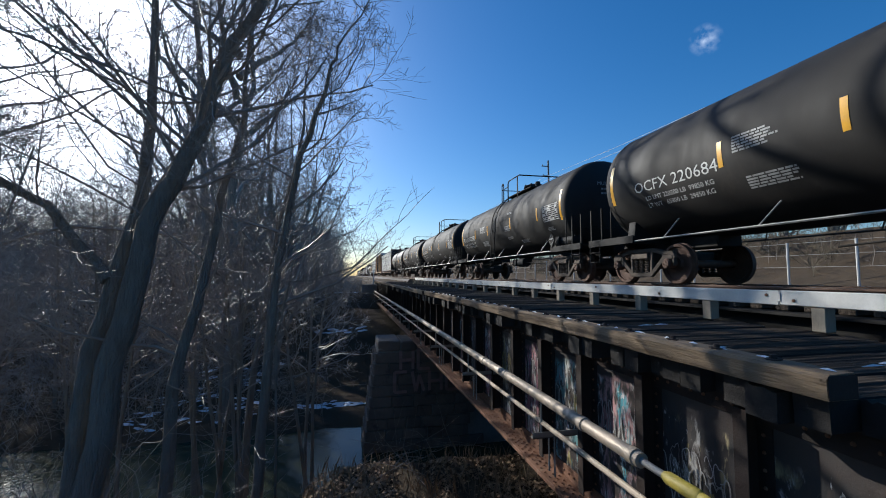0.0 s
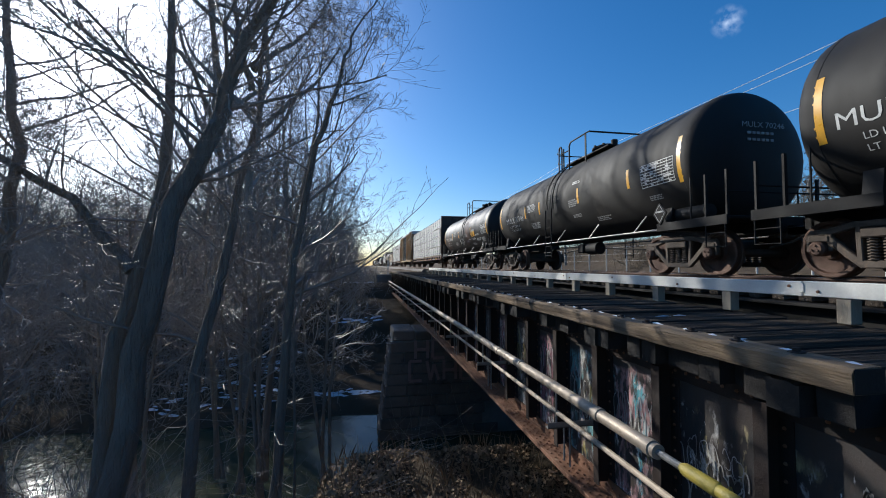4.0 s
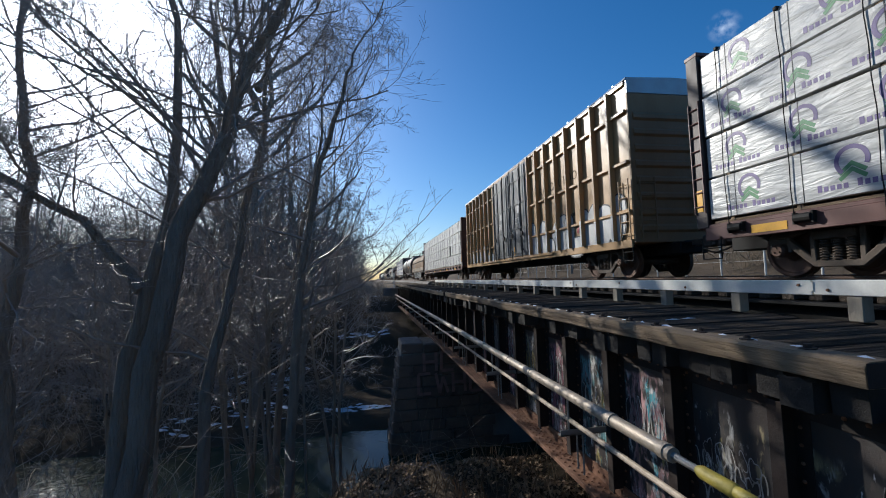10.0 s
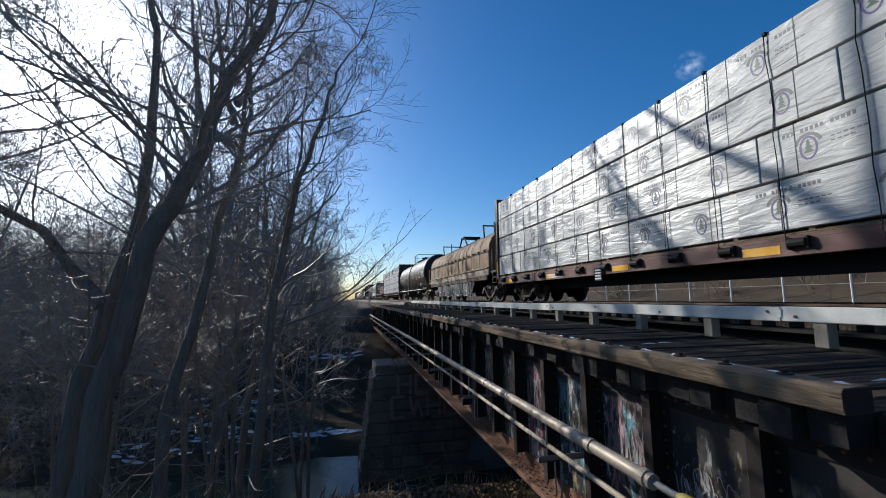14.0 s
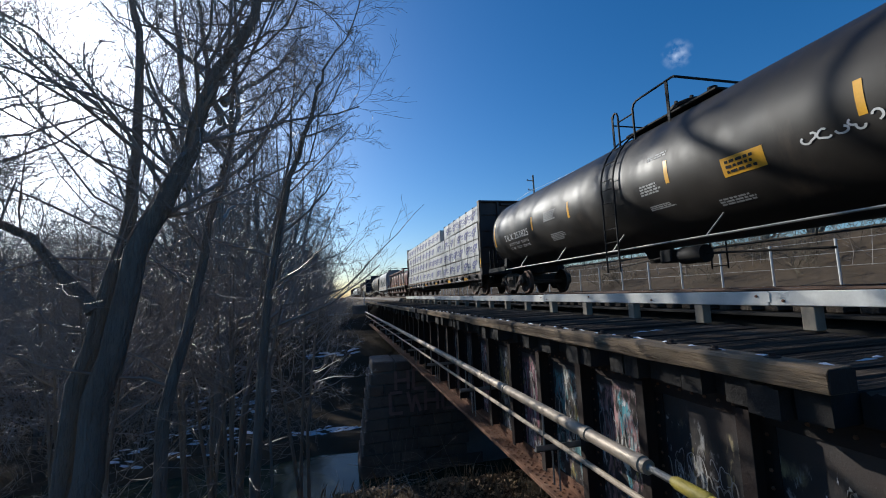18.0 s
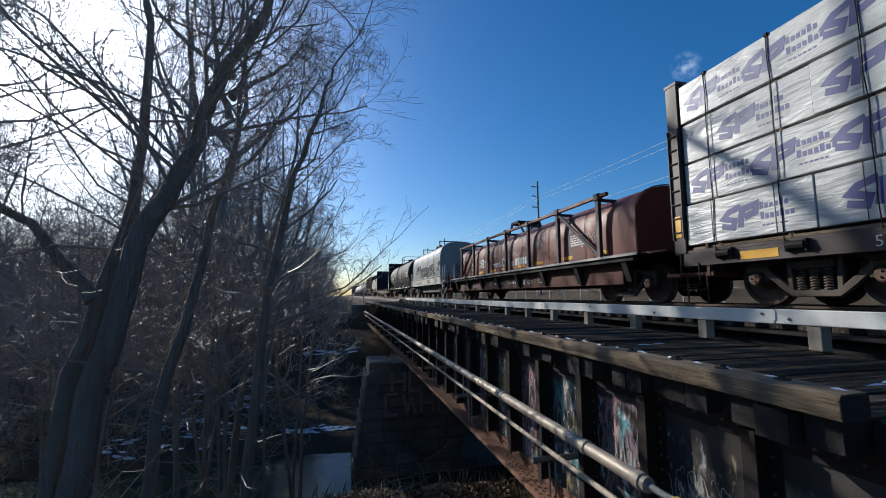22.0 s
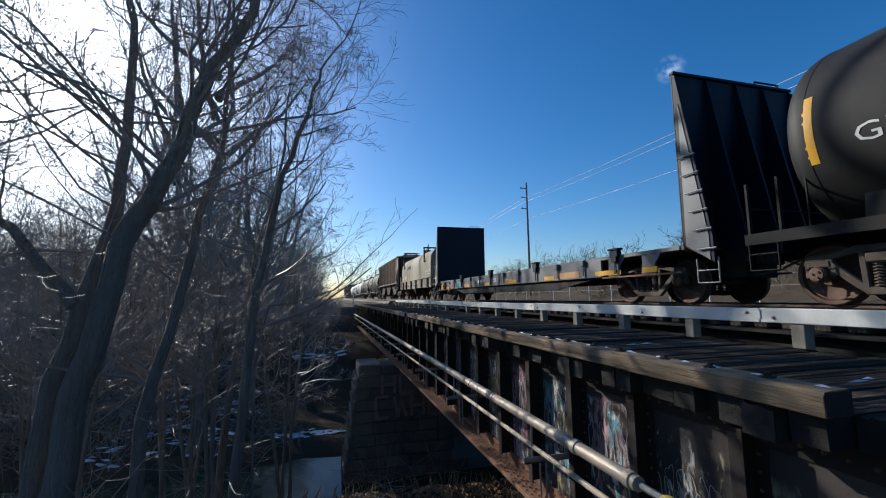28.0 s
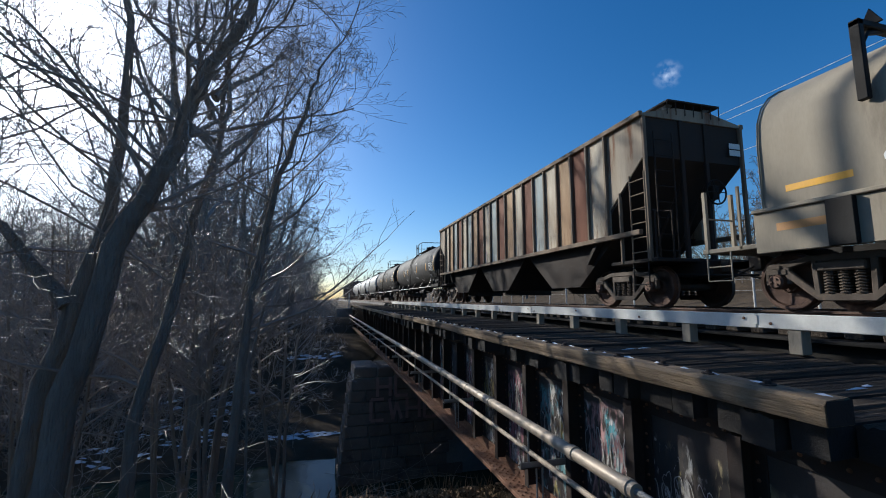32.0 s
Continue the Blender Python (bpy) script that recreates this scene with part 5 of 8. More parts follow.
def side_frame_mesh():
    """One cast side frame in the y-z plane, with its two openings and the spring window."""
    sh = S()
    t = 0.09
    ribs = [([(-1.06, 0.60), (-1.00, 0.70), (-0.75, 0.71), (-0.42, 0.79), (0.42, 0.79), (0.75, 0.71), (1.00, 0.70), (1.06, 0.60)], 0.10),
            ([(-0.80, 0.64), (-0.50, 0.36), (-0.32, 0.21), (0.32, 0.21), (0.50, 0.36), (0.80, 0.64)], 0.11),
            ([(-0.36, 0.78), (-0.34, 0.22)], 0.085), ([(0.36, 0.78), (0.34, 0.22)], 0.085),
            ([(-1.05, 0.64), (-1.05, 0.42)], 0.07), ([(1.05, 0.64), (1.05, 0.42)], 0.07), ([(-0.74, 0.66), (-0.73, 0.43)], 0.07), ([(0.74, 0.66), (0.73, 0.43)], 0.07)]
    for pts, w in ribs:
        for i in range(len(pts) - 1):
            (a, b), (c, d) = pts[i], pts[i + 1]
            ln = math.hypot(c - a, d - b)
            m = Matrix.Translation((0, (a + c) / 2, (b + d) / 2)) @ Matrix.Rotation(math.atan2(d - b, c - a), 4, "X")
            sh.box(-t / 2, t / 2, -ln / 2 - w * 0.25, ln / 2 + w * 0.25, -w / 2, w / 2, 0.014, m)
    for y in (-0.89, 0.89):
        sh.box(-0.06, 0.06, y - 0.15, y + 0.15, 0.56, 0.66, 0.015)
    return sh.mesh("side_frame", M["truck"])


def spring_mesh():
    sh = S()
    for y in (-0.19, 0.0, 0.19):
        prof = []
        for k in range(8):
            z = 0.26 + k * 0.042
            prof += [(0.045, z), (0.075, z + 0.012), (0.075, z + 0.026), (0.045, z + 0.038)]
        sh.lathe(prof, 6, "z", Matrix.Translation((0, y, 0)))
    sh.box(-0.1, 0.1, -0.30, 0.30, 0.59, 0.73, 0.02)
    return sh.mesh("spring_nest", M["truck"])


WHEELSET, SIDE_FRAME, SPRINGS = wheelset_mesh(), side_frame_mesh(), spring_mesh()
BOLSTER = S().box(-1.0, 1.0, -0.16, 0.16, 0.5, 0.78, 0.03).box(-0.25, 0.25, -0.25, 0.25, 0.78, 0.9, 0.02).mesh("truck", M["truck"])


def add_truck(car, y):
    t = part("truck", BOLSTER, None, car, at=pose(0, y, 0))
    for x in (-1.03, 1.03):
        part("side_frame", SIDE_FRAME, None, t, at=pose(x, 0, 0))
        part("spring_nest", SPRINGS, None, t, at=pose(x, 0, 0))
    for k in (-0.89, 0.89):
        w = part("wheelset", WHEELSET, None, t)
        WHEELSETS.append((w, k))
    return t


def coupler_mesh():
    sh = S().box(-0.08, 0.08, -0.75, 0.0, 0.78, 0.94, 0.02).box(-0.14, 0.12, -0.98, -0.70, 0.72, 1.0, 0.03).box(0.02, 0.17, -1.04, -0.9, 0.74, 0.98, 0.03)
    sh.tube([(0.25, -0.1, 0.8), (0.27, -0.5, 0.62), (0.2, -0.95, 0.55)], 0.022, 6)
    return sh.mesh("coupler", M["truck"])


COUPLER = coupler_mesh()


def add_couplers(car, ya, yb):
    part("coupler", COUPLER, None, car, at=pose(0, ya, 0))
    part("coupler", COUPLER, None, car, at=pose(0, yb, 0, 0, 0, 180))


def ladder(car, x, y, z0, z1, w=0.42, n=6, mat="underframe", name="ladder", along="y", off=0.0):
    """Two stiles and rungs; along tells the way of the rungs."""
    sh = S()
    dy, dx = (w / 2, 0) if along == "y" else (0, w / 2)
    for s in (-1, 1):
        sh.tube([(x + s * dx, y + s * dy, z0), (x + s * dx, y + s * dy, z1)], 0.018, 6)
    for k in range(n):
        z = z0 + (z1 - z0) * (k + 0.5) / n
        sh.tube([(x - dx, y - dy, z), (x + dx, y + dy, z)], 0.013, 6)
    return part(name, sh, M[mat], car)


def stirrup(car, x, y, z, w=0.4, h=0.5, mat="underframe"):
    sh = S().tube([(x, y - w / 2, z), (x, y - w / 2, z - h), (x, y + w / 2, z - h), (x, y + w / 2, z)], 0.016, 6)
    sh.tube([(x, y - w / 2, z - h * 0.5), (x, y + w / 2, z - h * 0.5)], 0.012, 6)
    return part("step", sh, M[mat], car)


def brake_gear(car, y, n=1):
    sh = S().lathe([(0.02, -0.32), (0.19, -0.3), (0.19, 0.3), (0.02, 0.32)], 16, "y", Matrix.Translation((-0.75, y, 0.75)))
    sh.box(-0.9, -0.6, y + 0.5, y + 0.85, 0.62, 0.92, 0.03).tube([(-0.75, y - 0.3, 0.75), (-0.4, y - 2.4, 0.62)], 0.025, 6).tube([(-0.6, y + 0.8, 0.8), (-0.3, y + 3.2, 0.66)], 0.02, 6)
    part("brake_cylinder", sh, M["underframe"], car)


def hand_wheel(car, x, y, z, r=0.28):
    sh = S()
    ring = [(x + r * math.cos(2 * math.pi * k / 20), y, z + r * math.sin(2 * math.pi * k / 20)) for k in range(21)]
    sh.tube(ring, 0.02, 6)
    for k in range(6):
        sh.tube([(x, y, z), ring[int(k * 20 / 6)]], 0.012, 5)
    sh.box(x - 0.1, x + 0.1, y, y + 0.14, z - 0.16, z + 0.16, 0.02)
    part("brake_wheel", sh, M["underframe"], car)

# ---- tank cars ----
CARS = []


def tank_car(y0, L, mark, lines, label, ladder_y, rust=False, seed=1, extra=None, mat="black_tank", text_left=0.86, text_w=2.32, strips=True, mids=(8.85, 7.4, 4.4, 1.8), R=1.46, ZC=2.50, hoop=(0.42, 0.2), frame_at=(-0.37, -1.7)):
    """A tank car; y runs from its leading strip (0) to its trailing one (L)."""
    rng = random.Random(seed)
    c = thing("tank_car", label, "tank car", "cars of the freight train")
    prof = [(0.02, -0.62)]
    for k in range(1, 9):
        a = math.pi / 2 * k / 8
        prof.append((R * math.sin(a) ** 0.8, -0.16 - 0.46 * math.cos(a)))
    prof += [(R + 0.006, -0.12), (R + 0.006, -0.05), (R, -0.04)]
    head = list(prof)
    prof += [(R, L * k / 12) for k in range(1, 12)]
    prof += [(r, L - s) for r, s in head[::-1]]
    part("tank", S().lathe(prof, 56, "y", Matrix.Translation((0, 0, ZC))), M[mat], c, angle=25)
    fn = round_side(R + 0.0045, ZC)
    if strips:
        for y in (0.0, L):
            part("reflective_strip", patch(S(), fn, y - 0.065, y + 0.065, ZC - 0.52, ZC + 0.50, 8), M["yellow"], c, "yellow reflective strip")
        for y in [m * L / 12.1 for m in mids]:
            part("reflective_strip", patch(S(), fn, y - 0.05, y + 0.05, ZC - 0.33, ZC + 0.15, 5), M["yellow"], c, "yellow reflective strip")
    tx = S()
    lettering(tx, mark, fn, L - text_left, 2.13, 0.255, text_w)
    part("lettering", tx, M["stencil"], c, "white stencilled car number")
    for k, ln in enumerate(lines):
        part("lettering", lettering(S(), ln, fn, L - text_left - 0.3, 1.91 - k * 0.18, 0.108), M["stencil"], c)
    for y, z, w, n, h in ((8.59, 2.66, 0.85, 6, 0.034), (8.45, 1.90, 0.95, 5, 0.034), (5.04, 2.34, 0.62, 4, 0.040), (4.95, 1.84, 0.72, 3, 0.026), (4.80, 2.92, 0.60, 2, 0.036), (3.70, 1.60, 0.75, 3, 0.036), (1.15, 1.84, 0.5, 3, 0.03)):
        tagged(part("small_print", bars(S(), fn, y * L / 12.1, z, w, n, h, rng), M["dim_stencil"], c, "small white stencilled notice"), kind="stuff")
    tb = S()
    for k in range(9):
        patch(tb, fn, 0.17, 1.27, 2.06 + k * 0.067, 2.065 + k * 0.067 + 0.012)
    for k in range(7):
        patch(tb, fn, 0.17 + k * 0.183, 0.18 + k * 0.183, 2.06, 2.61, 4)
    for k in range(30):
        yy, zz = 0.20 + rng.random() * 1.0, 2.08 + 0.067 * rng.randint(0, 7)
        patch(tb, fn, yy, yy + rng.uniform(0.04, 0.15), zz, zz + 0.035)
    part("test_table", tb, M["stencil"], c, "white stencilled test table")
    # head print, both ends
    hd = S()
    if mark:
        part("head_lettering", lettering(S(), mark, lambda y, z: (-y, -0.628, z), 0.5, ZC + 0.55, 0.12, 1.05), M["dim_stencil"], c)
    for k in range(1 if mark else 0, 3):
        z = ZC + 0.55 - 0.14 * k
        for j in range(9 - 3 * (k > 0)):
            x = -0.5 + 0.11 * j + (0.15 if k else 0)
            hd.box(x, x + 0.07, -0.63, -0.60, z, z + (0.1 if k == 0 else 0.05))
    part("head_print", hd, M["dim_stencil"], c)
    # underframe: stub sills, saddles, long side rod
    for y, s in ((-0.15, 1), (L + 0.15, -1)):
        sill = S().box(-0.32, 0.32, min(y - 1.0 * s, y + 2.2 * s), max(y - 1.0 * s, y + 2.2 * s), 0.82, 1.12, 0.02)
        part("stub_sill", sill, M["underframe"], c)
        yb = y + 0.7 * s
        sd = S().prism([(-1.35, 0.98), (1.35, 0.98), (1.28, 1.5), (0.95, 1.25), (0.4, 1.08), (-0.4, 1.08), (-0.95, 1.25), (-1.28, 1.5)], yb - 0.12, yb + 0.12, "y")
        part("saddle", sd, M["underframe"], c)
        pf = S().box(-1.42, 1.42, min(y - 1.0 * s, y + 0.15 * s), max(y - 1.0 * s, y + 0.15 * s), 1.08, 1.14, 0.01)
        pf.box(-1.44, -1.40, min(y - 1.0 * s, y + 0.9 * s), max(y - 1.0 * s, y + 0.9 * s), 0.98, 1.16)
        part("end_platform", pf, M["underframe"], c)
        rl = S()
        for x in (-1.36, 1.36):
            for yy in (y - 0.45 * s, y - 0.95 * s):
                rl.tube([(x, yy, 1.1), (x, yy, 2.0)], 0.022, 6)
                rl.box(x - 0.03, x + 0.03, yy - 0.02, yy + 0.02, 1.1, 2.02)
            rl.tube([(x, y - 0.05 * s, 1.1), (x, y - 0.05 * s, 2.05), (x * 0.97, y + 0.1 * s, 2.2)], 0.016, 6)
        rl.tube([(-1.36, y - 0.97 * s, 1.6), (1.36, y - 0.97 * s, 1.6)], 0.018, 6)
        part("handrail", rl, M["underframe"], c)
        stirrup(c, -1.42, y - 0.72 * s, 1.08, 0.46, 0.52)
        add_truck(c, 0.55 if s == 1 else L - 0.55)
        if s == 1:
            pl = S().prism([(0, -0.26), (0.22, 0), (0, 0.26), (-0.22, 0)], -0.012, 0.012, "x", Matrix.Translation((-1.45, 0.62, 1.38)))
            part("placard", pl, M["underframe"], c, "diamond placard holder")
            ty = S()
            patch(ty, flat_side(-1.47), 0.51, 0.73, 1.40, 1.44)
            ribbon(ty, flat_side(-1.466), [(0.62, 1.18), (0.78, 1.38), (0.62, 1.58), (0.46, 1.38), (0.62, 1.18)], 0.012)
            part("placard_print", ty, M["dim_stencil"], c)
            rs = S().lathe([(0.02, -0.45), (0.16, -0.42), (0.16, 0.42), (0.02, 0.45)], 16, "y", Matrix.Translation((-1.1, 0.0, 1.32)))
            part("air_reservoir", rs, M["underframe"], c)
    rod = S()
    for x in (-1.38, 1.38):
        rod.tube([(x, 0.5, 1.02), (x, L - 0.5, 1.02)], 0.022, 6)
        for k in range(5):
            yy = L * (0.14 + 0.18 * k)
            rod.tube([(x, yy, 1.02), (x * 0.86, yy - 0.25, 1.42)], 0.016, 6)
    part("side_rail", rod, M["bare_steel"], c)
    brake_gear(c, L * 0.38)
    ob = S().lathe([(0.22, 0.7), (0.3, 0.95), (0.42, 1.1)], 14, "z", Matrix.Translation((0, L / 2, 0)))
    part("outlet_valve", ob, M["underframe"], c)
    # ladder over the side
    for x in (-1, 1):
        ld = S()
        for dy in (-0.24, 0.24):
            arc = [(x * (R + 0.09) * math.cos(a), ladder_y + dy, ZC + (R + 0.09) * math.sin(a)) for a in [math.radians(-10 + 9 * k) for k in range(12)]]
            ld.tube([(x * 1.60, ladder_y + dy, 0.48), (x * 1.60, ladder_y + dy, ZC - 0.3)] + arc, 0.022, 6)
        for k in range(7):
            z = 0.56 + k * 0.33
            ld.tube([(x * 1.60, ladder_y - 0.24, z), (x * 1.60, ladder_y + 0.24, z)], 0.014, 5)
        for k in range(5):
            a = math.radians(8 + 17 * k)
            p = (x * (R + 0.09) * math.cos(a), ZC + (R + 0.09) * math.sin(a))
            ld.tube([(p[0], ladder_y - 0.24, p[1]), (p[0], ladder_y + 0.24, p[1])], 0.014, 5)
        part("side_ladder", ld, M["underframe"], c)
    # top platform, rails and manway
    py = ladder_y - 1.2
    top = ZC + R
    part("top_platform", S().box(-0.8, 0.8, py - 1.35, py + 1.35, top - 0.10, top - 0.05, 0.01), M["underframe"], c)
    ha, hb, fa, fb = (ladder_y + v for v in (*hoop, *frame_at))
    for x in (-0.95, 0.95):
        zb = top - 0.36
        hp = S().box(x - 0.012, x + 0.012, ha - 0.035, ha + 0.035, zb, top + 0.60, 0.004)
        hp.tube([(x, ha - 0.02, top + 0.50), (x, ha - 0.05, top + 0.60), (x, (ha + hb) / 2, top + 0.64), (x, hb + 0.04, top + 0.60), (x, hb, top + 0.50), (x, hb, zb)], 0.026, 6)
        part("hoop", hp, M["underframe"], c)
        gr = S().tube([(x, fa, zb), (x, fa, top + 0.46), (x, fa - 0.06, top + 0.56), (x, fa - 0.16, top + 0.60), (x, fb + 0.05, top + 0.60), (x * 0.97, fb, top + 0.60)], 0.028, 6)
        gr.box(x - 0.014, x + 0.014, fb + 0.17, fb + 0.25, zb, top + 0.60, 0.004)
        gr.tube([(x, hb, top + 0.34), (x, fa, top + 0.34)], 0.02, 6)
        part("top_railing", gr, M["underframe"], c)
    part("end_rail", S().tube([(-0.95, fb, top + 0.60), (0.95, fb, top + 0.60)], 0.028, 6), M["underframe"], c)
    part("end_rail", S().tube([(-0.95, ha, top + 0.34), (0.95, ha, top + 0.34)], 0.02, 6), M["underframe"], c)
    mw = S().lathe([(0.40, top - 0.15), (0.40, top + 0.16), (0.48, top + 0.17), (0.48, top + 0.24), (0.32, top + 0.31), (0.02, top + 0.34)], 24, "z", Matrix.Translation((0, py, 0)))
    for k in range(8):
        a = k * math.pi / 4
        mw.box(0.44 * math.cos(a) - 0.03, 0.44 * math.cos(a) + 0.03, py + 0.44 * math.sin(a) - 0.03, py + 0.44 * math.sin(a) + 0.03, top + 0.14, top + 0.30)
    part("manway", mw, M["underframe"], c)
    part("relief_valve", S().lathe([(0.1, top - 0.1), (0.1, top + 0.28), (0.02, top + 0.31)], 12, "z", Matrix.Translation((-0.2, py - 0.75, 0))), M["underframe"], c)
    part("vent_valve", S().lathe([(0.12, top - 0.1), (0.12, top + 0.2), (0.02, top + 0.24)], 12, "z", Matrix.Translation((0.2, py + 0.7, 0))), M["underframe"], c)
    if extra:
        extra(c, fn, L, rng)
    add_couplers(c, -0.95, L + 0.95)
    CARS.append((c, y0))
    return c


def tilx_extra(c, fn, L, rng):
    part("notice_panel", patch(S(), fn, 2.68, 3.42, 2.03, 2.34, 4), M["yellow"], c, "yellow rectangular notice")
    part("notice_head", patch(S(), fn, 2.68, 3.42, 2.345, 2.47, 2), M["dim_stencil"], c, "grey panel over the notice")
    for y, z, w, n in ((2.52, 2.14, 0.95, 2), (2.43, 1.86, 0.95, 3), (4.4, 1.92, 0.8, 1), (3.35, 1.93, 0.7, 2)):
        tagged(part("small_print", bars(S(), fn, y, z, w, n, 0.04, rng), M["stencil"], c), kind="stuff")
    t = bars(S(), round_side(1.474, 2.50), 3.3, 2.29, 0.5, 3, 0.05, rng, 0.8)
    part("notice_print", t, M["dark_print"], c)
    g = S()
    scrawl(g, None, fn, 7.0, 5.7, 1.62, 2.16, 4, 5, 0.03)
    part("graffiti_tag", g, M["white_spray"], c, "thin white graffiti tag")
    s = S()
    for a, b in ((0.86, 1.10), (1.12, 1.38)):
        patch(s, fn, a, b, 1.57, 1.86, 3)
    part("stencil_box", s, M["dim_stencil"], c)


def tilx_long_extra(c, fn, L, rng):
    part("notice_panel", patch(S(), fn, 3.66, 4.43, 1.97, 2.31, 4), M["yellow"], c, "yellow rectangular notice")
    t = bars(S(), round_side(1.534, 2.55), 4.35, 2.25, 0.55, 3, 0.05, rng, 0.8)
    part("notice_print", t, M["dark_print"], c)
    g = S()
    scrawl(g, None, fn, 3.1, 1.9, 2.05, 2.25, 7, 6, 0.03)
    part("graffiti_tag", g, M["white_spray"], c, "thin white graffiti tag")
    p = S().prism([(0, -0.2), (0.2, 0), (0, 0.2), (-0.2, 0)], -0.012, 0.012, "x", Matrix.Translation((-1.56, 0.9, 1.46)))
    part("hazard_placard", p, M["white_paint"], c, "white diamond hazard placard")
    part("placard_number", lettering(S(), "2312", flat_side(-1.576), 1.07, 1.42, 0.1), M["dark_print"], c)


def build_tanks():
    lab = "black steel tank car with yellow reflective strips"
    tank_car(-2.6, 12.1, "OCFX 220684", ("LD LMT 220200 LB  99850 KG", "LT WT   65800 LB  29850 KG"), lab + " and white lettering", 5.9, seed=1, mids=(8.85, 6.85, 4.4, 1.8))
    tank_car(12.25, 12.1, "MULX 702389", ("LD LMT  212900 LB   96550 KG", "LT  WT   73100 LB   33150 KG"), lab + " and a worn number", 6.2, seed=2, text_left=0.2, text_w=2.38, mids=(9.45, 7.4, 4.4, 1.76))
    tank_car(27.0, 12.0, "MULX 702379", ("LD LMT  212700 LB   96450 KG", "LT  WT   73300 LB   33250 KG"), lab + " in a row", 6.2, seed=3, text_left=0.2, text_w=2.38, mids=(9.45, 7.4, 4.4, 1.76))
    tank_car(41.8, 12.0, "MULX 70246", ("LD LMT  202600 LB", "LT  WT   83400 LB"), lab + " and blue bearing caps", 6.2, seed=4, text_w=2.1)
    tank_car(56.4, 12.15, "TILX 200642", ("LD LMT 220200 LB", "LT WT  65800 LB"), "black tank car with rust-brown top and a yellow notice", 5.3, seed=5, extra=tilx_extra, mat="rusty_tank", text_left=0.7, mids=(9.1, 7.02, 3.56), hoop=(1.0, 0.37), frame_at=(-0.4, -0.66))
    tank_car(156.1, 15.6, "TILX 253825", ("LD LMT 203 800   92400 KG", "LT  WT   82 200   37300 KG"), "long dusty black tank car with worn orange strips", 7.5, seed=6, extra=tilx_long_extra, mat="dusty_tank", text_left=1.05, text_w=2.2, mids=(9.28, 7.4, 4.4, 1.8), R=1.52, ZC=2.55)
    tank_car(231.3, 14.3, "GBRX 704512", ("LD LMT  207600 LB   94150 KG", "LT  WT   78400 LB   35550 KG"), lab + " behind a bulkhead flatcar", 7.4, seed=7, text_left=0.5, text_w=2.6, mids=(9.37, 7.4, 4.4, 1.8), R=1.52, ZC=2.52)
    for k, (y0, L, m) in enumerate(((302.0, 14.0, "black_tank"), (318.6, 13.5, "black_tank"), (334.8, 13.5, "grey_tank"), (351.0, 13.5, "grey_tank"), (367.2, 13.5, "grey_tank"))):
        tank_car(y0, L, "", (), "dusty black tank car with railings on top" if m == "black_tank" else "pale grey tank car far down the train", L / 2, seed=20 + k, mat=m, strips=k < 2)


M["rusty_tank"] = surface("rust_topped_black_paint", (0.015, 0.014, 0.014), (0.03, 0.026, 0.023), spec=0.35, rough=0.5, scale=1.0, streak=0.3, stain=(0.11, 0.05, 0.035), stain_at=0.56, stain_scale=0.6, grain=30, bump=0.08)
M["dusty_tank"] = surface("dusty_black_paint", (0.018, 0.0155, 0.013), (0.038, 0.030, 0.023), spec=0.35, rough=0.48, scale=1.2, streak=0.3, stain=(0.07, 0.05, 0.035), stain_at=0.62, stain_scale=0.8, grain=30, bump=0.05)
M["grey_tank"] = surface("pale_grey_tank_paint", (0.45, 0.45, 0.44), (0.32, 0.32, 0.31), rough=0.45, scale=1.0, streak=0.3, stain=(0.2, 0.18, 0.15), stain_at=0.6, grain=30, bump=0.05)
build_tanks()

# ---- lumber cars: centre beam, end bulkheads, wrapped bundles ----
M["strap"] = surface("black_strap", (0.03, 0.03, 0.03), rough=0.6, bump=0.0)
M["violet_print"] = surface("violet_print", (0.09, 0.055, 0.19), (0.15, 0.12, 0.25), rough=0.5, scale=6, bump=0.0)
M["green_print"] = surface("green_print", (0.06, 0.22, 0.08), (0.1, 0.25, 0.12), rough=0.5, scale=6, bump=0.0)
M["moss_print"] = surface("moss_print", (0.06, 0.10, 0.07), (0.12, 0.15, 0.12), rough=0.5, scale=6, bump=0.0)
M["navy_print"] = surface("navy_print", (0.05, 0.055, 0.19), (0.12, 0.12, 0.26), rough=0.5, scale=6, bump=0.0)
M["grey_print"] = surface("grey_print", (0.11, 0.11, 0.12), (0.22, 0.22, 0.22), rough=0.5, scale=6, bump=0.0)


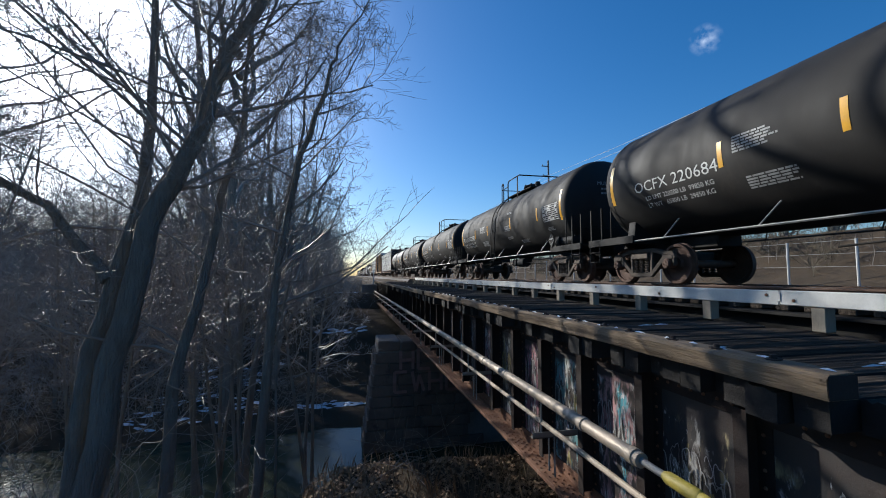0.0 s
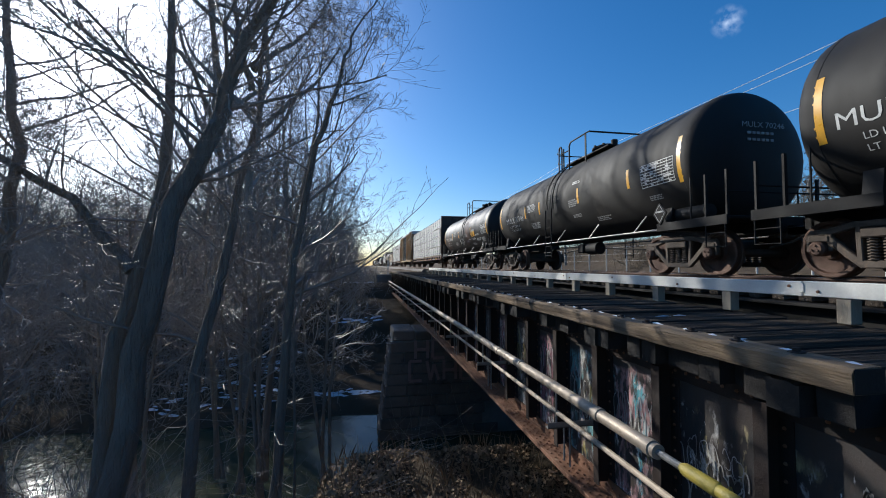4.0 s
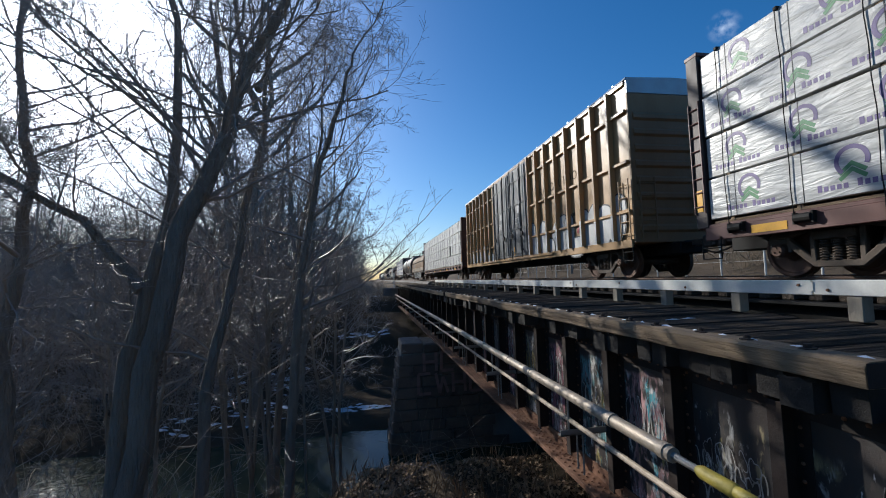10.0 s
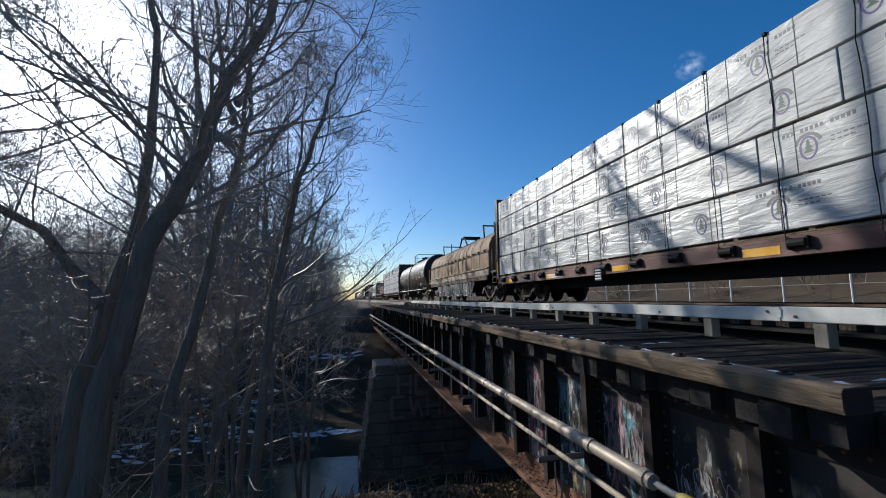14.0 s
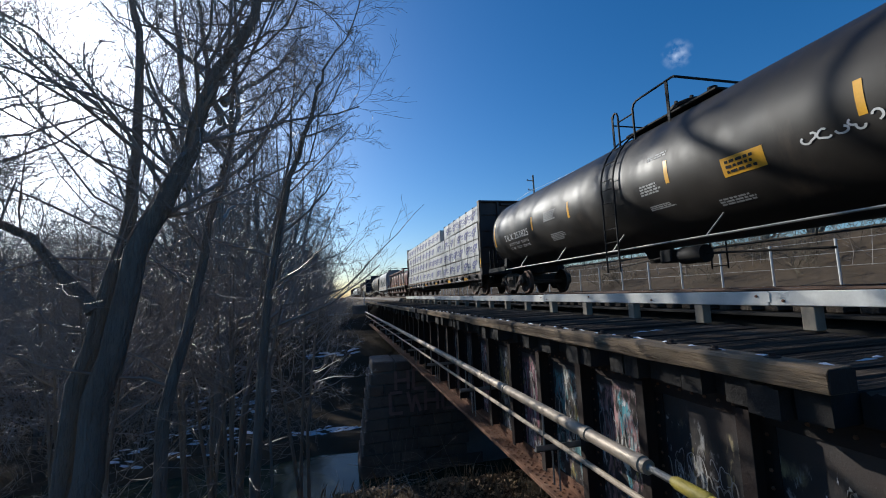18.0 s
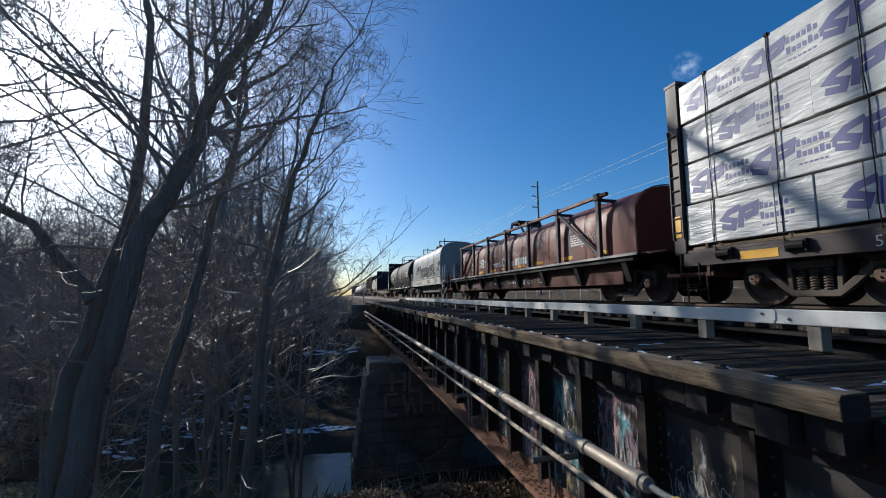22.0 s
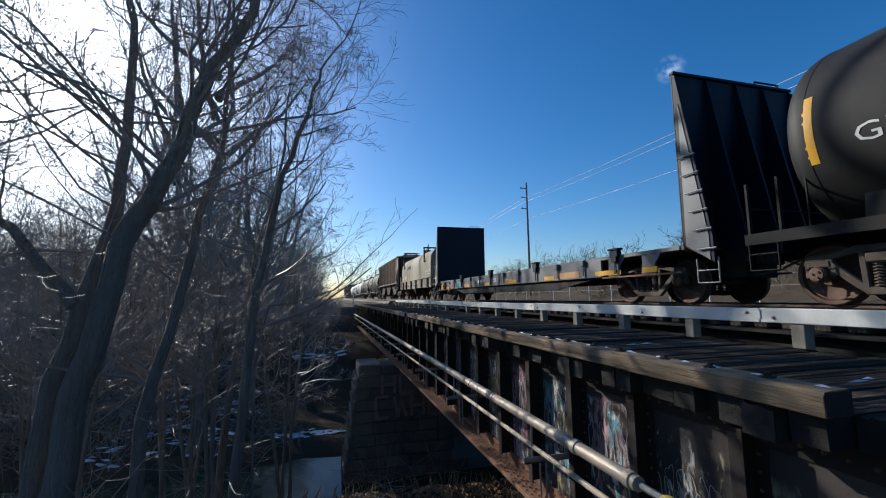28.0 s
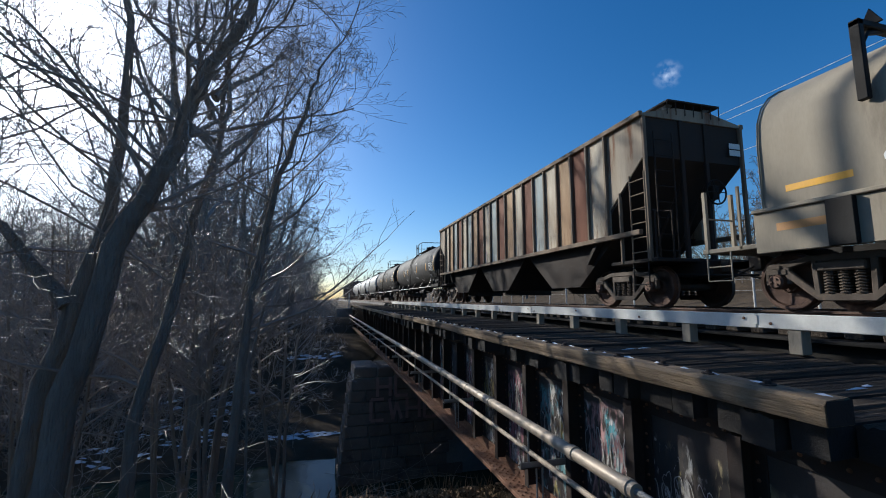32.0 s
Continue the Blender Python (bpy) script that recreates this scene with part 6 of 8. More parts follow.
def wrap_material():
    """White plastic wrap with taut slanting wrinkles."""
    mat = surface("white_wrap", (0.52, 0.515, 0.49), (0.41, 0.405, 0.39), rough=0.42, scale=1.5, amount=0.7, grain=20, bump=0.0)
    N, L = mat.node_tree.nodes, mat.node_tree.links
    tc, mp, n = N.new("ShaderNodeTexCoord"), N.new("ShaderNodeMapping"), N.new("ShaderNodeTexNoise")
    mp.inputs["Rotation"].default_value = (radians(33), 0, 0)
    mp.inputs["Scale"].default_value = (1, 0.6, 2.6)
    n.inputs["Scale"].default_value, n.inputs["Detail"].default_value, n.inputs["Distortion"].default_value = 1.1, 1.5, 0.9
    oi, add = N.new("ShaderNodeObjectInfo"), N.new("ShaderNodeVectorMath")
    add.operation = "MULTIPLY_ADD"
    add.inputs[1].default_value = (40, 40, 40)
    L.new(oi.outputs["Random"], add.inputs[0])
    L.new(tc.outputs["Object"], add.inputs[2])
    L.new(add.outputs[0], mp.inputs[0])
    L.new(mp.outputs[0], n.inputs["Vector"])
    mp2, n2 = N.new("ShaderNodeMapping"), N.new("ShaderNodeTexNoise")
    mp2.inputs["Rotation"].default_value = (radians(-52), 0, 0)
    mp2.inputs["Scale"].default_value = (1, 0.9, 4.6)
    n2.inputs["Scale"].default_value, n2.inputs["Detail"].default_value, n2.inputs["Distortion"].default_value = 1.7, 2.0, 1.6
    L.new(add.outputs[0], mp2.inputs[0])
    L.new(mp2.outputs[0], n2.inputs["Vector"])
    b, b2 = N.new("ShaderNodeBump"), N.new("ShaderNodeBump")
    b.inputs["Strength"].default_value, b.inputs["Distance"].default_value = 0.6, 0.06
    b2.inputs["Strength"].default_value, b2.inputs["Distance"].default_value = 0.42, 0.04
    L.new(n.outputs[0], b.inputs["Height"])
    L.new(n2.outputs[0], b2.inputs["Height"])
    L.new(b.outputs[0], b2.inputs["Normal"])
    L.new(b2.outputs[0], N["Principled BSDF"].inputs["Normal"])
    return mat


M["wrap"] = wrap_material()


def arc(yc, zc, r, a0, a1, n=14):
    return [(yc + r * math.cos(radians(a0 + (a1 - a0) * k / n)), zc + r * math.sin(radians(a0 + (a1 - a0) * k / n))) for k in range(n + 1)]


def print_marks(kind, H):
    """One printed mark of a wrap, centred: its emblem's pieces (mesh, y, z) and its name as plain bars."""
    fn, low = flat_side(-0.002), flat_side(-0.0032)
    words, pieces = S(), []
    if kind == "ring":
        pieces.append((ribbon(S(), fn, arc(0, H * 0.60, H * 0.235, -50, 205, 20), 0.062).mesh("emblem_ring", M["violet_print"], False), 0.0, 0.0))
        chevron = ribbon(S(), low, [(0.17, -0.10), (0.0, 0.03), (-0.17, -0.10)], 0.058).mesh("emblem_chevron", M["green_print"], False)
        pieces += [(chevron, 0.0, H * 0.52), (chevron, 0.0, H * 0.52 - 0.085)]
        for k in range(11):
            if k != 5:
                y, tall = 0.48 - k * 0.088, 0.105 if k in (0, 6) else 0.075
                patch(words, fn, y, y - 0.062, H * 0.15, H * 0.15 + tall)
        mat = "violet_print"
    elif kind == "tree":
        oval = [(0.1 + 0.115 * math.cos(k * math.pi / 10), H * 0.43 + 0.165 * math.sin(k * math.pi / 10)) for k in range(21)]
        pieces.append((ribbon(S(), fn, oval, 0.03).mesh("emblem_ring", M["violet_print"], False), 0.0, 0.0))
        pieces.append((ribbon(S(), fn, arc(0.1, H * 0.43 + 0.03, 0.18, 15, 165, 10), 0.05).mesh("emblem_arch", M["grey_print"], False), 0.0, 0.0))
        fir = S()
        for k in range(3):
            fir.add([low(0.1 + 0.035 + 0.02 * k, H * 0.50 - 0.065 * k), low(0.1 - 0.035 - 0.02 * k, H * 0.50 - 0.065 * k), low(0.1, H * 0.50 + 0.085 - 0.065 * k)], [(0, 1, 2)])
        pieces.append((fir.mesh("emblem_tree", M["moss_print"], False), 0.0, 0.0))
        for k in range(15):
            y = 0.46 - k * 0.068
            if k not in (3, 9):
                patch(words, fn, y, y - 0.045, H * 0.74, H * 0.74 + 0.06)
        for k in range(6):
            patch(words, fn, -0.20 - k * 0.08, -0.26 - k * 0.08, H * 0.50, H * 0.50 + 0.02)
            if k < 4:
                patch(words, fn, -0.20 - k * 0.08, -0.26 - k * 0.08, H * 0.42, H * 0.42 + 0.02)
        mat = "grey_print"
    else:
        z, h = H * 0.22, H * 0.52
        zig = [(0.50, 0.20), (0.28, 0.08), (0.24, 0.34), (0.46, 0.50), (0.36, 0.72), (0.12, 0.88)]
        flag = [(0.14, 0.04), (0.10, 0.74), (-0.16, 0.86), (-0.14, 0.56), (0.06, 0.42)]
        for form in (zig, flag):
            pieces.append((ribbon(S(), fn, [(y, z + v * h) for y, v in form], 0.105).mesh("emblem_band", M["navy_print"], False), 0.0, 0.0))
        for row, n in ((z + h * 0.62, 6), (z + h * 0.22, 7)):
            for k in range(n):
                y, tall = -0.22 - k * 0.079, 0.115 if k in (0, 4) else 0.08
                patch(words, fn, y, y - 0.058, row, row + tall)
        for k in range(6):
            patch(words, fn, -0.24 - k * 0.07, -0.29 - k * 0.07, z - 0.02, z + 0.005)
        mat = "navy_print"
    return pieces, words.mesh("printed_name", M[mat], False)


def lumber_car(y0, L, kind, lengths, label, missing=(), mark="", mat="red_car"):
    c = thing("lumber_car", label, "lumber car", "cars of the freight train")
    BODY = M[mat]
    part("deck", S().box(-1.42, 1.42, 0, L, 0.98, 1.06, 0.01), BODY, c)
    for x in (-1.43, 1.38):
        part("side_sill", S().box(x, x + 0.05, 0.2, L - 0.2, 0.74, 1.0, 0.01), BODY, c)
    part("centre_sill", S().box(-0.35, 0.35, -0.3, L + 0.3, 0.55, 0.98, 0.02).prism([(2.5, 0.74), (L - 2.5, 0.74), (L - 5, 0.45), (5, 0.45)], -0.9, -0.84, "x"), M["underframe"], c)
    part("centre_beam", S().box(-0.06, 0.06, 0.3, L - 0.3, 1.06, 4.2).box(-0.3, 0.3, 0.0, L, 4.36, 4.5, 0.02), BODY, c)
    for y, s in ((0.0, 1), (L, -1)):
        b = S()
        lo, hi = sorted((y, y + 0.30 * s))
        b.box(-1.42, 1.42, lo + 0.1, hi - 0.1, 1.06, 4.56, 0.01)
        # darker than the body: the shade of the end face is in the colour
        bk = part("bulkhead", b, M["dark_red_and_shade"], c, "brown ribbed steel end bulkhead")
        for x in (-1.44, -0.5, 0.4, 1.34):
            part("bulkhead_post", S().box(x, x + 0.10, lo, hi, 1.0, 4.58, 0.012), M["dark_red_and_shade"], bk)
        for z in (1.5, 2.3, 3.1, 3.9):
            part("bulkhead_rib", S().box(-1.418, 1.418, lo + 0.04, hi - 0.04, z, z + 0.09, 0.01), M["dark_red_and_shade"], bk)
        part("bulkhead_cap", S().box(-1.45, 1.45, lo - 0.02, hi + 0.02, 4.54, 4.62, 0.01), BODY, bk)
        part("reflective_strip", patch(S(), flat_side(-1.447), lo + 0.09, hi - 0.05, 1.34, 1.78), M["yellow"], bk)
        ladder(c, -1.46, y + 0.15 * s, 1.3, 3.6, 0.26, 8, mat)
        stirrup(c, -1.44, y + 0.35 * s, 0.8, 0.45, 0.42)
        add_truck(c, y + 2.3 * s)
    k = 0
    y = 0.9
    winch = S().lathe([(0.03, -0.14), (0.075, -0.13), (0.075, 0.13), (0.03, 0.14)], 10, "y", Matrix.Translation((-1.47, 0, 0.93)))
    winch = winch.box(-1.5, -1.42, -0.16, -0.13, 0.84, 1.02).box(-1.5, -1.42, 0.13, 0.16, 0.84, 1.02).mesh("winch", M["underframe"])
    while y < L - 0.6:
        part("winch", winch, None, c, at=pose(0, y, 0))
        if k % 3 == 1:
            part("reflective_strip", patch(S(), flat_side(-1.436), y + 0.3, y + 0.95, 0.79, 0.93), M["yellow"], c)
        k += 1
        y += 1.22
    st = S()
    lettering(st, mark, flat_side(-1.433), L - 3.3, 0.80, 0.16)
    bars(st, flat_side(-1.437), L - 5.0, 0.92, 1.3, 2, 0.05, random.Random(3))
    bars(st, flat_side(-1.437), 5.0, 0.92, 1.3, 2, 0.05, random.Random(4))
    tagged(part("stencilling", st, M["stencil"], c), kind="stuff")
    cb = patch(S(), flat_side(-1.50), L * 0.64, L * 0.64 + 0.34, 0.58, 0.92)
    part("data_plate", cb, M["dark_print"], c)
    cw = S()
    for r_ in range(4):
        patch(cw, flat_side(-1.505), L * 0.64 + 0.03, L * 0.64 + 0.30, 0.62 + r_ * 0.075, 0.66 + r_ * 0.075)
    part("data_plate_print", cw, M["stencil"], c)
    brake_gear(c, L * 0.45)
    add_couplers(c, 0.0, L)
    # bundles: four high, one stack each side of the beam
    H = 0.832
    made = {}
    marks, name = print_marks(kind, H)
    strap = S().box(-0.004, 0.0, -0.006, 0.006, 0.02, H - 0.034).box(-0.004, 1.18, -0.006, 0.006, H - 0.031, H - 0.025).mesh("strap", M["strap"], False)
    bearer = S().box(-1.37, -0.3, -0.045, 0.045, -0.034, 0.011).mesh("dunnage", M["timber"], False)
    for row in range(4):
        y = 0.33
        ends = lengths[row % len(lengths)]
        scale = (L - 0.66) / sum(ends)
        for i, ln in enumerate(ends):
            ln = ln * scale
            if (row, i) not in missing:
                key = round(ln, 3)
                if key not in made:
                    made[key] = S().box(-0.0, 1.18, 0.003, key - 0.003, 0.012, H - 0.03, 0.010).mesh("timber_pack", M["wrap"])
                wob = ((row * 7 + i * 3) % 5 - 2) * 0.008
                bd = part("timber_pack", made[key], None, c, at=pose(-1.40 + wob, y, 1.145 + row * H))
                m = max(round(key / 1.22), 1)
                for k in range(m):
                    part("strap", strap, None, bd, at=pose(0, (k + 0.5) * key / m, 0))
                n = max(int(key / 1.22), 1)
                for k in range(n):
                    yc = key - (k + 0.55) * key / n
                    for me, dy, dz in marks:
                        part(me.name.split(".")[0], me, None, bd, at=pose(0, yc + dy, dz))
                    if yc > 0.8 or kind == "ring" and 0.5 < yc:
                        tagged(part("printed_name", name, None, bd, at=pose(0, yc, 0)), kind="stuff")
                part("timber_pack", made[key], None, c, at=pose(0.16 - wob, y, 1.145 + row * H))
            y += ln
        for k in range(int(L / 1.25)):
            part("dunnage", bearer, None, c, at=pose(0, 0.545 + k * 1.25, 1.145 + row * H))
    for x in (-1.37, -0.6):
        part("floor_bearer", S().box(x, x + 0.09, 0.4, L - 0.4, 1.06, 1.11), M["timber"], c)
    # slack tie-down cables from the winches over the top
    rc = random.Random(int(y0))
    y = 0.9 + 1.22 / 6
    while y < L - 0.6:
        if not any(row == 3 for row, _ in missing) or not L * 0.36 < y < L * 0.5:
            pts = [(-1.425 - 0.006 * rc.random(), y + rc.gauss(0, 0.012), 0.95 + 3.5 * q / 8) for q in range(9)]
            cb = part("tie_down_cable", S().tube(pts + [(-1.36, y, 4.485), (-0.1, y, 4.50)], 0.008, 5), M["underframe"], c)
            part("corner_protector", S().box(-1.435, -1.33, y - 0.035, y + 0.035, 4.41, 4.475, 0.01), M["underframe"], cb)
        y += 1.22
    CARS.append((c, y0))
    return c


def build_lumber_cars():
    lumber_car(70.4, 22.6, "ring", ((3.7, 4.9, 4.9, 3.7, 4.9), (4.9, 3.7, 4.9, 4.9, 3.7), (4.9, 4.9, 3.7, 4.9, 3.7)), "centre-beam lumber car with white wrapped bundles and violet ring emblems", mark="61544")
    lumber_car(115.5, 22.5, "tree", ((2.5, 4.9, 3.1, 4.9, 4.9, 2.4), (4.3, 0.75, 4.9, 4.9, 4.9, 2.8), (4.9, 3.7, 4.9, 4.9, 4.1), (2.4, 4.9, 4.9, 4.9, 5.4)),
               "centre-beam lumber car with white bundles and one missing bundle", missing=((1, 1),), mark="86683")
    lumber_car(173.8, 22.8, "letters", ((3.2, 4.9, 2.5, 4.9, 4.9, 2.4), (2.5, 4.9, 4.9, 4.9, 4.9), (4.2, 3.2, 2.4, 4.9, 4.9, 2.4), (4.9, 2.1, 1.0, 4.2, 4.9, 4.9)),
               "centre-beam lumber car with bundles printed in blue, gap on top", missing=((3, 2),), mark="563650", mat="dark_red_and_shade")


build_lumber_cars()


# ---- boxcar ----
M["box_end"] = surface("boxcar_end_paint", (0.27, 0.16, 0.07), (0.17, 0.10, 0.05), rough=0.6, scale=1.0, streak=0.4, grain=30, bump=0.1)
M["dark_door"] = surface("dark_door_paint", (0.055, 0.06, 0.065), (0.09, 0.09, 0.09), rough=0.5, scale=1.0, streak=0.4, stain=(0.16, 0.14, 0.12), stain_at=0.62, grain=30, bump=0.1)
M["galv"] = surface("galvanised_roof", (0.38, 0.40, 0.43), (0.28, 0.29, 0.31), rough=0.4, metal=0.5, scale=2, bump=0.05)
M["grey_spray"] = surface("grey_spray_paint", (0.52, 0.53, 0.52), (0.38, 0.39, 0.39), rough=0.6, scale=3, bump=0.0)
M["red_spray"] = surface("red_spray_paint", (0.4, 0.05, 0.05), (0.3, 0.06, 0.07), rough=0.6, scale=5, bump=0.0)
M["blue_spray"] = surface("blue_spray_paint", (0.07, 0.1, 0.3), (0.1, 0.12, 0.3), rough=0.6, scale=5, bump=0.0)


M["silver_spray"] = surface("silver_spray_paint", (0.50, 0.50, 0.485), (0.36, 0.36, 0.345), rough=0.5, scale=2, streak=0.4, stain=(0.30, 0.25, 0.19), stain_at=0.66, grain=30, bump=0.05)


def boxcar(y0, L):
    c = thing("boxcar", "tan-brown hi-cube boxcar with graffiti and dark plug doors", "boxcar", "cars of the freight train")
    Z0, Z1, W = 0.92, 5.19, 1.40
    part("body", S().box(-W, W, 0.08, L - 0.08, Z0, Z1, 0.01), M["brown_car"], c)
    rf = S().prism([(-W - 0.06, Z1 + 0.012), (W + 0.06, Z1 + 0.012), (W + 0.02, Z1 + 0.08), (0, Z1 + 0.14), (-W - 0.02, Z1 + 0.08)], 0.02, L - 0.02, "y")
    for k in range(14):
        rf.box(-W, W, 0.6 + k * 1.35, 0.68 + k * 1.35, Z1 + 0.05, Z1 + 0.125)
    part("roof", rf, M["galv"], c, "dull galvanised roof")
    for y, s in ((0.0, 1), (L, -1)):
        e = S()
        lo, hi = sorted((y, y + 0.075 * s))
        e.box(-W - 0.02, W + 0.02, lo, hi, Z0, Z1 - 0.35, 0.01)
        pn = part("end_panel", e, M["box_end"], c, "dark ribbed steel end")
        for k in range(8):
            z = Z0 + 0.25 + k * 0.42
            part("corrugation", S().prism([(y, z), (y - 0.05 * s, z + 0.06), (y - 0.05 * s, z + 0.16), (y, z + 0.22)], -W + 0.1, W - 0.1, "x"), M["box_end"], pn)
        part("end_header", S().box(-W - 0.02, W + 0.02, lo, hi, Z1 - 0.34, Z1 + 0.08, 0.01), M["galv"], c)
        ladder(c, -W - 0.07, y + 0.33 * s, 1.0, 2.6, 0.42, 5, "brown_car")
        ladder(c, -W + 0.35, y - 0.07 * s, 1.0, 2.6, 0.42, 5, "box_end", along="x")
        stirrup(c, -W - 0.03, y + 0.33 * s, 0.92, 0.42, 0.45)
        add_truck(c, y + 2.1 * s)
    da, db = 7.14, 12.12
    ys = [0.80 + 0.87 * k for k in range(8)] + [L - 0.72 - 0.88 * k for k in range(8)]
    for x, s in ((-W, -1), (W, 1)):
        for y in ys:
            if y < da - 0.1 or y > db + 0.1:
                lo, hi = sorted((x, x + 0.16 * s))
                part("side_post", S().box(lo, hi, y - 0.05, y + 0.05, Z0 + 0.1, Z1 - 0.05, 0.012), M["brown_car"], c)
        for z in (1.75, 3.05, 4.40):
            for a, b in ((0.1, da - 0.15), (db + 0.15, L - 0.1)):
                lo, hi = sorted((x, x + 0.09 * s))
                part("side_rib", S().box(lo, hi, a, b, z - 0.04, z + 0.04, 0.01), M["brown_car"], c)
        lo, hi = sorted((x + 0.002 * s, x + 0.06 * s))
        part("side_sill", S().box(lo, hi, 0.1, L - 0.1, Z0 - 0.12, Z0 + 0.1, 0.01), M["brown_car"], c)
        part("top_chord", S().box(lo, hi, 0.1, L - 0.1, Z1 - 0.1, Z1 + 0.01, 0.01), M["brown_car"], c)
        lo, hi = sorted((x, x + 0.12 * s))
        part("door_track", S().box(lo, hi, da - 2.4, db + 2.4, Z0 - 0.02, Z0 + 0.06, 0.01), M["brown_car"], c)
        if s > 0:
            continue
        for a, b in ((da, (da + db) / 2 - 0.02), ((da + db) / 2 + 0.02, db)):
            d = S().box(x - 0.085, x - 0.002, a, b, Z0 + 0.12, Z1 - 0.12, 0.015)
            door = part("plug_door", d, M["dark_door"], c, "dark grey plug door")
            r = S()
            for k in range(4):
                yy = a + 0.15 + k * (b - a - 0.3) / 3
                r.box(x - 0.125, x - 0.086, yy - 0.035, yy + 0.035, Z0 + 0.2, Z1 - 0.2, 0.008)
            for k in range(4):
                zz = Z0 + 0.3 + k * 1.1
                r.box(x - 0.112, x - 0.086, a + 0.05, b - 0.05, zz - 0.04, zz + 0.04, 0.008)
            part("door_frame", r, M["dark_door"], door)
            rods = S()
            for k in range(2):
                yy = a + 0.55 + k * (b - a - 1.1)
                rods.tube([(x - 0.16, yy, Z0 + 0.05), (x - 0.16, yy, Z1 - 0.1)], 0.022, 8)
                rods.box(x - 0.19, x - 0.13, yy - 0.1, yy + 0.1, 1.9, 2.1, 0.01).box(x - 0.19, x - 0.13, yy - 0.08, yy + 0.08, 1.25, 1.33, 0.01)
            part("lock_rod", rods, M["underframe"], door)
            pl = patch(S(), flat_side(x - 0.09), a + 0.9, a + 1.25, 3.0, 3.3)
            bars(pl, flat_side(x - 0.09), a + 1.5, 2.8, 0.7, 4, 0.05, random.Random(int(a * 9)))
            tagged(part("door_print", pl, M["dim_stencil"], door), kind="stuff")
    for (a, b, z0, z1, sd, n) in ((L - 0.9, L - 6.5, 0.95, 1.9, 3, 7), (7.0, 0.5, 0.84, 2.18, 9, 5)):
        f1 = S()
        sprayed_word(c, flat_side(-W - 0.014), a - 0.1, b + 0.1, z0 + 0.04, z1 - 0.04, sd + 3, n + 1, 0.58, 0.045, "black_spray", "silver_spray", "silver graffiti letter outlined in black")
        for y in ys:
            if b < y < a:
                patch(f1, flat_side(-W - 0.164), y - 0.05, y + 0.05, z0 + 0.16, z1 - 0.35 - 0.2 * math.sin(y * 5) ** 2)
        part("graffiti", f1, M["silver_spray"], c, "silver spray on the ribs")
    rp = S()
    scrawl(rp, None, flat_side(-W - 0.016), 3.0, 0.8, 1.0, 1.9, 31, 3, 0.12)
    part("graffiti", rp, M["red_spray"], c, "red graffiti strokes")
    tx = S()
    fs = flat_side(-W - 0.006)
    for t, y, z, h in (("T B O X", L - 0.9, 2.38, 0.28), ("6 4  3 3  4 7", L - 0.9, 1.98, 0.28)):
        lettering(tx, t, fs, y, z, h, 2.4)
    lettering(tx, "RAILCAR  POOL", fs, 5.95, 3.28, 0.33, 3.3)
    bars(tx, fs, 4.6, 2.2, 1.6, 1, 0.12, random.Random(6))
    part("lettering", tx, M["worn_print"], c)
    lg = ribbon(S(), fs, [(L - 1.9, 3.0), (L - 1.9, 3.75), (L - 2.5, 3.75), (L - 2.5, 3.3), (L - 1.9, 3.3)], 0.12)
    part("emblem", lg, M["red_spray"], c)
    lg = ribbon(S(), fs, [(L - 2.7, 3.1), (L - 3.2, 3.5), (L - 3.5, 3.2)], 0.12)
    part("emblem", lg, M["blue_spray"], c)
    for y in (1.2, 5.0, 8.9, L - 0.75, L - 3.0, L - 5.4):
        part("reflective_strip", patch(S(), flat_side(-W - 0.09 if da < y < db else -W - 0.022), y - 0.05, y + 0.05, 1.05, 1.5), M["yellow"], c)
    hand_wheel(c, 0.5, -0.12, 2.0)
    part("underframe", S().box(-0.4, 0.4, -0.3, L + 0.3, 0.6, 0.9, 0.02).box(-1.2, 1.2, 4, 4.3, 0.65, 0.85).box(-1.2, 1.2, L - 4.3, L - 4, 0.65, 0.85), M["underframe"], c)
    brake_gear(c, L * 0.5)
    add_couplers(c, 0.0, L)
    CARS.append((c, y0))


boxcar(95.05, 18.85)


# ---- coil cars ----
def hood_profile(W, z0, zs, zt, n=9, power=1.0):
    """Half-round hood outline (x, z): straight sides to zs, a rounded crown to zt."""
    pts = [(-W, z0), (-W, zs)]
    for k in range(1, n):
        a = math.pi * k / n
        pts.append((-W * math.copysign(abs(math.cos(a)) ** power, math.cos(a)), zs + (zt - zs) * math.sin(a) ** power))
    return pts + [(W, zs), (W, z0)]


def hood_side(W, z0, zs, zt, n=9, power=1.0, off=0.006):
    pts = hood_profile(W, z0, zs, zt, n, power)
    half = [p for p in pts if p[0] <= 0.01]

    def fn(y, z):
        for (xa, za), (xb, zb) in zip(half, half[1:]):
            if za <= z <= zb and zb > za:
                u = (z - za) / (zb - za)
                return (xa + (xb - xa) * u - off, y, z + off * 0.3)
        return (-W - off, y, z)
    return fn


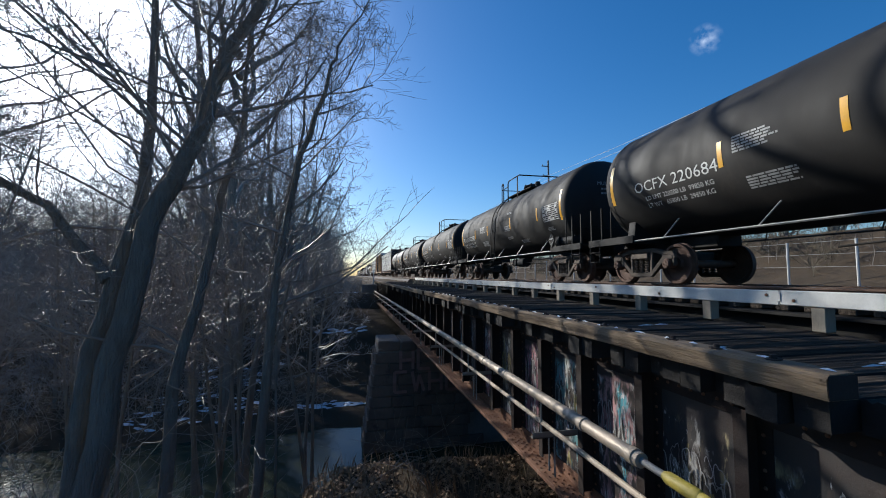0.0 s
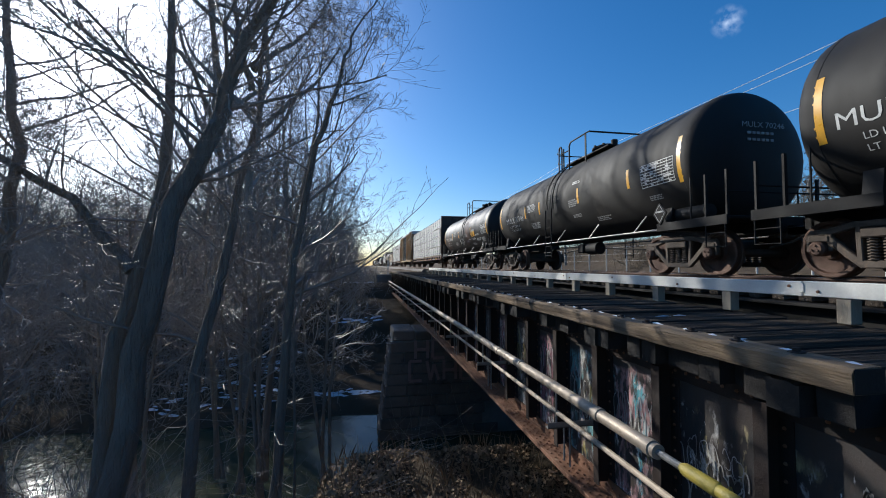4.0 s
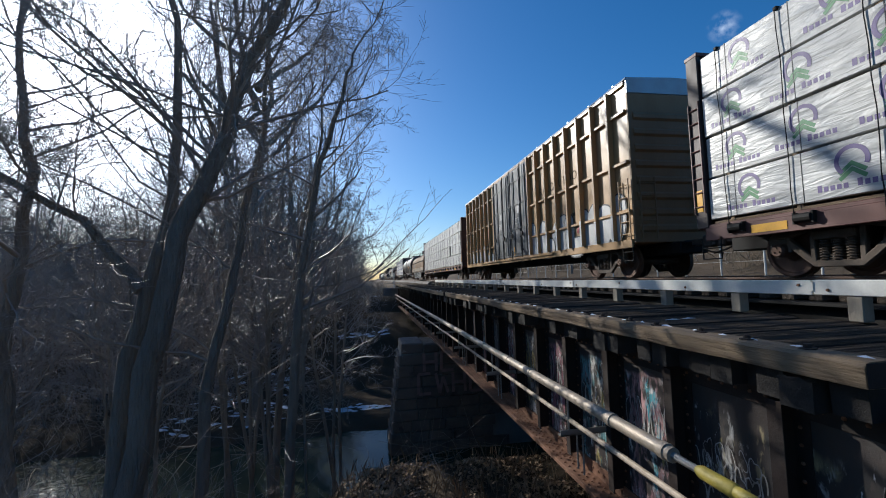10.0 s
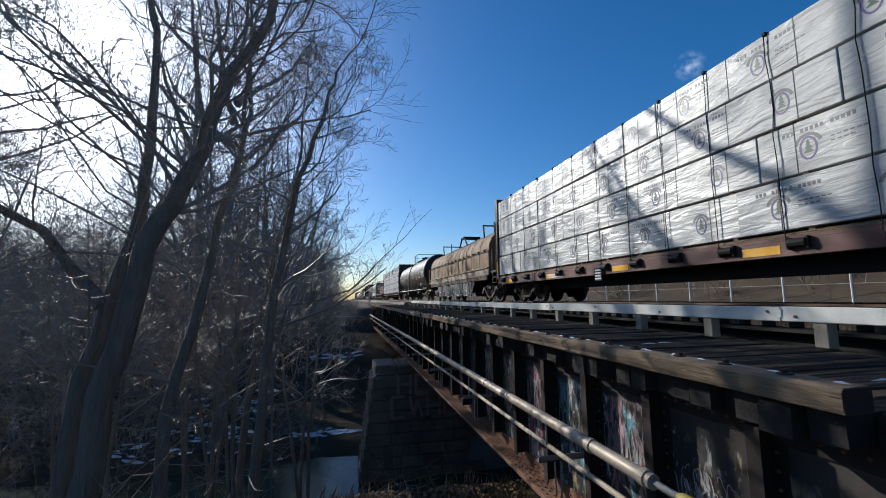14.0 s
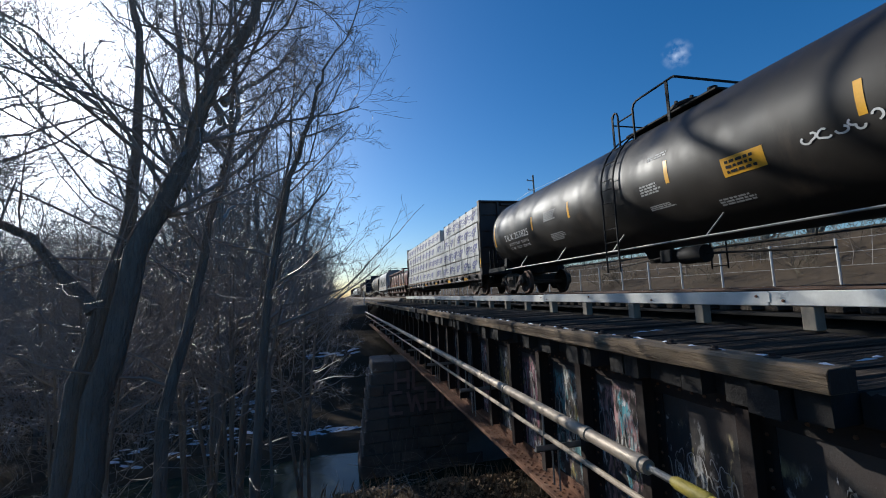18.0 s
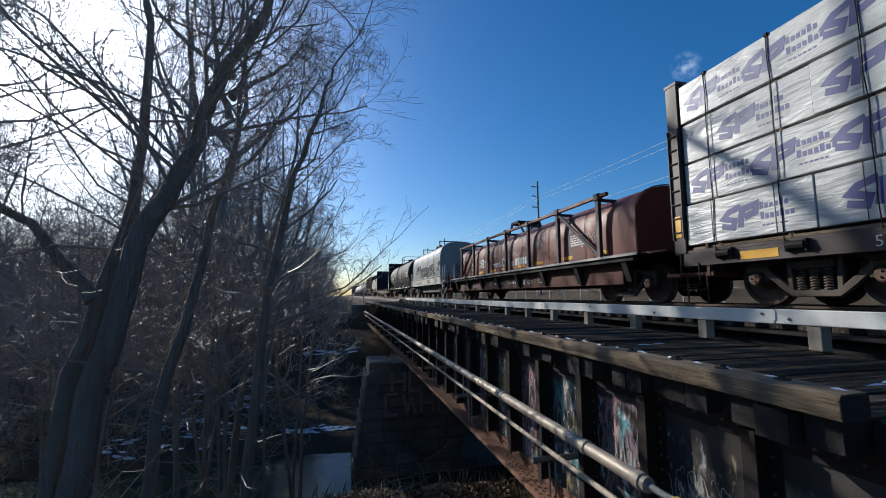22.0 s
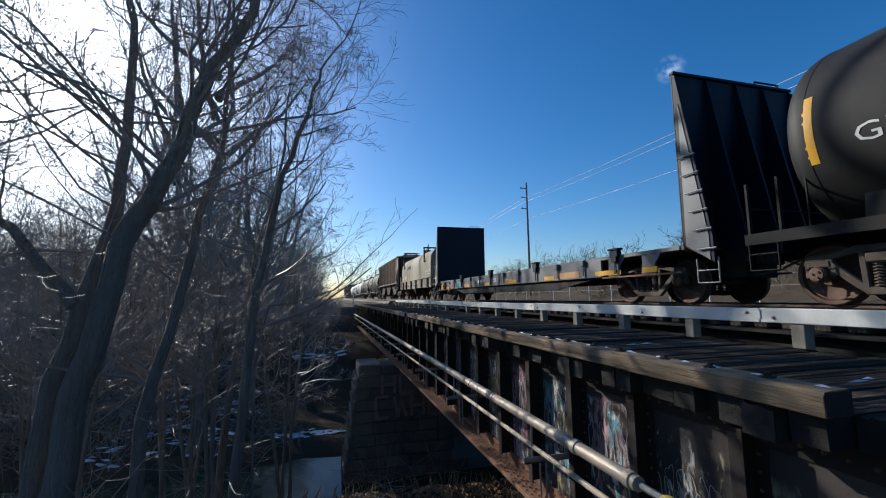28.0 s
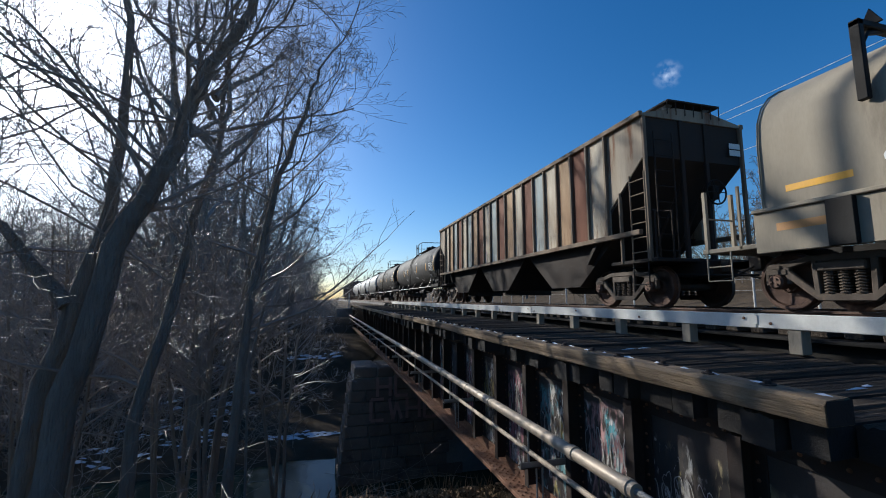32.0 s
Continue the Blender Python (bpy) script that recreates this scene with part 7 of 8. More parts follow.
def coil_car(y0, L, style):
    c = thing("coil_car", style["label"], "coil car", "cars of the freight train")
    W, z0, zs, zt = style["hood"]
    power = style.get("power", 1.0)
    hm, sm = M[style["hood_mat"]], M[style["sill_mat"]]
    ha, hb = style.get("span", (0.15, L - 0.15))
    prof = hood_profile(W, z0, zs, zt, 12, power)
    part("hood", S().prism(prof, ha, hb, "y"), hm, c, style.get("hood_label", ""), angle=30)
    big = hood_profile(W + 0.02, z0, zs, zt + 0.02, 12, power)
    places = style.get("seam_at", [ha + (hb - ha) * k / style["seams"] for k in range(style["seams"] + 1)])
    for k, y in enumerate(places):
        part("hood_seam", S().tube([(q[0], y, q[1]) for q in big], 0.008 if 0 < k < len(places) - 1 else 0.016, 4), hm, c)
    zb0, zb1 = style["sill"]
    ws = style.get("sill_w", W + 0.05)
    for x in (-ws, ws - 0.07):
        part("side_sill", S().box(x, x + 0.07, style.get("open", 0), L - style.get("open", 0), zb0, zb1, 0.012), sm, c)
    part("deck_plate", S().box(-ws - 0.05, ws + 0.05, 0, L, zb1 - 0.001, zb1 + 0.06, 0.012), sm, c)
    if style.get("trough"):
        ta, tb, tz0, tz1 = style["trough"]
        deep = style.get("trough_in", 0.05)
        for x in (-ws + deep, ws - deep - 0.05):
            part("trough_side", S().prism([(ta, tz1), (tb, tz1), (tb - 0.9, tz0), (ta + 0.9, tz0)], x, x + 0.05, "x"), M[style["trough_mat"]], c)
    part("centre_sill", S().box(-0.38, 0.38, -0.4, L + 0.4, 0.5, zb0 + 0.1, 0.02), M["underframe"], c)
    # ribs coloured black to include the shade they cast on the sill
    for y in style.get("ribs", ()):
        part("sill_rib", S().box(-ws - 0.09, -ws, y - 0.16, y + 0.16, zb0, zb1, 0.008), M["underframe"], c)
    # lifting brackets on top
    for y, kind, *half in style["brackets"]:
        hw = half[0] if half else 0.72
        b = S()
        if kind == "tee":
            b.box(-hw, hw, y - 0.035, y + 0.035, zt + 0.40, zt + 0.47, 0.008)
            for x in (-1, 1):
                b.prism([(y + 0.10, zt + 0.47), (y - 0.02, zt + 0.47), (y - 0.20, zt - 0.30 - (hw - 0.72)), (y - 0.09, zt - 0.30 - (hw - 0.72))], x * hw - 0.03, x * hw + 0.03, "x")
            b.prism([(y - 0.11, zt + 0.46), (y + 0.11, zt + 0.46), (y + 0.04, zt + 0.66), (y - 0.04, zt + 0.66)], -0.36, -0.32, "x")
            b.box(-0.37, -0.31, y - 0.04, y + 0.04, zt - 0.10, zt + 0.42, 0.008)
        elif kind == "rolls":
            for dy in (-0.38, 0.38):
                roll = S().lathe([(0.06, -0.16), (0.2, -0.15), (0.22, 0.0), (0.2, 0.15), (0.06, 0.16)], 18, "y", Matrix.Translation((-0.25, y + dy, zt + 0.13)))
                roll.prism([(y + dy - 0.2, zt - 0.06), (y + dy + 0.2, zt - 0.06), (y + dy + 0.1, zt + 0.08), (y + dy - 0.1, zt + 0.08)], -0.4, -0.1, "x")
                part("bumper_roll", roll, M["underframe"], c, "round black bumper")
            continue
        elif kind == "post":
            for x in (-1, 1):
                lo, hi = sorted((x * (W + 0.02), x * (W + 0.11)))
                b.box(lo, hi, y - 0.06, y + 0.06, zs + 0.12, zt + 0.06, 0.01)
                lo, hi = sorted((x * 0.35, x * (W + 0.11)))
                b.box(lo, hi, y - 0.06, y + 0.06, zt - 0.02, zt + 0.07, 0.01)
                b.tube([(x * (W + 0.06), y, zt - 0.35), (x * (W - 0.12), y, zt - 0.08), (x * (W - 0.45), y, zt)], 0.035, 6)
                b.prism([(y - 0.12, zt + 0.06), (y + 0.12, zt + 0.06), (y, zt + 0.30)], x * (W - 0.25) - 0.02, x * (W - 0.25) + 0.02, "x")
        else:
            for x in (-0.5, 0.5):
                b.tube([(x, y - 1.0, zt - 0.12), (x, y - 0.32, zt + 0.55), (x, y + 0.32, zt + 0.55), (x, y + 1.0, zt - 0.12)], 0.055, 6)
            b.box(-0.56, 0.56, y - 0.4, y + 0.4, zt + 0.50, zt + 0.62, 0.02)
        part("lifting_bracket", b, M["underframe"], c)
    fn = hood_side(W, z0, zs, zt, 12, power)
    style["paint"](c, fn, flat_side(-ws - 0.006), L)
    for y, s in ((0.0, 1), (L, -1)):
        lo, hi = sorted((y - 1.05 * s, y + 0.1 * s))
        part("end_platform", S().box(-1.4, 1.4, lo, hi, zb0 + 0.1, zb0 + 0.18, 0.01), sm, c)
        for x in (-1.38, -0.75, 0.75, 1.38):
            part("handrail_post", S().box(x - 0.03, x + 0.03, y - 0.95 * s - 0.03, y - 0.95 * s + 0.03, zb0 + 0.1, zb0 + 1.25), sm, c)
            part("handrail_post", S().box(x - 0.02, x + 0.02, y - 0.3 * s - 0.02, y - 0.3 * s + 0.02, zb0 + 0.1, zb0 + 1.2), sm, c)
        for a in (-1.38, 0.75):
            part("handrail", S().tube([(a, y - 0.95 * s, zb0 + 0.75), (a + 0.63, y - 0.95 * s, zb0 + 0.75)], 0.016, 6), sm, c)
        stirrup(c, -1.43, y - 0.7 * s, zb0 + 0.1, 0.46, 0.5, style["sill_mat"])
        add_truck(c, y + style["truck"] * s)
    hand_wheel(c, -0.1, -0.35, zb0 + 1.15, 0.36)
    brake_gear(c, L * 0.42)
    add_couplers(c, -0.9, L + 0.9)
    CARS.append((c, y0))


def stripes_emblem(c, fn, y, z, mat, h=0.5, w=1.9):
    """Slanted stripes and two block forms in place of a railway's emblem."""
    for k in range(5):
        zz = z + h * k / 5
        v = [fn(y - 0.06 * k, zz), fn(y - 0.06 * k - 0.55, zz), fn(y - 0.06 * (k + 0.6) - 0.55, zz + h * 0.12), fn(y - 0.06 * (k + 0.6), zz + h * 0.12)]
        part("emblem_stripe", S().add(v, [(0, 1, 2, 3)]), M[mat], c)
    for a, b in ((0.72, 0.72 + (w - 0.9) * 0.5), (0.86 + (w - 0.9) * 0.5, w)):
        part("emblem_block", S().add([fn(y - a, z), fn(y - b, z), fn(y - b - 0.1, z + h), fn(y - a - 0.1, z + h)], [(0, 1, 2, 3)]), M[mat], c)


def tan_paint(c, fn, sf, L):
    stripes_emblem(c, fn, 13.06, 1.80, "faded_print", 0.42, 2.3)
    part("lettering", lettering(S(), "NS 165500", sf, 12.66, 1.34, 0.20, 1.72), M["dark_print"], c)
    part("grating", S().box(-1.475, -1.46, 0.2, L - 0.2, 1.03, 1.255, 0.004), M["underframe"], c, "black perforated plate along the side")
    b = bars(S(), fn, 8.4, 2.0, 1.9, 1, 0.16, random.Random(2))
    tagged(part("worn_words", b, M["timber"], c), kind="stuff")
    p = lettering(S(), "P", fn, 6.6, 1.98, 0.3)
    part("letter", p, M["grey_spray"], c)
    pf = S()
    for k in range(200):
        y = 0.3 + k * (L - 0.6) / 200
        for j in range(3):
            patch(pf, flat_side(-1.478), y + 0.017 * (j % 2), y + 0.017 * (j % 2) + 0.036, 1.06 + j * 0.06, 1.097 + j * 0.06)
    part("grating_holes", pf, M["tan_hood"], c)
    sprayed_word(c, flat_side(-1.432), 11.1, 3.0, 0.33, 1.02, 12, 10, 0.34, 0.035, "white_spray", "black_spray", "black graffiti letter outlined in white")
    tagged(part("weight_print", bars(S(), sf, 10.75, 1.52, 1.2, 2, 0.08, random.Random(5)), M["dark_print"], c), kind="stuff")
    out = lambda y, z: tuple(Vector(fn(y, z)) + Vector((-0.05, 0, 0)))
    rd = S().tube([out(0.1, 2.44), out(L, 2.44)], 0.018, 6).tube([out(0.1, 2.51), out(L, 2.51)], 0.012, 6)
    for k in range(15):
        rd.box(-1.50, -1.42, 0.55 + 0.93 * k, 0.67 + 0.93 * k, 2.42, 2.53, 0.01)
    part("grab_rail", rd, M["underframe"], c)
    for y in (12.6, 9.6, 6.0, 2.5):
        part("reflective_strip", patch(S(), fn, y, y + 0.35, 1.66, 1.74), M["yellow"], c)


def red_paint(c, hood, low, L):
    fn, sf = (lambda y, z: hood(y, z + 0.06)), (lambda y, z: low(y, z + 0.13))
    t = S()
    for k in range(4):
        z1 = (1.60, 1.50, 1.55, 1.60)[k]
        ya = 8.62 - k * (0.2, 0.2, 0.19, 0.18)[k]
        ribbon(t, fn, arc(ya - 0.08, 1.41, 0.075, 60, 300, 10) if k == 0 else arc(ya - 0.08, 1.41, 0.07, 0, 360, 12) if k == 1 else [(ya - 0.06, 1.33), (ya - 0.06, z1 - 0.04)], 0.03)
    for k in range(6):
        ya = 8.02 - k * 0.212
        patch(t, fn, ya, ya - 0.165, 1.31, 1.58)
    part("lettering", t, M["stencil"], c, "large white painted name as plain strokes")
    e = S()
    ribbon(e, fn, arc(9.26, 1.52, 0.15, 0, 360, 18), 0.075)
    ribbon(e, fn, [(9.2, 1.44), (9.08, 1.33)], 0.07)
    ribbon(e, fn, arc(13.6, 1.57, 0.15, 40, 320, 14), 0.07)
    bars(e, fn, 10.57, 1.55, 1.05, 1, 0.08, random.Random(9))
    for k in range(3):
        patch(e, fn, 10.5 - 0.1 * k, 9.45, 1.44 - 0.035 * k, 1.455 - 0.035 * k)
    bars(e, fn, 12.4, 1.85, 0.9, 6, 0.045, random.Random(8))
    bars(e, fn, 3.9, 1.9, 0.8, 5, 0.045, random.Random(10))
    bars(e, fn, 13.9, 1.84, 0.5, 1, 0.06, random.Random(12))
    part("emblem", e, M["stencil"], c, "white painted emblems and notices")
    lo = S()
    lettering(lo, "G52V", sf, 6.9, 0.46, 0.15)
    lettering(lo, "623143", sf, 13.35, 0.43, 0.16)
    bars(lo, sf, 8.6, 0.6, 0.75, 1, 0.1, random.Random(11))
    bars(lo, sf, 10.3, 0.6, 1.4, 1, 0.07, random.Random(13))
    ribbon(lo, sf, [(6.0, 0.5), (5.5, 0.5), (5.5, 0.76), (6.0, 0.76), (6.0, 0.5)], 0.015)
    patch(lo, sf, 7.3, 7.12, 0.46, 0.64)
    part("sill_lettering", lo, M["stencil"], c)
    for y in (2.4, 4.1, 6.0, 7.5, 9.2, 10.5, 12.2, 13.6):
        part("reflective_strip", patch(S(), fn, y - 0.28, y + 0.28, 1.2, 1.30), M["yellow"], c)
    # outside posts and top rail of the hood frame
    posts = [2.25 + 2.138 * k for k in range(7)]
    for x in (-1.5, 1.5):
        for y in posts:
            part("frame_post", S().box(x - 0.05, x + 0.05, y - 0.07, y + 0.07, 1.1, 2.72, 0.01).box(x - 0.08, x + 0.08, y - 0.12, y + 0.12, 2.68, 2.87, 0.02), M["rusty_black"], c)
            part("cross_strut", S().box(min(x, x * 0.3), max(x, x * 0.3), y - 0.04, y + 0.04, 2.66, 2.74, 0.01), M["rusty_black"], c)
        part("top_rail", S().box(x - 0.05, x + 0.05, posts[0] - 0.4, posts[6], 2.74, 2.83, 0.01), M["red_hood"], c)
        part("diagonal_brace", S().tube([(x, posts[6], 1.2), (x, posts[5], 2.72)], 0.06, 6), M["rusty_black"], c)
        part("diagonal_brace", S().tube([(x, posts[0], 1.2), (x, posts[1], 2.72)], 0.05, 6), M["rusty_black"], c)
        part("catwalk", S().box(min(x * 0.93, x * 1.13), max(x * 0.93, x * 1.13), 0.6, L - 1.2, 1.10, 1.14, 0.01), M["underframe"], c)
        part("catwalk_edge", S().box(min(x * 1.125, x * 1.14), max(x * 1.125, x * 1.14), 0.6, L - 1.2, 1.085, 1.15, 0.004), M["bare_steel"], c, "worn bright catwalk edge")
        part("catwalk_beam", S().box(min(x * 0.96, x * 1.1), max(x * 0.96, x * 1.1), 0.8, L - 1.4, 0.97, 1.09, 0.01), M["underframe"], c)
        for k in range(8):
            y = 1.2 + 2.12 * k
            part("catwalk_bracket", S().prism([(x * 0.935, 0.5), (x * 0.98, 0.5), (x * 1.08, 0.97), (x * 0.935, 0.97)], y - 0.09, y + 0.09, "y"), M["underframe"], c)
    g = S()
    scrawl(g, None, fn, 6.4, 5.75, 1.75, 2.05, 21, 5, 0.016)
    scrawl(g, None, fn, 8.5, 7.7, 1.66, 1.86, 22, 6, 0.014)
    scrawl(g, None, fn, 3.4, 2.6, 1.5, 1.9, 23, 4, 0.02)
    part("graffiti_tag", g, M["grey_spray"], c)


M["rusty_black"] = surface("rusty_dark_steel", (0.05, 0.028, 0.022), (0.03, 0.022, 0.02), rough=0.65, scale=3, stain=(0.12, 0.045, 0.03), stain_at=0.6, grain=30, bump=0.1)


def grey_paint(c, fn, sf, L):
    stripes_emblem(c, fn, 9.58, 2.26, "dark_print", 0.44, 2.15)
    b = bars(S(), fn, 9.6, 2.20, 2.2, 1, 0.13, random.Random(2), 0.5)
    tagged(part("worn_words", b, M["dark_print"], c), kind="stuff")
    part("lettering", lettering(S(), "NKLX   400198", sf, 9.4, 1.08, 0.22, 2.62), M["dark_print"], c)
    # eight interlocked block letters, each wider than its pitch
    forms = (([(0.9, 1), (0.1, 0.9), (0.5, 0.55), (0.05, 0.1), (0.2, 0)],), FORMS[0], ([(0.1, 0), (0.12, 0.75), (0.5, 1), (0.9, 0.75), (0.9, 0)], [(0.15, 0.35), (0.85, 0.35)]), ([(0.05, 1), (0.1, 0.2), (0.5, 0), (0.9, 0.2), (0.95, 1)],),
             ([(0, 0.85), (1, 0.95)], [(0.5, 0.9), (0.45, 0)]), ([(0, 0), (0.5, 1), (1, 0)], [(0.1, 0.35), (0.9, 0.35)]), ([(0, 1), (0.45, 0.5), (0.95, 1)], [(0.5, 0.5), (0.4, 0), (0.0, 0.05)]), FORMS[5], FORMS[2])
    rng, w, h = random.Random(14), 0.61, 0.98
    for k, form in enumerate(forms):
        lift, fl, ol = 0.018 * (k % 2), S(), S()
        z0 = 1.47 + 0.03 * (k % 2) + 0.012 * k
        own = lambda y, z: tuple(Vector(fn(y, z)) + Vector((-lift, 0, 0)))
        up = lambda y, z: tuple(Vector(fn(y, z)) + Vector((-lift - 0.009, 0, 0)))
        for stroke in form:
            pts = [(7.50 - w * (k + 0.12 + 0.86 * u) + rng.gauss(0, 0.02), z0 + 0.17 + (h - 0.30) * v + rng.gauss(0, 0.03)) for u, v in stroke]
            marker(ol, own, pts, 0.36)
            marker(fl, up, pts, 0.27)
        letter = part("graffiti_letter", ol, M["white_spray"], c, "charcoal graffiti letter outlined in white")
        part("letter_fill", fl, M["charcoal_spray"], letter)
    tag = S()
    scrawl(tag, None, fn, 1.0, 0.3, 2.2, 2.6, 33, 4, 0.05)
    part("graffiti_tag", tag, M["charcoal_spray"], c)
    for y in (10.4, 8.1, 5.4, 3.0, 0.6):
        part("reflective_strip", patch(S(), sf, y, y + 0.5, 1.25, 1.38), M["yellow"], c)
    part("reflective_strip", patch(S(), fn, 10.55, 11.0, 2.0, 2.1), M["yellow"], c)
    bars_ = bars(S(), fn, 1.4, 2.2, 0.9, 5, 0.04, random.Random(3))
    bars(bars_, sf, 4.4, 1.38, 0.9, 2, 0.08, random.Random(4))
    tagged(part("small_print", bars_, M["dark_print"], c), kind="stuff")


def beige_paint(c, fn, sf, L):
    stripes_emblem(c, fn, 9.4, 2.56, "dark_print", 0.3, 1.85)
    part("lettering", lettering(S(), "NS    68664", sf, 10.35, 1.08, 0.22, 2.3), M["dark_print"], c)
    lt = S()
    for t, y, z in (("LD LMT   24800", 6.85, 1.28), ("LT  WT   61200", 6.85, 1.13)):
        lettering(lt, t, sf, y, z, 0.1)
    part("weight_lettering", lt, M["dark_print"], c)
    for y in (10.9, 7.6, 4.4, 2.4, 0.35):
        part("painted_block", patch(S(), sf, y, y + 0.75, 1.22, 1.34), M["orange_block"], c, "faded orange paint block")
    for y, z in ((3.1, 1.05), (5.35, 1.0)):
        part("notice_plate", S().box(-1.480, -1.474, y, y + 0.36, z, z + 0.24), M["white_spray"], c, "small white notice plate")
        part("notice_print", patch(patch(S(), flat_side(-1.483), y + 0.03, y + 0.16, z + 0.05, z + 0.19), flat_side(-1.483), y + 0.2, y + 0.33, z + 0.05, z + 0.19), M["dark_print"], c)
    g2 = S()
    scrawl(g2, None, fn, 2.0, 0.4, 1.72, 2.15, 31, 8, 0.022)
    part("graffiti_tag", g2, M["white_spray"], c)
    part("reflective_strip", patch(S(), fn, 10.65, 11.5, 1.80, 1.90), M["yellow"], c)
    g = S()
    scrawl(g, None, fn, 10.3, 9.6, 1.8, 2.1, 27, 4, 0.04)
    part("graffiti_tag", g, M["white_spray"], c)


M["tan_sill"] = surface("pale_tan_sill_paint", (0.36, 0.31, 0.24), (0.25, 0.20, 0.145), spec=0.15, rough=0.75, scale=1.0, streak=0.4, stain=(0.15, 0.10, 0.065), stain_at=0.58, grain=30, bump=0.06)
M["faded_print"] = surface("faded_dark_print", (0.10, 0.085, 0.065), (0.17, 0.135, 0.095), rough=0.6, scale=3, bump=0.0)
M["charcoal_spray"] = surface("charcoal_spray_paint", (0.035, 0.035, 0.036), (0.09, 0.09, 0.088), rough=0.75, spec=0.1, scale=2, bump=0.0)
M["dark_trough"] = surface("dark_trough_paint", (0.05, 0.052, 0.055), (0.08, 0.075, 0.07), rough=0.6, scale=1.2, streak=0.4, grain=30, bump=0.1)
M["light_sill"] = surface("light_sill_paint", (0.46, 0.46, 0.44), (0.36, 0.35, 0.33), rough=0.5, scale=1.2, streak=0.4, stain=(0.2, 0.15, 0.11), stain_at=0.6, grain=30, bump=0.06)
M["beige_hood"] = surface("beige_hood_paint", (0.34, 0.295, 0.225), (0.24, 0.205, 0.155), spec=0.15, rough=0.75, scale=0.8, streak=0.25, stain=(0.12, 0.095, 0.07), stain_at=0.56, grain=30, bump=0.05)


def build_coil_cars():
    coil_car(139.0, 14.0, dict(label="coil car with a rusty tan rounded hood and graffiti below", hood=(1.42, 1.60, 2.35, 3.58), power=0.85, span=(0.0, 14.05), hood_mat="tan_hood", sill=(1.26, 1.58), sill_mat="tan_sill", seams=13,
                               seam_at=(0.0, 1.4, 2.9, 3.9, 4.6, 5.5, 6.37, 7.29, 8.2, 9.05, 9.96, 11.15, 12.68, 14.05),
                               trough=(2.2, 11.9, 0.28, 1.27), trough_mat="dark_trough", brackets=((11.45, "tee", 0.95), (7.65, "cradle"), (2.1, "tee", 0.95)), paint=tan_paint, truck=1.0))
    coil_car(196.8, 17.7, dict(label="red-brown coil car with framed hood and outside catwalk", hood=(1.36, 1.18, 1.95, 2.86), power=0.7, span=(1.0, 15.9), hood_mat="red_hood", sill=(0.44, 1.1), sill_mat="shaded_red_sill", open=1.5, seams=7,
                               brackets=((9.9, "cradle"),), paint=red_paint, truck=1.9, sill_w=1.40))
    coil_car(217.2, 11.4, dict(label="light grey coil car with a smooth hood and graffiti", hood=(1.42, 1.54, 2.8, 3.92), power=0.75, hood_mat="grey_hood", sill=(0.99, 1.50), sill_mat="light_sill", seams=5,
                               brackets=((9.75, "tee"), (5.4, "rolls"), (3.35, "tee")), paint=grey_paint, truck=0.9, trough=(1.9, 9.5, 0.45, 1.0), trough_mat="dark_trough", trough_in=0.5))
    coil_car(269.0, 12.0, dict(label="beige-grey coil car with stained hood and panelled sill", hood=(1.42, 1.60, 2.62, 3.77), power=0.8, hood_mat="beige_hood", sill=(0.90, 1.54), sill_mat="beige_hood", seams=3,
                               brackets=((10.4, "post"), (6.2, "rolls"), (2.0, "post")), paint=beige_paint, truck=0.9, ribs=(0.9, 2.87, 5.02, 7.05, 9.18, 10.78)))


M["red_hood"] = surface("red_brown_car_paint", (0.165, 0.042, 0.025), (0.10, 0.03, 0.02), spec=0.25, rough=0.55, scale=1.5, streak=0.4, stain=(0.07, 0.035, 0.027), stain_at=0.6, grain=30, bump=0.1)
# the hood's red-brown, darkened for the shadow below the catwalk
M["shaded_red_sill"] = surface("red_brown_sill_paint", (0.10, 0.034, 0.02), (0.06, 0.025, 0.017), spec=0.2, rough=0.65, scale=1.5, streak=0.4, stain=(0.045, 0.03, 0.025), stain_at=0.55, grain=30, bump=0.1)
build_coil_cars()


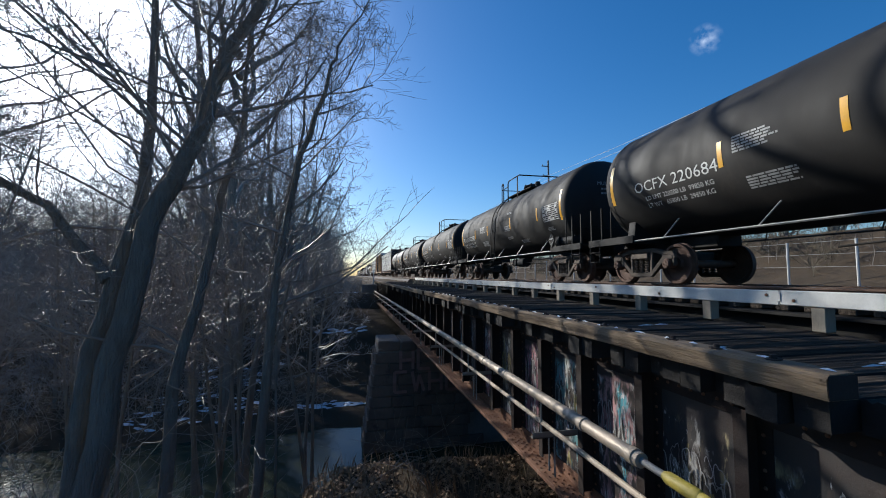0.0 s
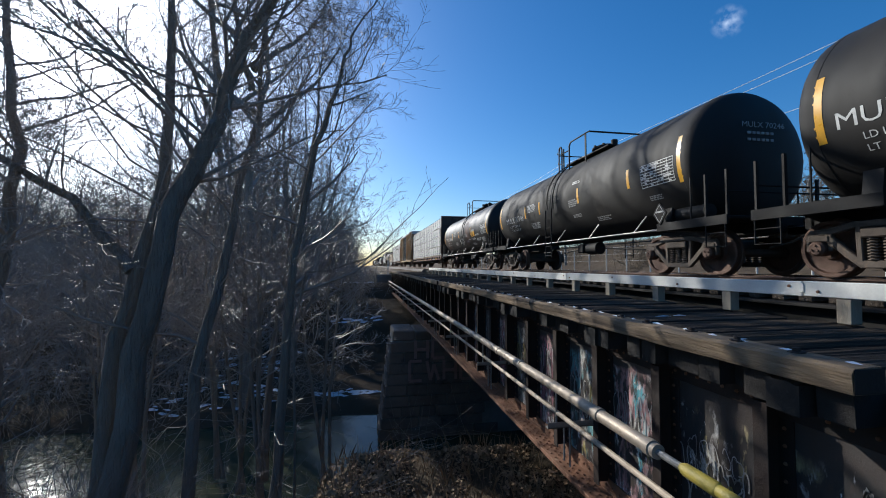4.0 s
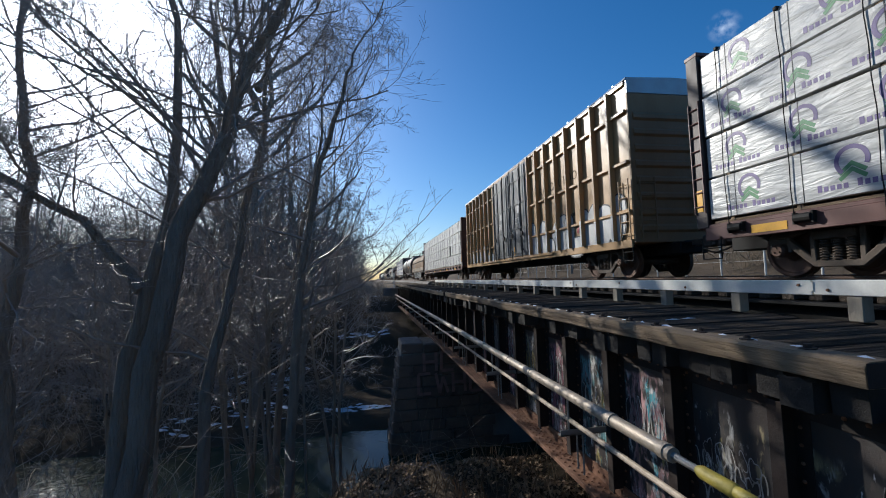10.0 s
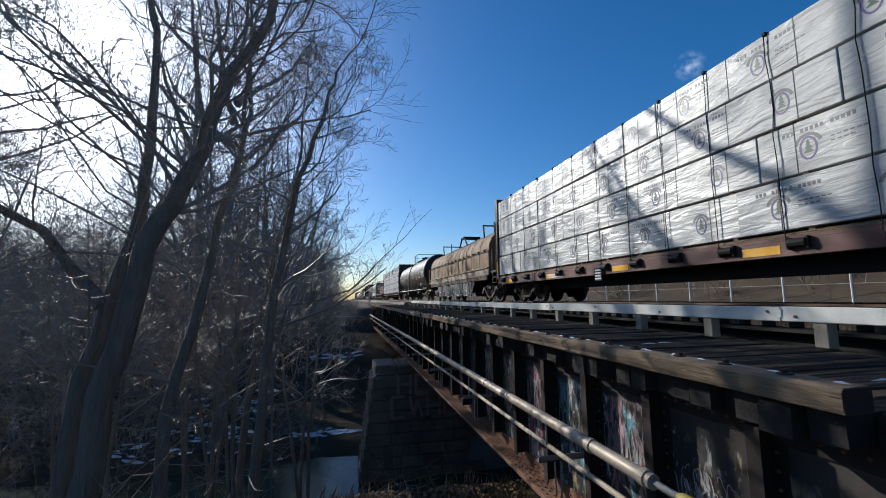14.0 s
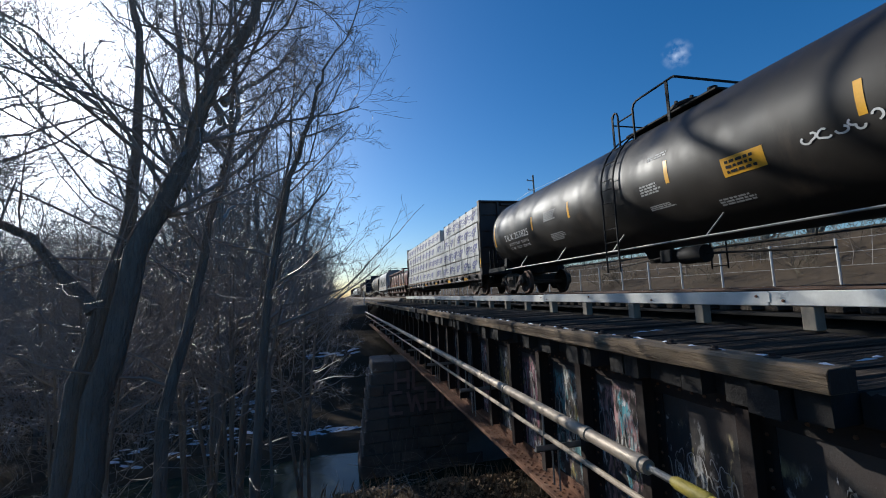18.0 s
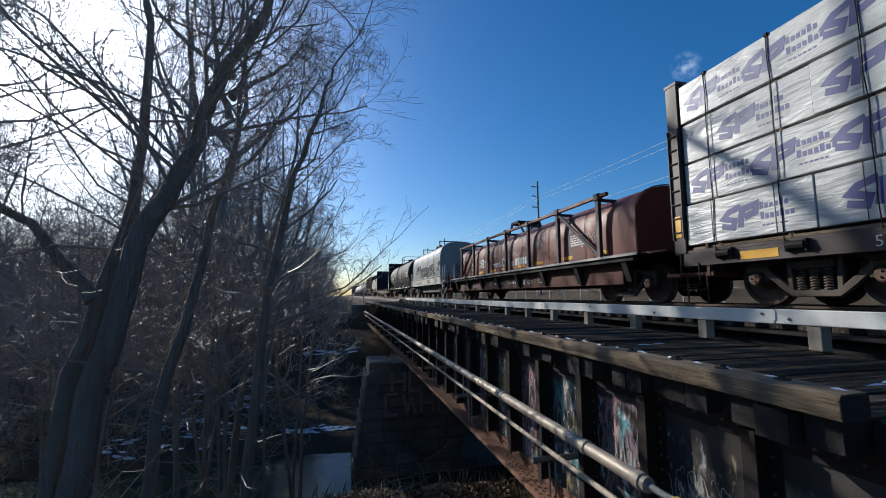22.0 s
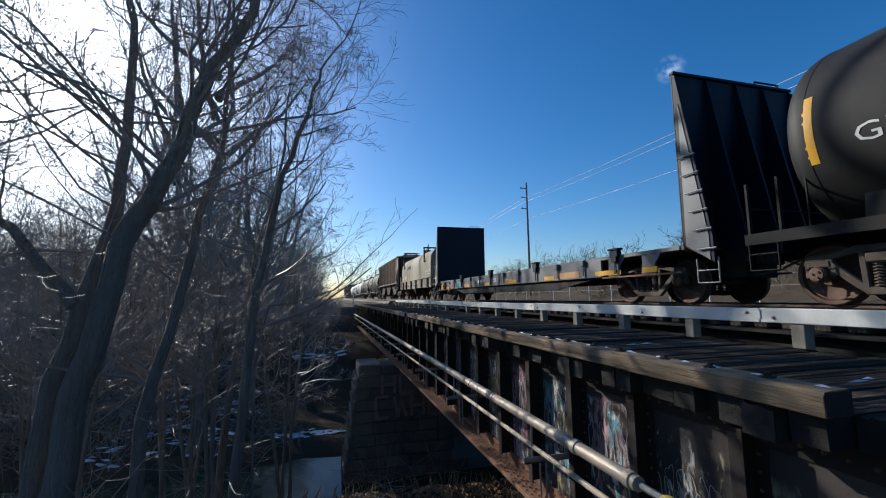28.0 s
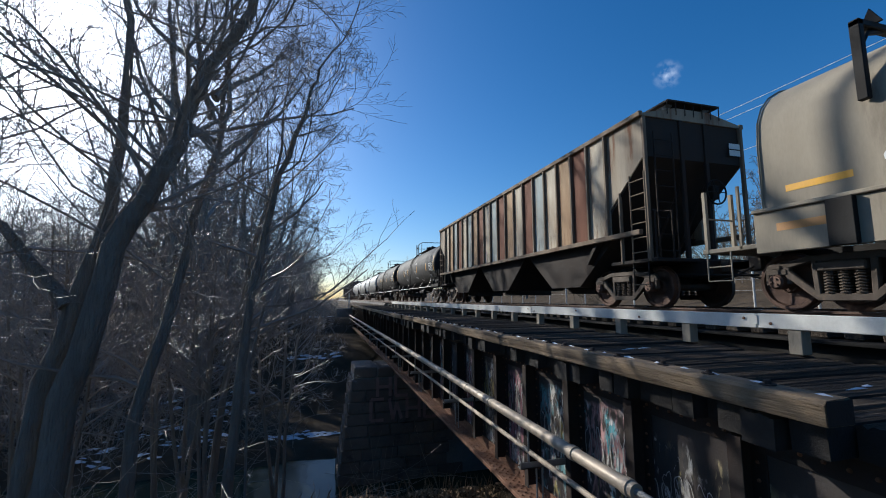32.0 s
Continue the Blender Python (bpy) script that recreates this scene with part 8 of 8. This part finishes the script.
# ---- bulkhead flatcar ----
def flatcar(y0, L):
    c = thing("bulkhead_flatcar", "empty bulkhead flatcar with tall dark end bulkheads and stakes", "flatcar", "cars of the freight train")
    part("deck", S().box(-1.42, 1.42, 0, L, 1.06, 1.14, 0.01), M["timber"], c)
    for x in (-1.44, 1.38):
        part("side_sill", S().box(x, x + 0.06, 2.6, L - 2.6, 0.64, 1.12, 0.01), M["grey_sill"], c)
        for a, b in ((0.1, 2.6), (L - 2.6, L - 0.1)):
            part("edge_rail", S().box(x, x + 0.06, a, b, 1.06, 1.15, 0.01), M["grey_sill"], c)
            part("bottom_flange", S().box(x, x + 0.10, a, b, 0.60, 0.64, 0.005), M["rust"], c)
    for a in (0.9, 2.05, L - 2.05, L - 0.9):
        part("gusset", S().prism([(a - 0.30, 1.06), (a + 0.26, 1.06), (a + 0.26, 0.92), (a + 0.30, 0.64), (a - 0.12, 0.64), (a - 0.12, 0.86)], -1.43, -1.40, "x"), M["grey_sill"], c)
        part("reflective_strip", S().box(-1.445, -1.432, a - 0.18, a + 0.26, 0.67, 0.79), M["yellow"], c)
    part("step_plate", S().box(-1.45, -1.43, L - 1.04, L - 0.64, 0.82, 0.92, 0.005), M["yellow"], c, "yellow painted step plate")
    part("bracket", S().box(-1.45, -1.40, L - 1.50, L - 1.26, 0.70, 1.06, 0.01).box(-1.47, -1.45, L - 1.48, L - 1.28, 0.74, 0.86), M["rust"], c)
    part("bracket", S().box(-1.45, -1.36, L - 2.52, L - 2.22, 0.72, 0.92, 0.01).box(-1.46, -1.45, L - 2.5, L - 2.24, 0.80, 0.83), M["grey_sill"], c)
    part("centre_sill", S().box(-0.4, 0.4, -0.4, L + 0.4, 0.5, 1.05, 0.02).prism([(2.6, 0.66), (L - 2.6, 0.66), (L - 5, 0.36), (5, 0.36)], -1.36, -1.3, "x"), M["underframe"], c)
    for y, s in ((-0.16, 1), (L - 0.26, -1)):
        b = S().box(-1.57, 1.57, min(y, y + 0.06 * s), max(y, y + 0.06 * s), 1.1, 4.59, 0.02)
        bk = part("bulkhead", b, M["navy_plate"], c, "tall dark blue steel bulkhead")
        for x in (-1.58, -0.78, 0.0, 0.74, 1.53):
            part("buttress", S().prism([(y, 1.1), (y - 0.62 * s, 0.75), (y - 0.62 * s, 1.2), (y - 0.06 * s, 4.52), (y, 4.57)], x, x + 0.05, "x"), M["navy_plate"], bk)
        part("top_cap", S().box(-1.58, 1.58, min(y - 0.05 * s, y + 0.07 * s), max(y - 0.05 * s, y + 0.07 * s), 4.57, 4.63, 0.01).tube([(0.6, y, 4.62), (0.6, y, 4.70), (1.25, y, 4.70), (1.25, y, 4.62)], 0.02, 6), M["navy_plate"], bk)
        rungs = S()
        for k in range(6):
            z = 1.0 + k * 0.36
            yy = y - (0.52 - 0.06 * k) * s
            rungs.tube([(-1.63, yy - 0.2, z), (-1.63, yy + 0.2, z)], 0.015, 6)
        part("rungs", rungs, M["bare_steel"], bk)
        # paler sheet on the outer buttress paints its sunlit side
        part("light_panel", S().prism([(y - 0.05 * s, 1.1), (y - 0.55 * s, 0.8), (y - 0.55 * s, 1.25), (y - 0.1 * s, 3.9)], -1.592, -1.582, "x"), M["grey_sill"], bk)
        stirrup(c, -1.44, y - 0.35 * s, 0.85, 0.45, 0.45, "bare_steel")
        add_truck(c, y + 1.6 * s)
    k = 0
    y = 2.0
    while y < L - 2.4:
        st = S().box(-1.53, -1.44, y - 0.09, y + 0.09, 0.98, 1.13, 0.01).box(-1.50, -1.47, y - 0.03, y + 0.03, 0.7, 1.0)
        if k % 3 == 0:
            st.box(-1.53, -1.40, y - 0.15, y + 0.15, 1.1, 1.26, 0.02).box(-1.55, -1.38, y - 0.19, y + 0.19, 1.26, 1.31, 0.015)
            part("stake", st, M["navy_plate"], c, "short dark capped stake")
        else:
            part("stake_pocket", st, M["grey_sill"], c)
        if k % 2 == 0 and y < L - 6:
            part("reflective_strip", patch(S(), flat_side(-1.446), y + 0.25, y + 0.85, 0.68, 0.8), M["yellow"], c)
        k += 1
        y += 1.35
    sprayed_word(c, flat_side(-1.442), L - 3.42, L - 5.0, 0.67, 1.08, 41, 4, 0.5, 0.0, "teal_spray", "teal_spray", "teal graffiti letter on the side sill")
    part("painted_panel", patch(S(), flat_side(-1.446), L - 2.62, L - 3.40, 0.68, 1.0), M["tan_hood"], c, "faded tan panel")
    part("reporting_mark", lettering(S(), "TRLX", flat_side(-1.452), L - 2.68, 0.72, 0.22, 0.64), M["orange_spray"], c, "faded orange lettering")
    part("car_number", lettering(S(), "9430", flat_side(-1.456), L - 3.74, 0.72, 0.28, 0.80), M["stencil"], c, "white stencilled car number")
    g = bars(S(), flat_side(-1.446), L - 7.2, 0.95, 1.2, 1, 0.12, random.Random(12))
    bars(g, flat_side(-1.446), 9.9, 0.95, 0.4, 2, 0.06, random.Random(13))
    tagged(part("stencilling", g, M["stencil"], c), kind="stuff")
    for yy, w in ((3.6, 1.2), (8.0, 0.8), (13.3, 1.12)):
        part("painted_block", patch(S(), flat_side(-1.445), yy, yy + w, 0.68, 0.86), M["orange_block"], c, "dull orange paint block")
    brake_gear(c, L * 0.42)
    add_couplers(c, -0.6, L + 0.6)
    CARS.append((c, y0))


M["teal_spray"] = surface("teal_spray_paint", (0.10, 0.26, 0.28), (0.07, 0.16, 0.18), rough=0.6, scale=3, bump=0.0)
M["orange_spray"] = surface("orange_spray_paint", (0.35, 0.16, 0.06), (0.22, 0.11, 0.05), rough=0.6, scale=3, bump=0.0)
M["navy_plate"] = surface("navy_black_paint", (0.006, 0.008, 0.019), (0.012, 0.014, 0.024), spec=0.2, rough=0.55, scale=1.2, streak=0.4, grain=30, bump=0.08)
M["grey_sill"] = surface("blue_grey_sill_paint", (0.10, 0.105, 0.11), (0.17, 0.16, 0.15), rough=0.55, scale=1.2, streak=0.5, stain=(0.20, 0.12, 0.07), stain_at=0.58, stain_scale=1.5, grain=30, bump=0.08)
flatcar(248.0, 19.0)


# ---- covered hopper ----
def hopper_car(y0, L):
    c = thing("hopper_car", "rust-streaked grey covered hopper with ribbed sides", "hopper car", "cars of the freight train")
    W, Z0, Z1 = 1.42, 1.72, 4.27
    for x, s in ((-W, -1), (W, 1)):
        lo, hi = sorted((x, x - 0.03 * s))
        pts = [(0.05, 3.35), (0.05, Z1), (L - 0.05, Z1), (L - 0.05, 3.35), (L - 1.25, 2.35), (L - 1.25, Z0), (1.25, Z0), (1.25, 2.35)]
        part("side_sheet", S().prism(pts, lo, hi, "x"), M["hopper_side"], c, "rust-streaked grey side")
        st = (L - 2.6) / 19
        sheets = [S().box(min(x, x + 0.012 * s), max(x, x + 0.012 * s), 0.04, st - 0.04, Z0, Z1 - 0.02).mesh("side_panel", M["hopper_" + hue], False) for hue in ("cream", "rust", "blue", "tan")]
        for k in range(19):
            part("side_panel", sheets[(0, 1, 3, 0, 2, 1, 0, 3, 1, 2, 0, 1, 3, 2, 0, 1, 2, 3, 0)[k]], None, c, at=pose(0, 1.3 + k * st, 0))
        for k in range(20):
            y = 1.3 + k * (L - 2.6) / 19
            a, b = sorted((x, x + 0.08 * s))
            part("side_post", S().box(a, b, y - 0.04, y + 0.04, Z0 - 0.05, Z1, 0.012), M["hopper_post"], c)
        a, b = sorted((x - 0.01 * s, x + 0.09 * s))
        part("side_sill", S().box(a, b, 0.2, L - 0.2, Z0 - 0.12, Z0, 0.012), M["hopper_post"], c)
        part("top_chord", S().box(a, b, 0.0, L, Z1 - 0.02, Z1 + 0.1, 0.012), M["hopper_post"], c)
    part("roof", S().prism([(-W, Z1), (W, Z1), (W, Z1 + 0.06), (0.5, Z1 + 0.28), (-0.5, Z1 + 0.28), (-W, Z1 + 0.06)], 0.02, L - 0.02, "y"), M["hopper_side"], c)
    hop = S()
    n = 3
    for k in range(n):
        a, b = 1.3 + k * (L - 2.6) / n, 1.3 + (k + 1) * (L - 2.6) / n
        m = (a + b) / 2
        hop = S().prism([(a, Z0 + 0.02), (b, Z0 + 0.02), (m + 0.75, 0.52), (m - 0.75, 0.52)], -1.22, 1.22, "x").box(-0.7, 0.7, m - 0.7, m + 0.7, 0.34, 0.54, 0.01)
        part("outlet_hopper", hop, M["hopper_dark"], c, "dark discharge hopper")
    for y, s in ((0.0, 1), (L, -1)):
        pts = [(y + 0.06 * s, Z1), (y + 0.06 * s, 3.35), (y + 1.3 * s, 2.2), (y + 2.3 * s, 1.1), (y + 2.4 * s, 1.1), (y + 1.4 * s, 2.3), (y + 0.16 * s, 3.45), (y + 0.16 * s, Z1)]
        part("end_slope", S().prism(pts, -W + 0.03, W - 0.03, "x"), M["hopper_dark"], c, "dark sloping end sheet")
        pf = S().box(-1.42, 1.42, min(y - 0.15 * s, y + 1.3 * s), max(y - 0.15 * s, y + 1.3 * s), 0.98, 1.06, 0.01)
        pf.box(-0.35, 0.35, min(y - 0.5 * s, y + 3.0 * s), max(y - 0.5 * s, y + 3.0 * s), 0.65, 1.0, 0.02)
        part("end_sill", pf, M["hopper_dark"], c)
        for x in (-1.40, 1.40):
            part("corner_post", S().box(x - 0.04, x + 0.04, y - 0.02, y + 0.06, 1.0, Z1, 0.01), M["hopper_post"], c)
            part("corner_post", S().box(x - 0.04, x + 0.04, y + 0.9 * s - 0.03, y + 0.9 * s + 0.03, 1.0, 2.7, 0.01), M["hopper_post"], c)
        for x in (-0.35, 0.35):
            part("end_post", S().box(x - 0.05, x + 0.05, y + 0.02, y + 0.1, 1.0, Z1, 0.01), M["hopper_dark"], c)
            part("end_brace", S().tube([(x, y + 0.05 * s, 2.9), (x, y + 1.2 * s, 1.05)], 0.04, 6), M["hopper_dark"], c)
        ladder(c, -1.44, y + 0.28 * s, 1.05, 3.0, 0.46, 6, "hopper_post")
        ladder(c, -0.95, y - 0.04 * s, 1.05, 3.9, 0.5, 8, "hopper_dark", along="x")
        rl = S()
        for x in (-1.35, -0.9):
            rl.tube([(x, y - 0.1 * s, 1.05), (x, y - 0.1 * s, 2.1), (x, y + 0.4 * s, 2.2)], 0.02, 6)
        part("handrail", rl, M["hopper_dark"], c)
        stirrup(c, -1.43, y + 0.3 * s, 1.0, 0.46, 0.5)
        add_truck(c, y + 1.35 * s)
        wk = S().box(-0.75, 0.75, min(y - 0.05 * s, y + 0.7 * s), max(y - 0.05 * s, y + 0.7 * s), Z1 + 0.40, Z1 + 0.44)
        for k in range(7):
            wk.tube([(-0.75 + 0.25 * k, y - 0.02 * s, Z1 + 0.1), (-0.75 + 0.25 * k, y - 0.02 * s, Z1 + 0.42)], 0.012, 5)
        part("brake_platform", wk, M["hopper_dark"], c)
    rw = S()
    for k in range(10):
        x = -0.62 + k * 0.032 if k < 5 else 0.45 + (k - 5) * 0.032
        rw.box(x, x + 0.012, 0.1, L - 0.1, Z1 + 0.36, Z1 + 0.42)
    for k in range(24):
        y = 0.2 + k * (L - 0.4) / 23
        rw.box(-0.65, -0.45, y, y + 0.03, Z1 + 0.2, Z1 + 0.37).box(0.45, 0.62, y, y + 0.03, Z1 + 0.2, Z1 + 0.37)
    part("roof_walk", rw, M["galv"], c, "galvanised grating roof walk")
    for k in range(8):
        y = 1.2 + k * (L - 2.4) / 7
        part("hatch", S().box(-0.32, 0.32, y - 0.45, y + 0.45, Z1 + 0.27, Z1 + 0.36, 0.02), M["hopper_post"], c)
    pl = patch(S(), lambda a, b: (1.0 + a, -0.008, b), 0, 0.33, 3.72, 3.85)
    patch(pl, lambda a, b: (1.0 + a, -0.008, b), 0, 0.33, 3.55, 3.69)
    part("end_plate", pl, M["white_paint"], c, "white end number plate")
    hand_wheel(c, 0.4, -0.1, 2.6)
    brake_gear(c, 0.9)
    add_couplers(c, -0.4, L + 0.4)
    CARS.append((c, y0))


M["hopper_side"] = surface("hopper_side_paint", (0.34, 0.29, 0.22), (0.2, 0.15, 0.105), spec=0.15, rough=0.75, scale=1.3, along=(1, 1.4, 1), streak=0.22, amount=0.9, stain=(0.15, 0.06, 0.03), stain_at=0.54, stain_soft=0.1, stain_scale=1.3, grain=30, bump=0.12)


for hue, rgb, dim in (("cream", (0.58, 0.53, 0.42), (0.36, 0.27, 0.18)), ("rust", (0.20, 0.075, 0.04), (0.12, 0.055, 0.035)), ("blue", (0.34, 0.41, 0.42), (0.26, 0.24, 0.20)), ("tan", (0.44, 0.30, 0.17), (0.24, 0.15, 0.09))):
    M["hopper_" + hue] = surface("hopper_" + hue + "_paint", rgb, dim, spec=0.15, rough=0.75, scale=1.8, streak=0.22, amount=0.9, stain=(0.12, 0.055, 0.03), stain_at=0.55, stain_soft=0.1, stain_scale=1.7, grain=30, bump=0.12)
M["hopper_post"] = surface("hopper_post_paint", (0.22, 0.17, 0.12), (0.12, 0.08, 0.055), spec=0.15, rough=0.75, scale=2, streak=0.3, stain=(0.11, 0.055, 0.03), stain_at=0.58, grain=30, bump=0.12)
# near-black brown of the end sheets, end sills and outlet hoppers
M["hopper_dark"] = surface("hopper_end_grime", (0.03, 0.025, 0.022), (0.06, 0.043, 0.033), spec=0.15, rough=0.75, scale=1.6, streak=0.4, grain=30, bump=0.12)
hopper_car(283.3, 17.0)


def far_boxcar(y0, L):
    c = thing("boxcar", "dark brown boxcar far down the train", "boxcar", "cars of the freight train")
    b = S().box(-1.4, 1.4, 0, L, 0.95, 4.6, 0.02)
    part("body", b, M["dark_red_and_shade"], c)
    for k in range(14):
        y = 0.4 + k * (L - 0.8) / 13
        part("side_post", S().box(-1.46, -1.4, y - 0.05, y + 0.05, 1.0, 4.55), M["dark_red_and_shade"], c)
    part("roof", S().prism([(-1.46, 4.6), (1.46, 4.6), (0, 4.85)], -0.05, L + 0.05, "y"), M["galv"], c)
    add_truck(c, 2.0)
    add_truck(c, L - 2.0)
    add_couplers(c, 0.0, L)
    CARS.append((c, y0))


for k in range(3):
    far_boxcar(384.0 + 18.6 * k, 17.0)

# ---- sprayed tags on the near girder panels ----
M["white_tag"] = surface("worn_white_tag", (0.50, 0.49, 0.46), (0.25, 0.23, 0.21), rough=0.7, scale=9, amount=0.9, bump=0.0)
M["yellow_tag"] = surface("worn_yellow_tag", (0.42, 0.33, 0.10), (0.2, 0.15, 0.06), rough=0.7, scale=9, amount=0.9, bump=0.0)
M["orange_tag"] = surface("worn_orange_tag", (0.34, 0.16, 0.05), (0.16, 0.08, 0.04), rough=0.7, scale=9, amount=0.9, bump=0.0)
M["green_tag"] = surface("worn_green_tag", (0.14, 0.27, 0.12), (0.08, 0.13, 0.06), rough=0.7, scale=9, amount=0.9, bump=0.0)


def build_tags():
    girder = bpy.data.objects["plate_girder"]
    fn = flat_side(GIRDER_X - 0.004)
    for a, b, z0, z1, seed, n, w, mat in ((3.45, 2.55, -1.80, -1.50, 4, 8, 0.012, "white_tag"), (3.42, 2.6, -2.2, -1.75, 7, 7, 0.016, "white_tag"), (3.3, 2.75, -1.62, -1.36, 16, 5, 0.008, "white_tag"),
                                          (2.95, 2.52, -2.15, -1.62, 15, 4, 0.026, "yellow_tag"), (3.0, 2.6, -2.2, -1.9, 18, 3, 0.03, "orange_tag"),
                                          (2.35, 1.5, -1.85, -1.45, 8, 8, 0.012, "white_tag"), (2.0, 1.5, -1.55, -1.2, 21, 4, 0.016, "white_tag"), (2.3, 1.5, -2.3, -1.8, 9, 5, 0.03, "green_tag"), (4.45, 3.7, -1.75, -1.25, 10, 7, 0.012, "white_tag"),
                                          (5.5, 4.75, -1.9, -1.3, 11, 6, 0.015, "white_tag"), (6.5, 5.8, -1.7, -1.2, 13, 5, 0.02, "white_tag"), (7.6, 6.9, -1.9, -1.3, 17, 5, 0.025, "yellow_tag"), (8.6, 7.95, -1.8, -1.2, 19, 4, 0.03, "white_tag")):
        sh = S()
        scrawl(sh, None, fn, a, b, z0, z1, seed, n, w)
        part("graffiti_tag", sh, M[mat], girder, "worn sprayed scribble")


build_tags()

# ---- motion: the train rolls past, its wheels turn ----
def motions():
    for c, y0 in CARS:
        walk(c, [(t, pose(TRACK_X, y0 - run(t), RAIL_Z)) for t in range(0, 33, 2)])
    steps = [k / 15 for k in range(481)]
    for n, (w, y) in enumerate(WHEELSETS):
        walk(w, [(t, pose(0, y, WHEEL_R) @ Matrix.Rotation(run(t) / WHEEL_R + n, 4, "X")) for t in steps])


motions()
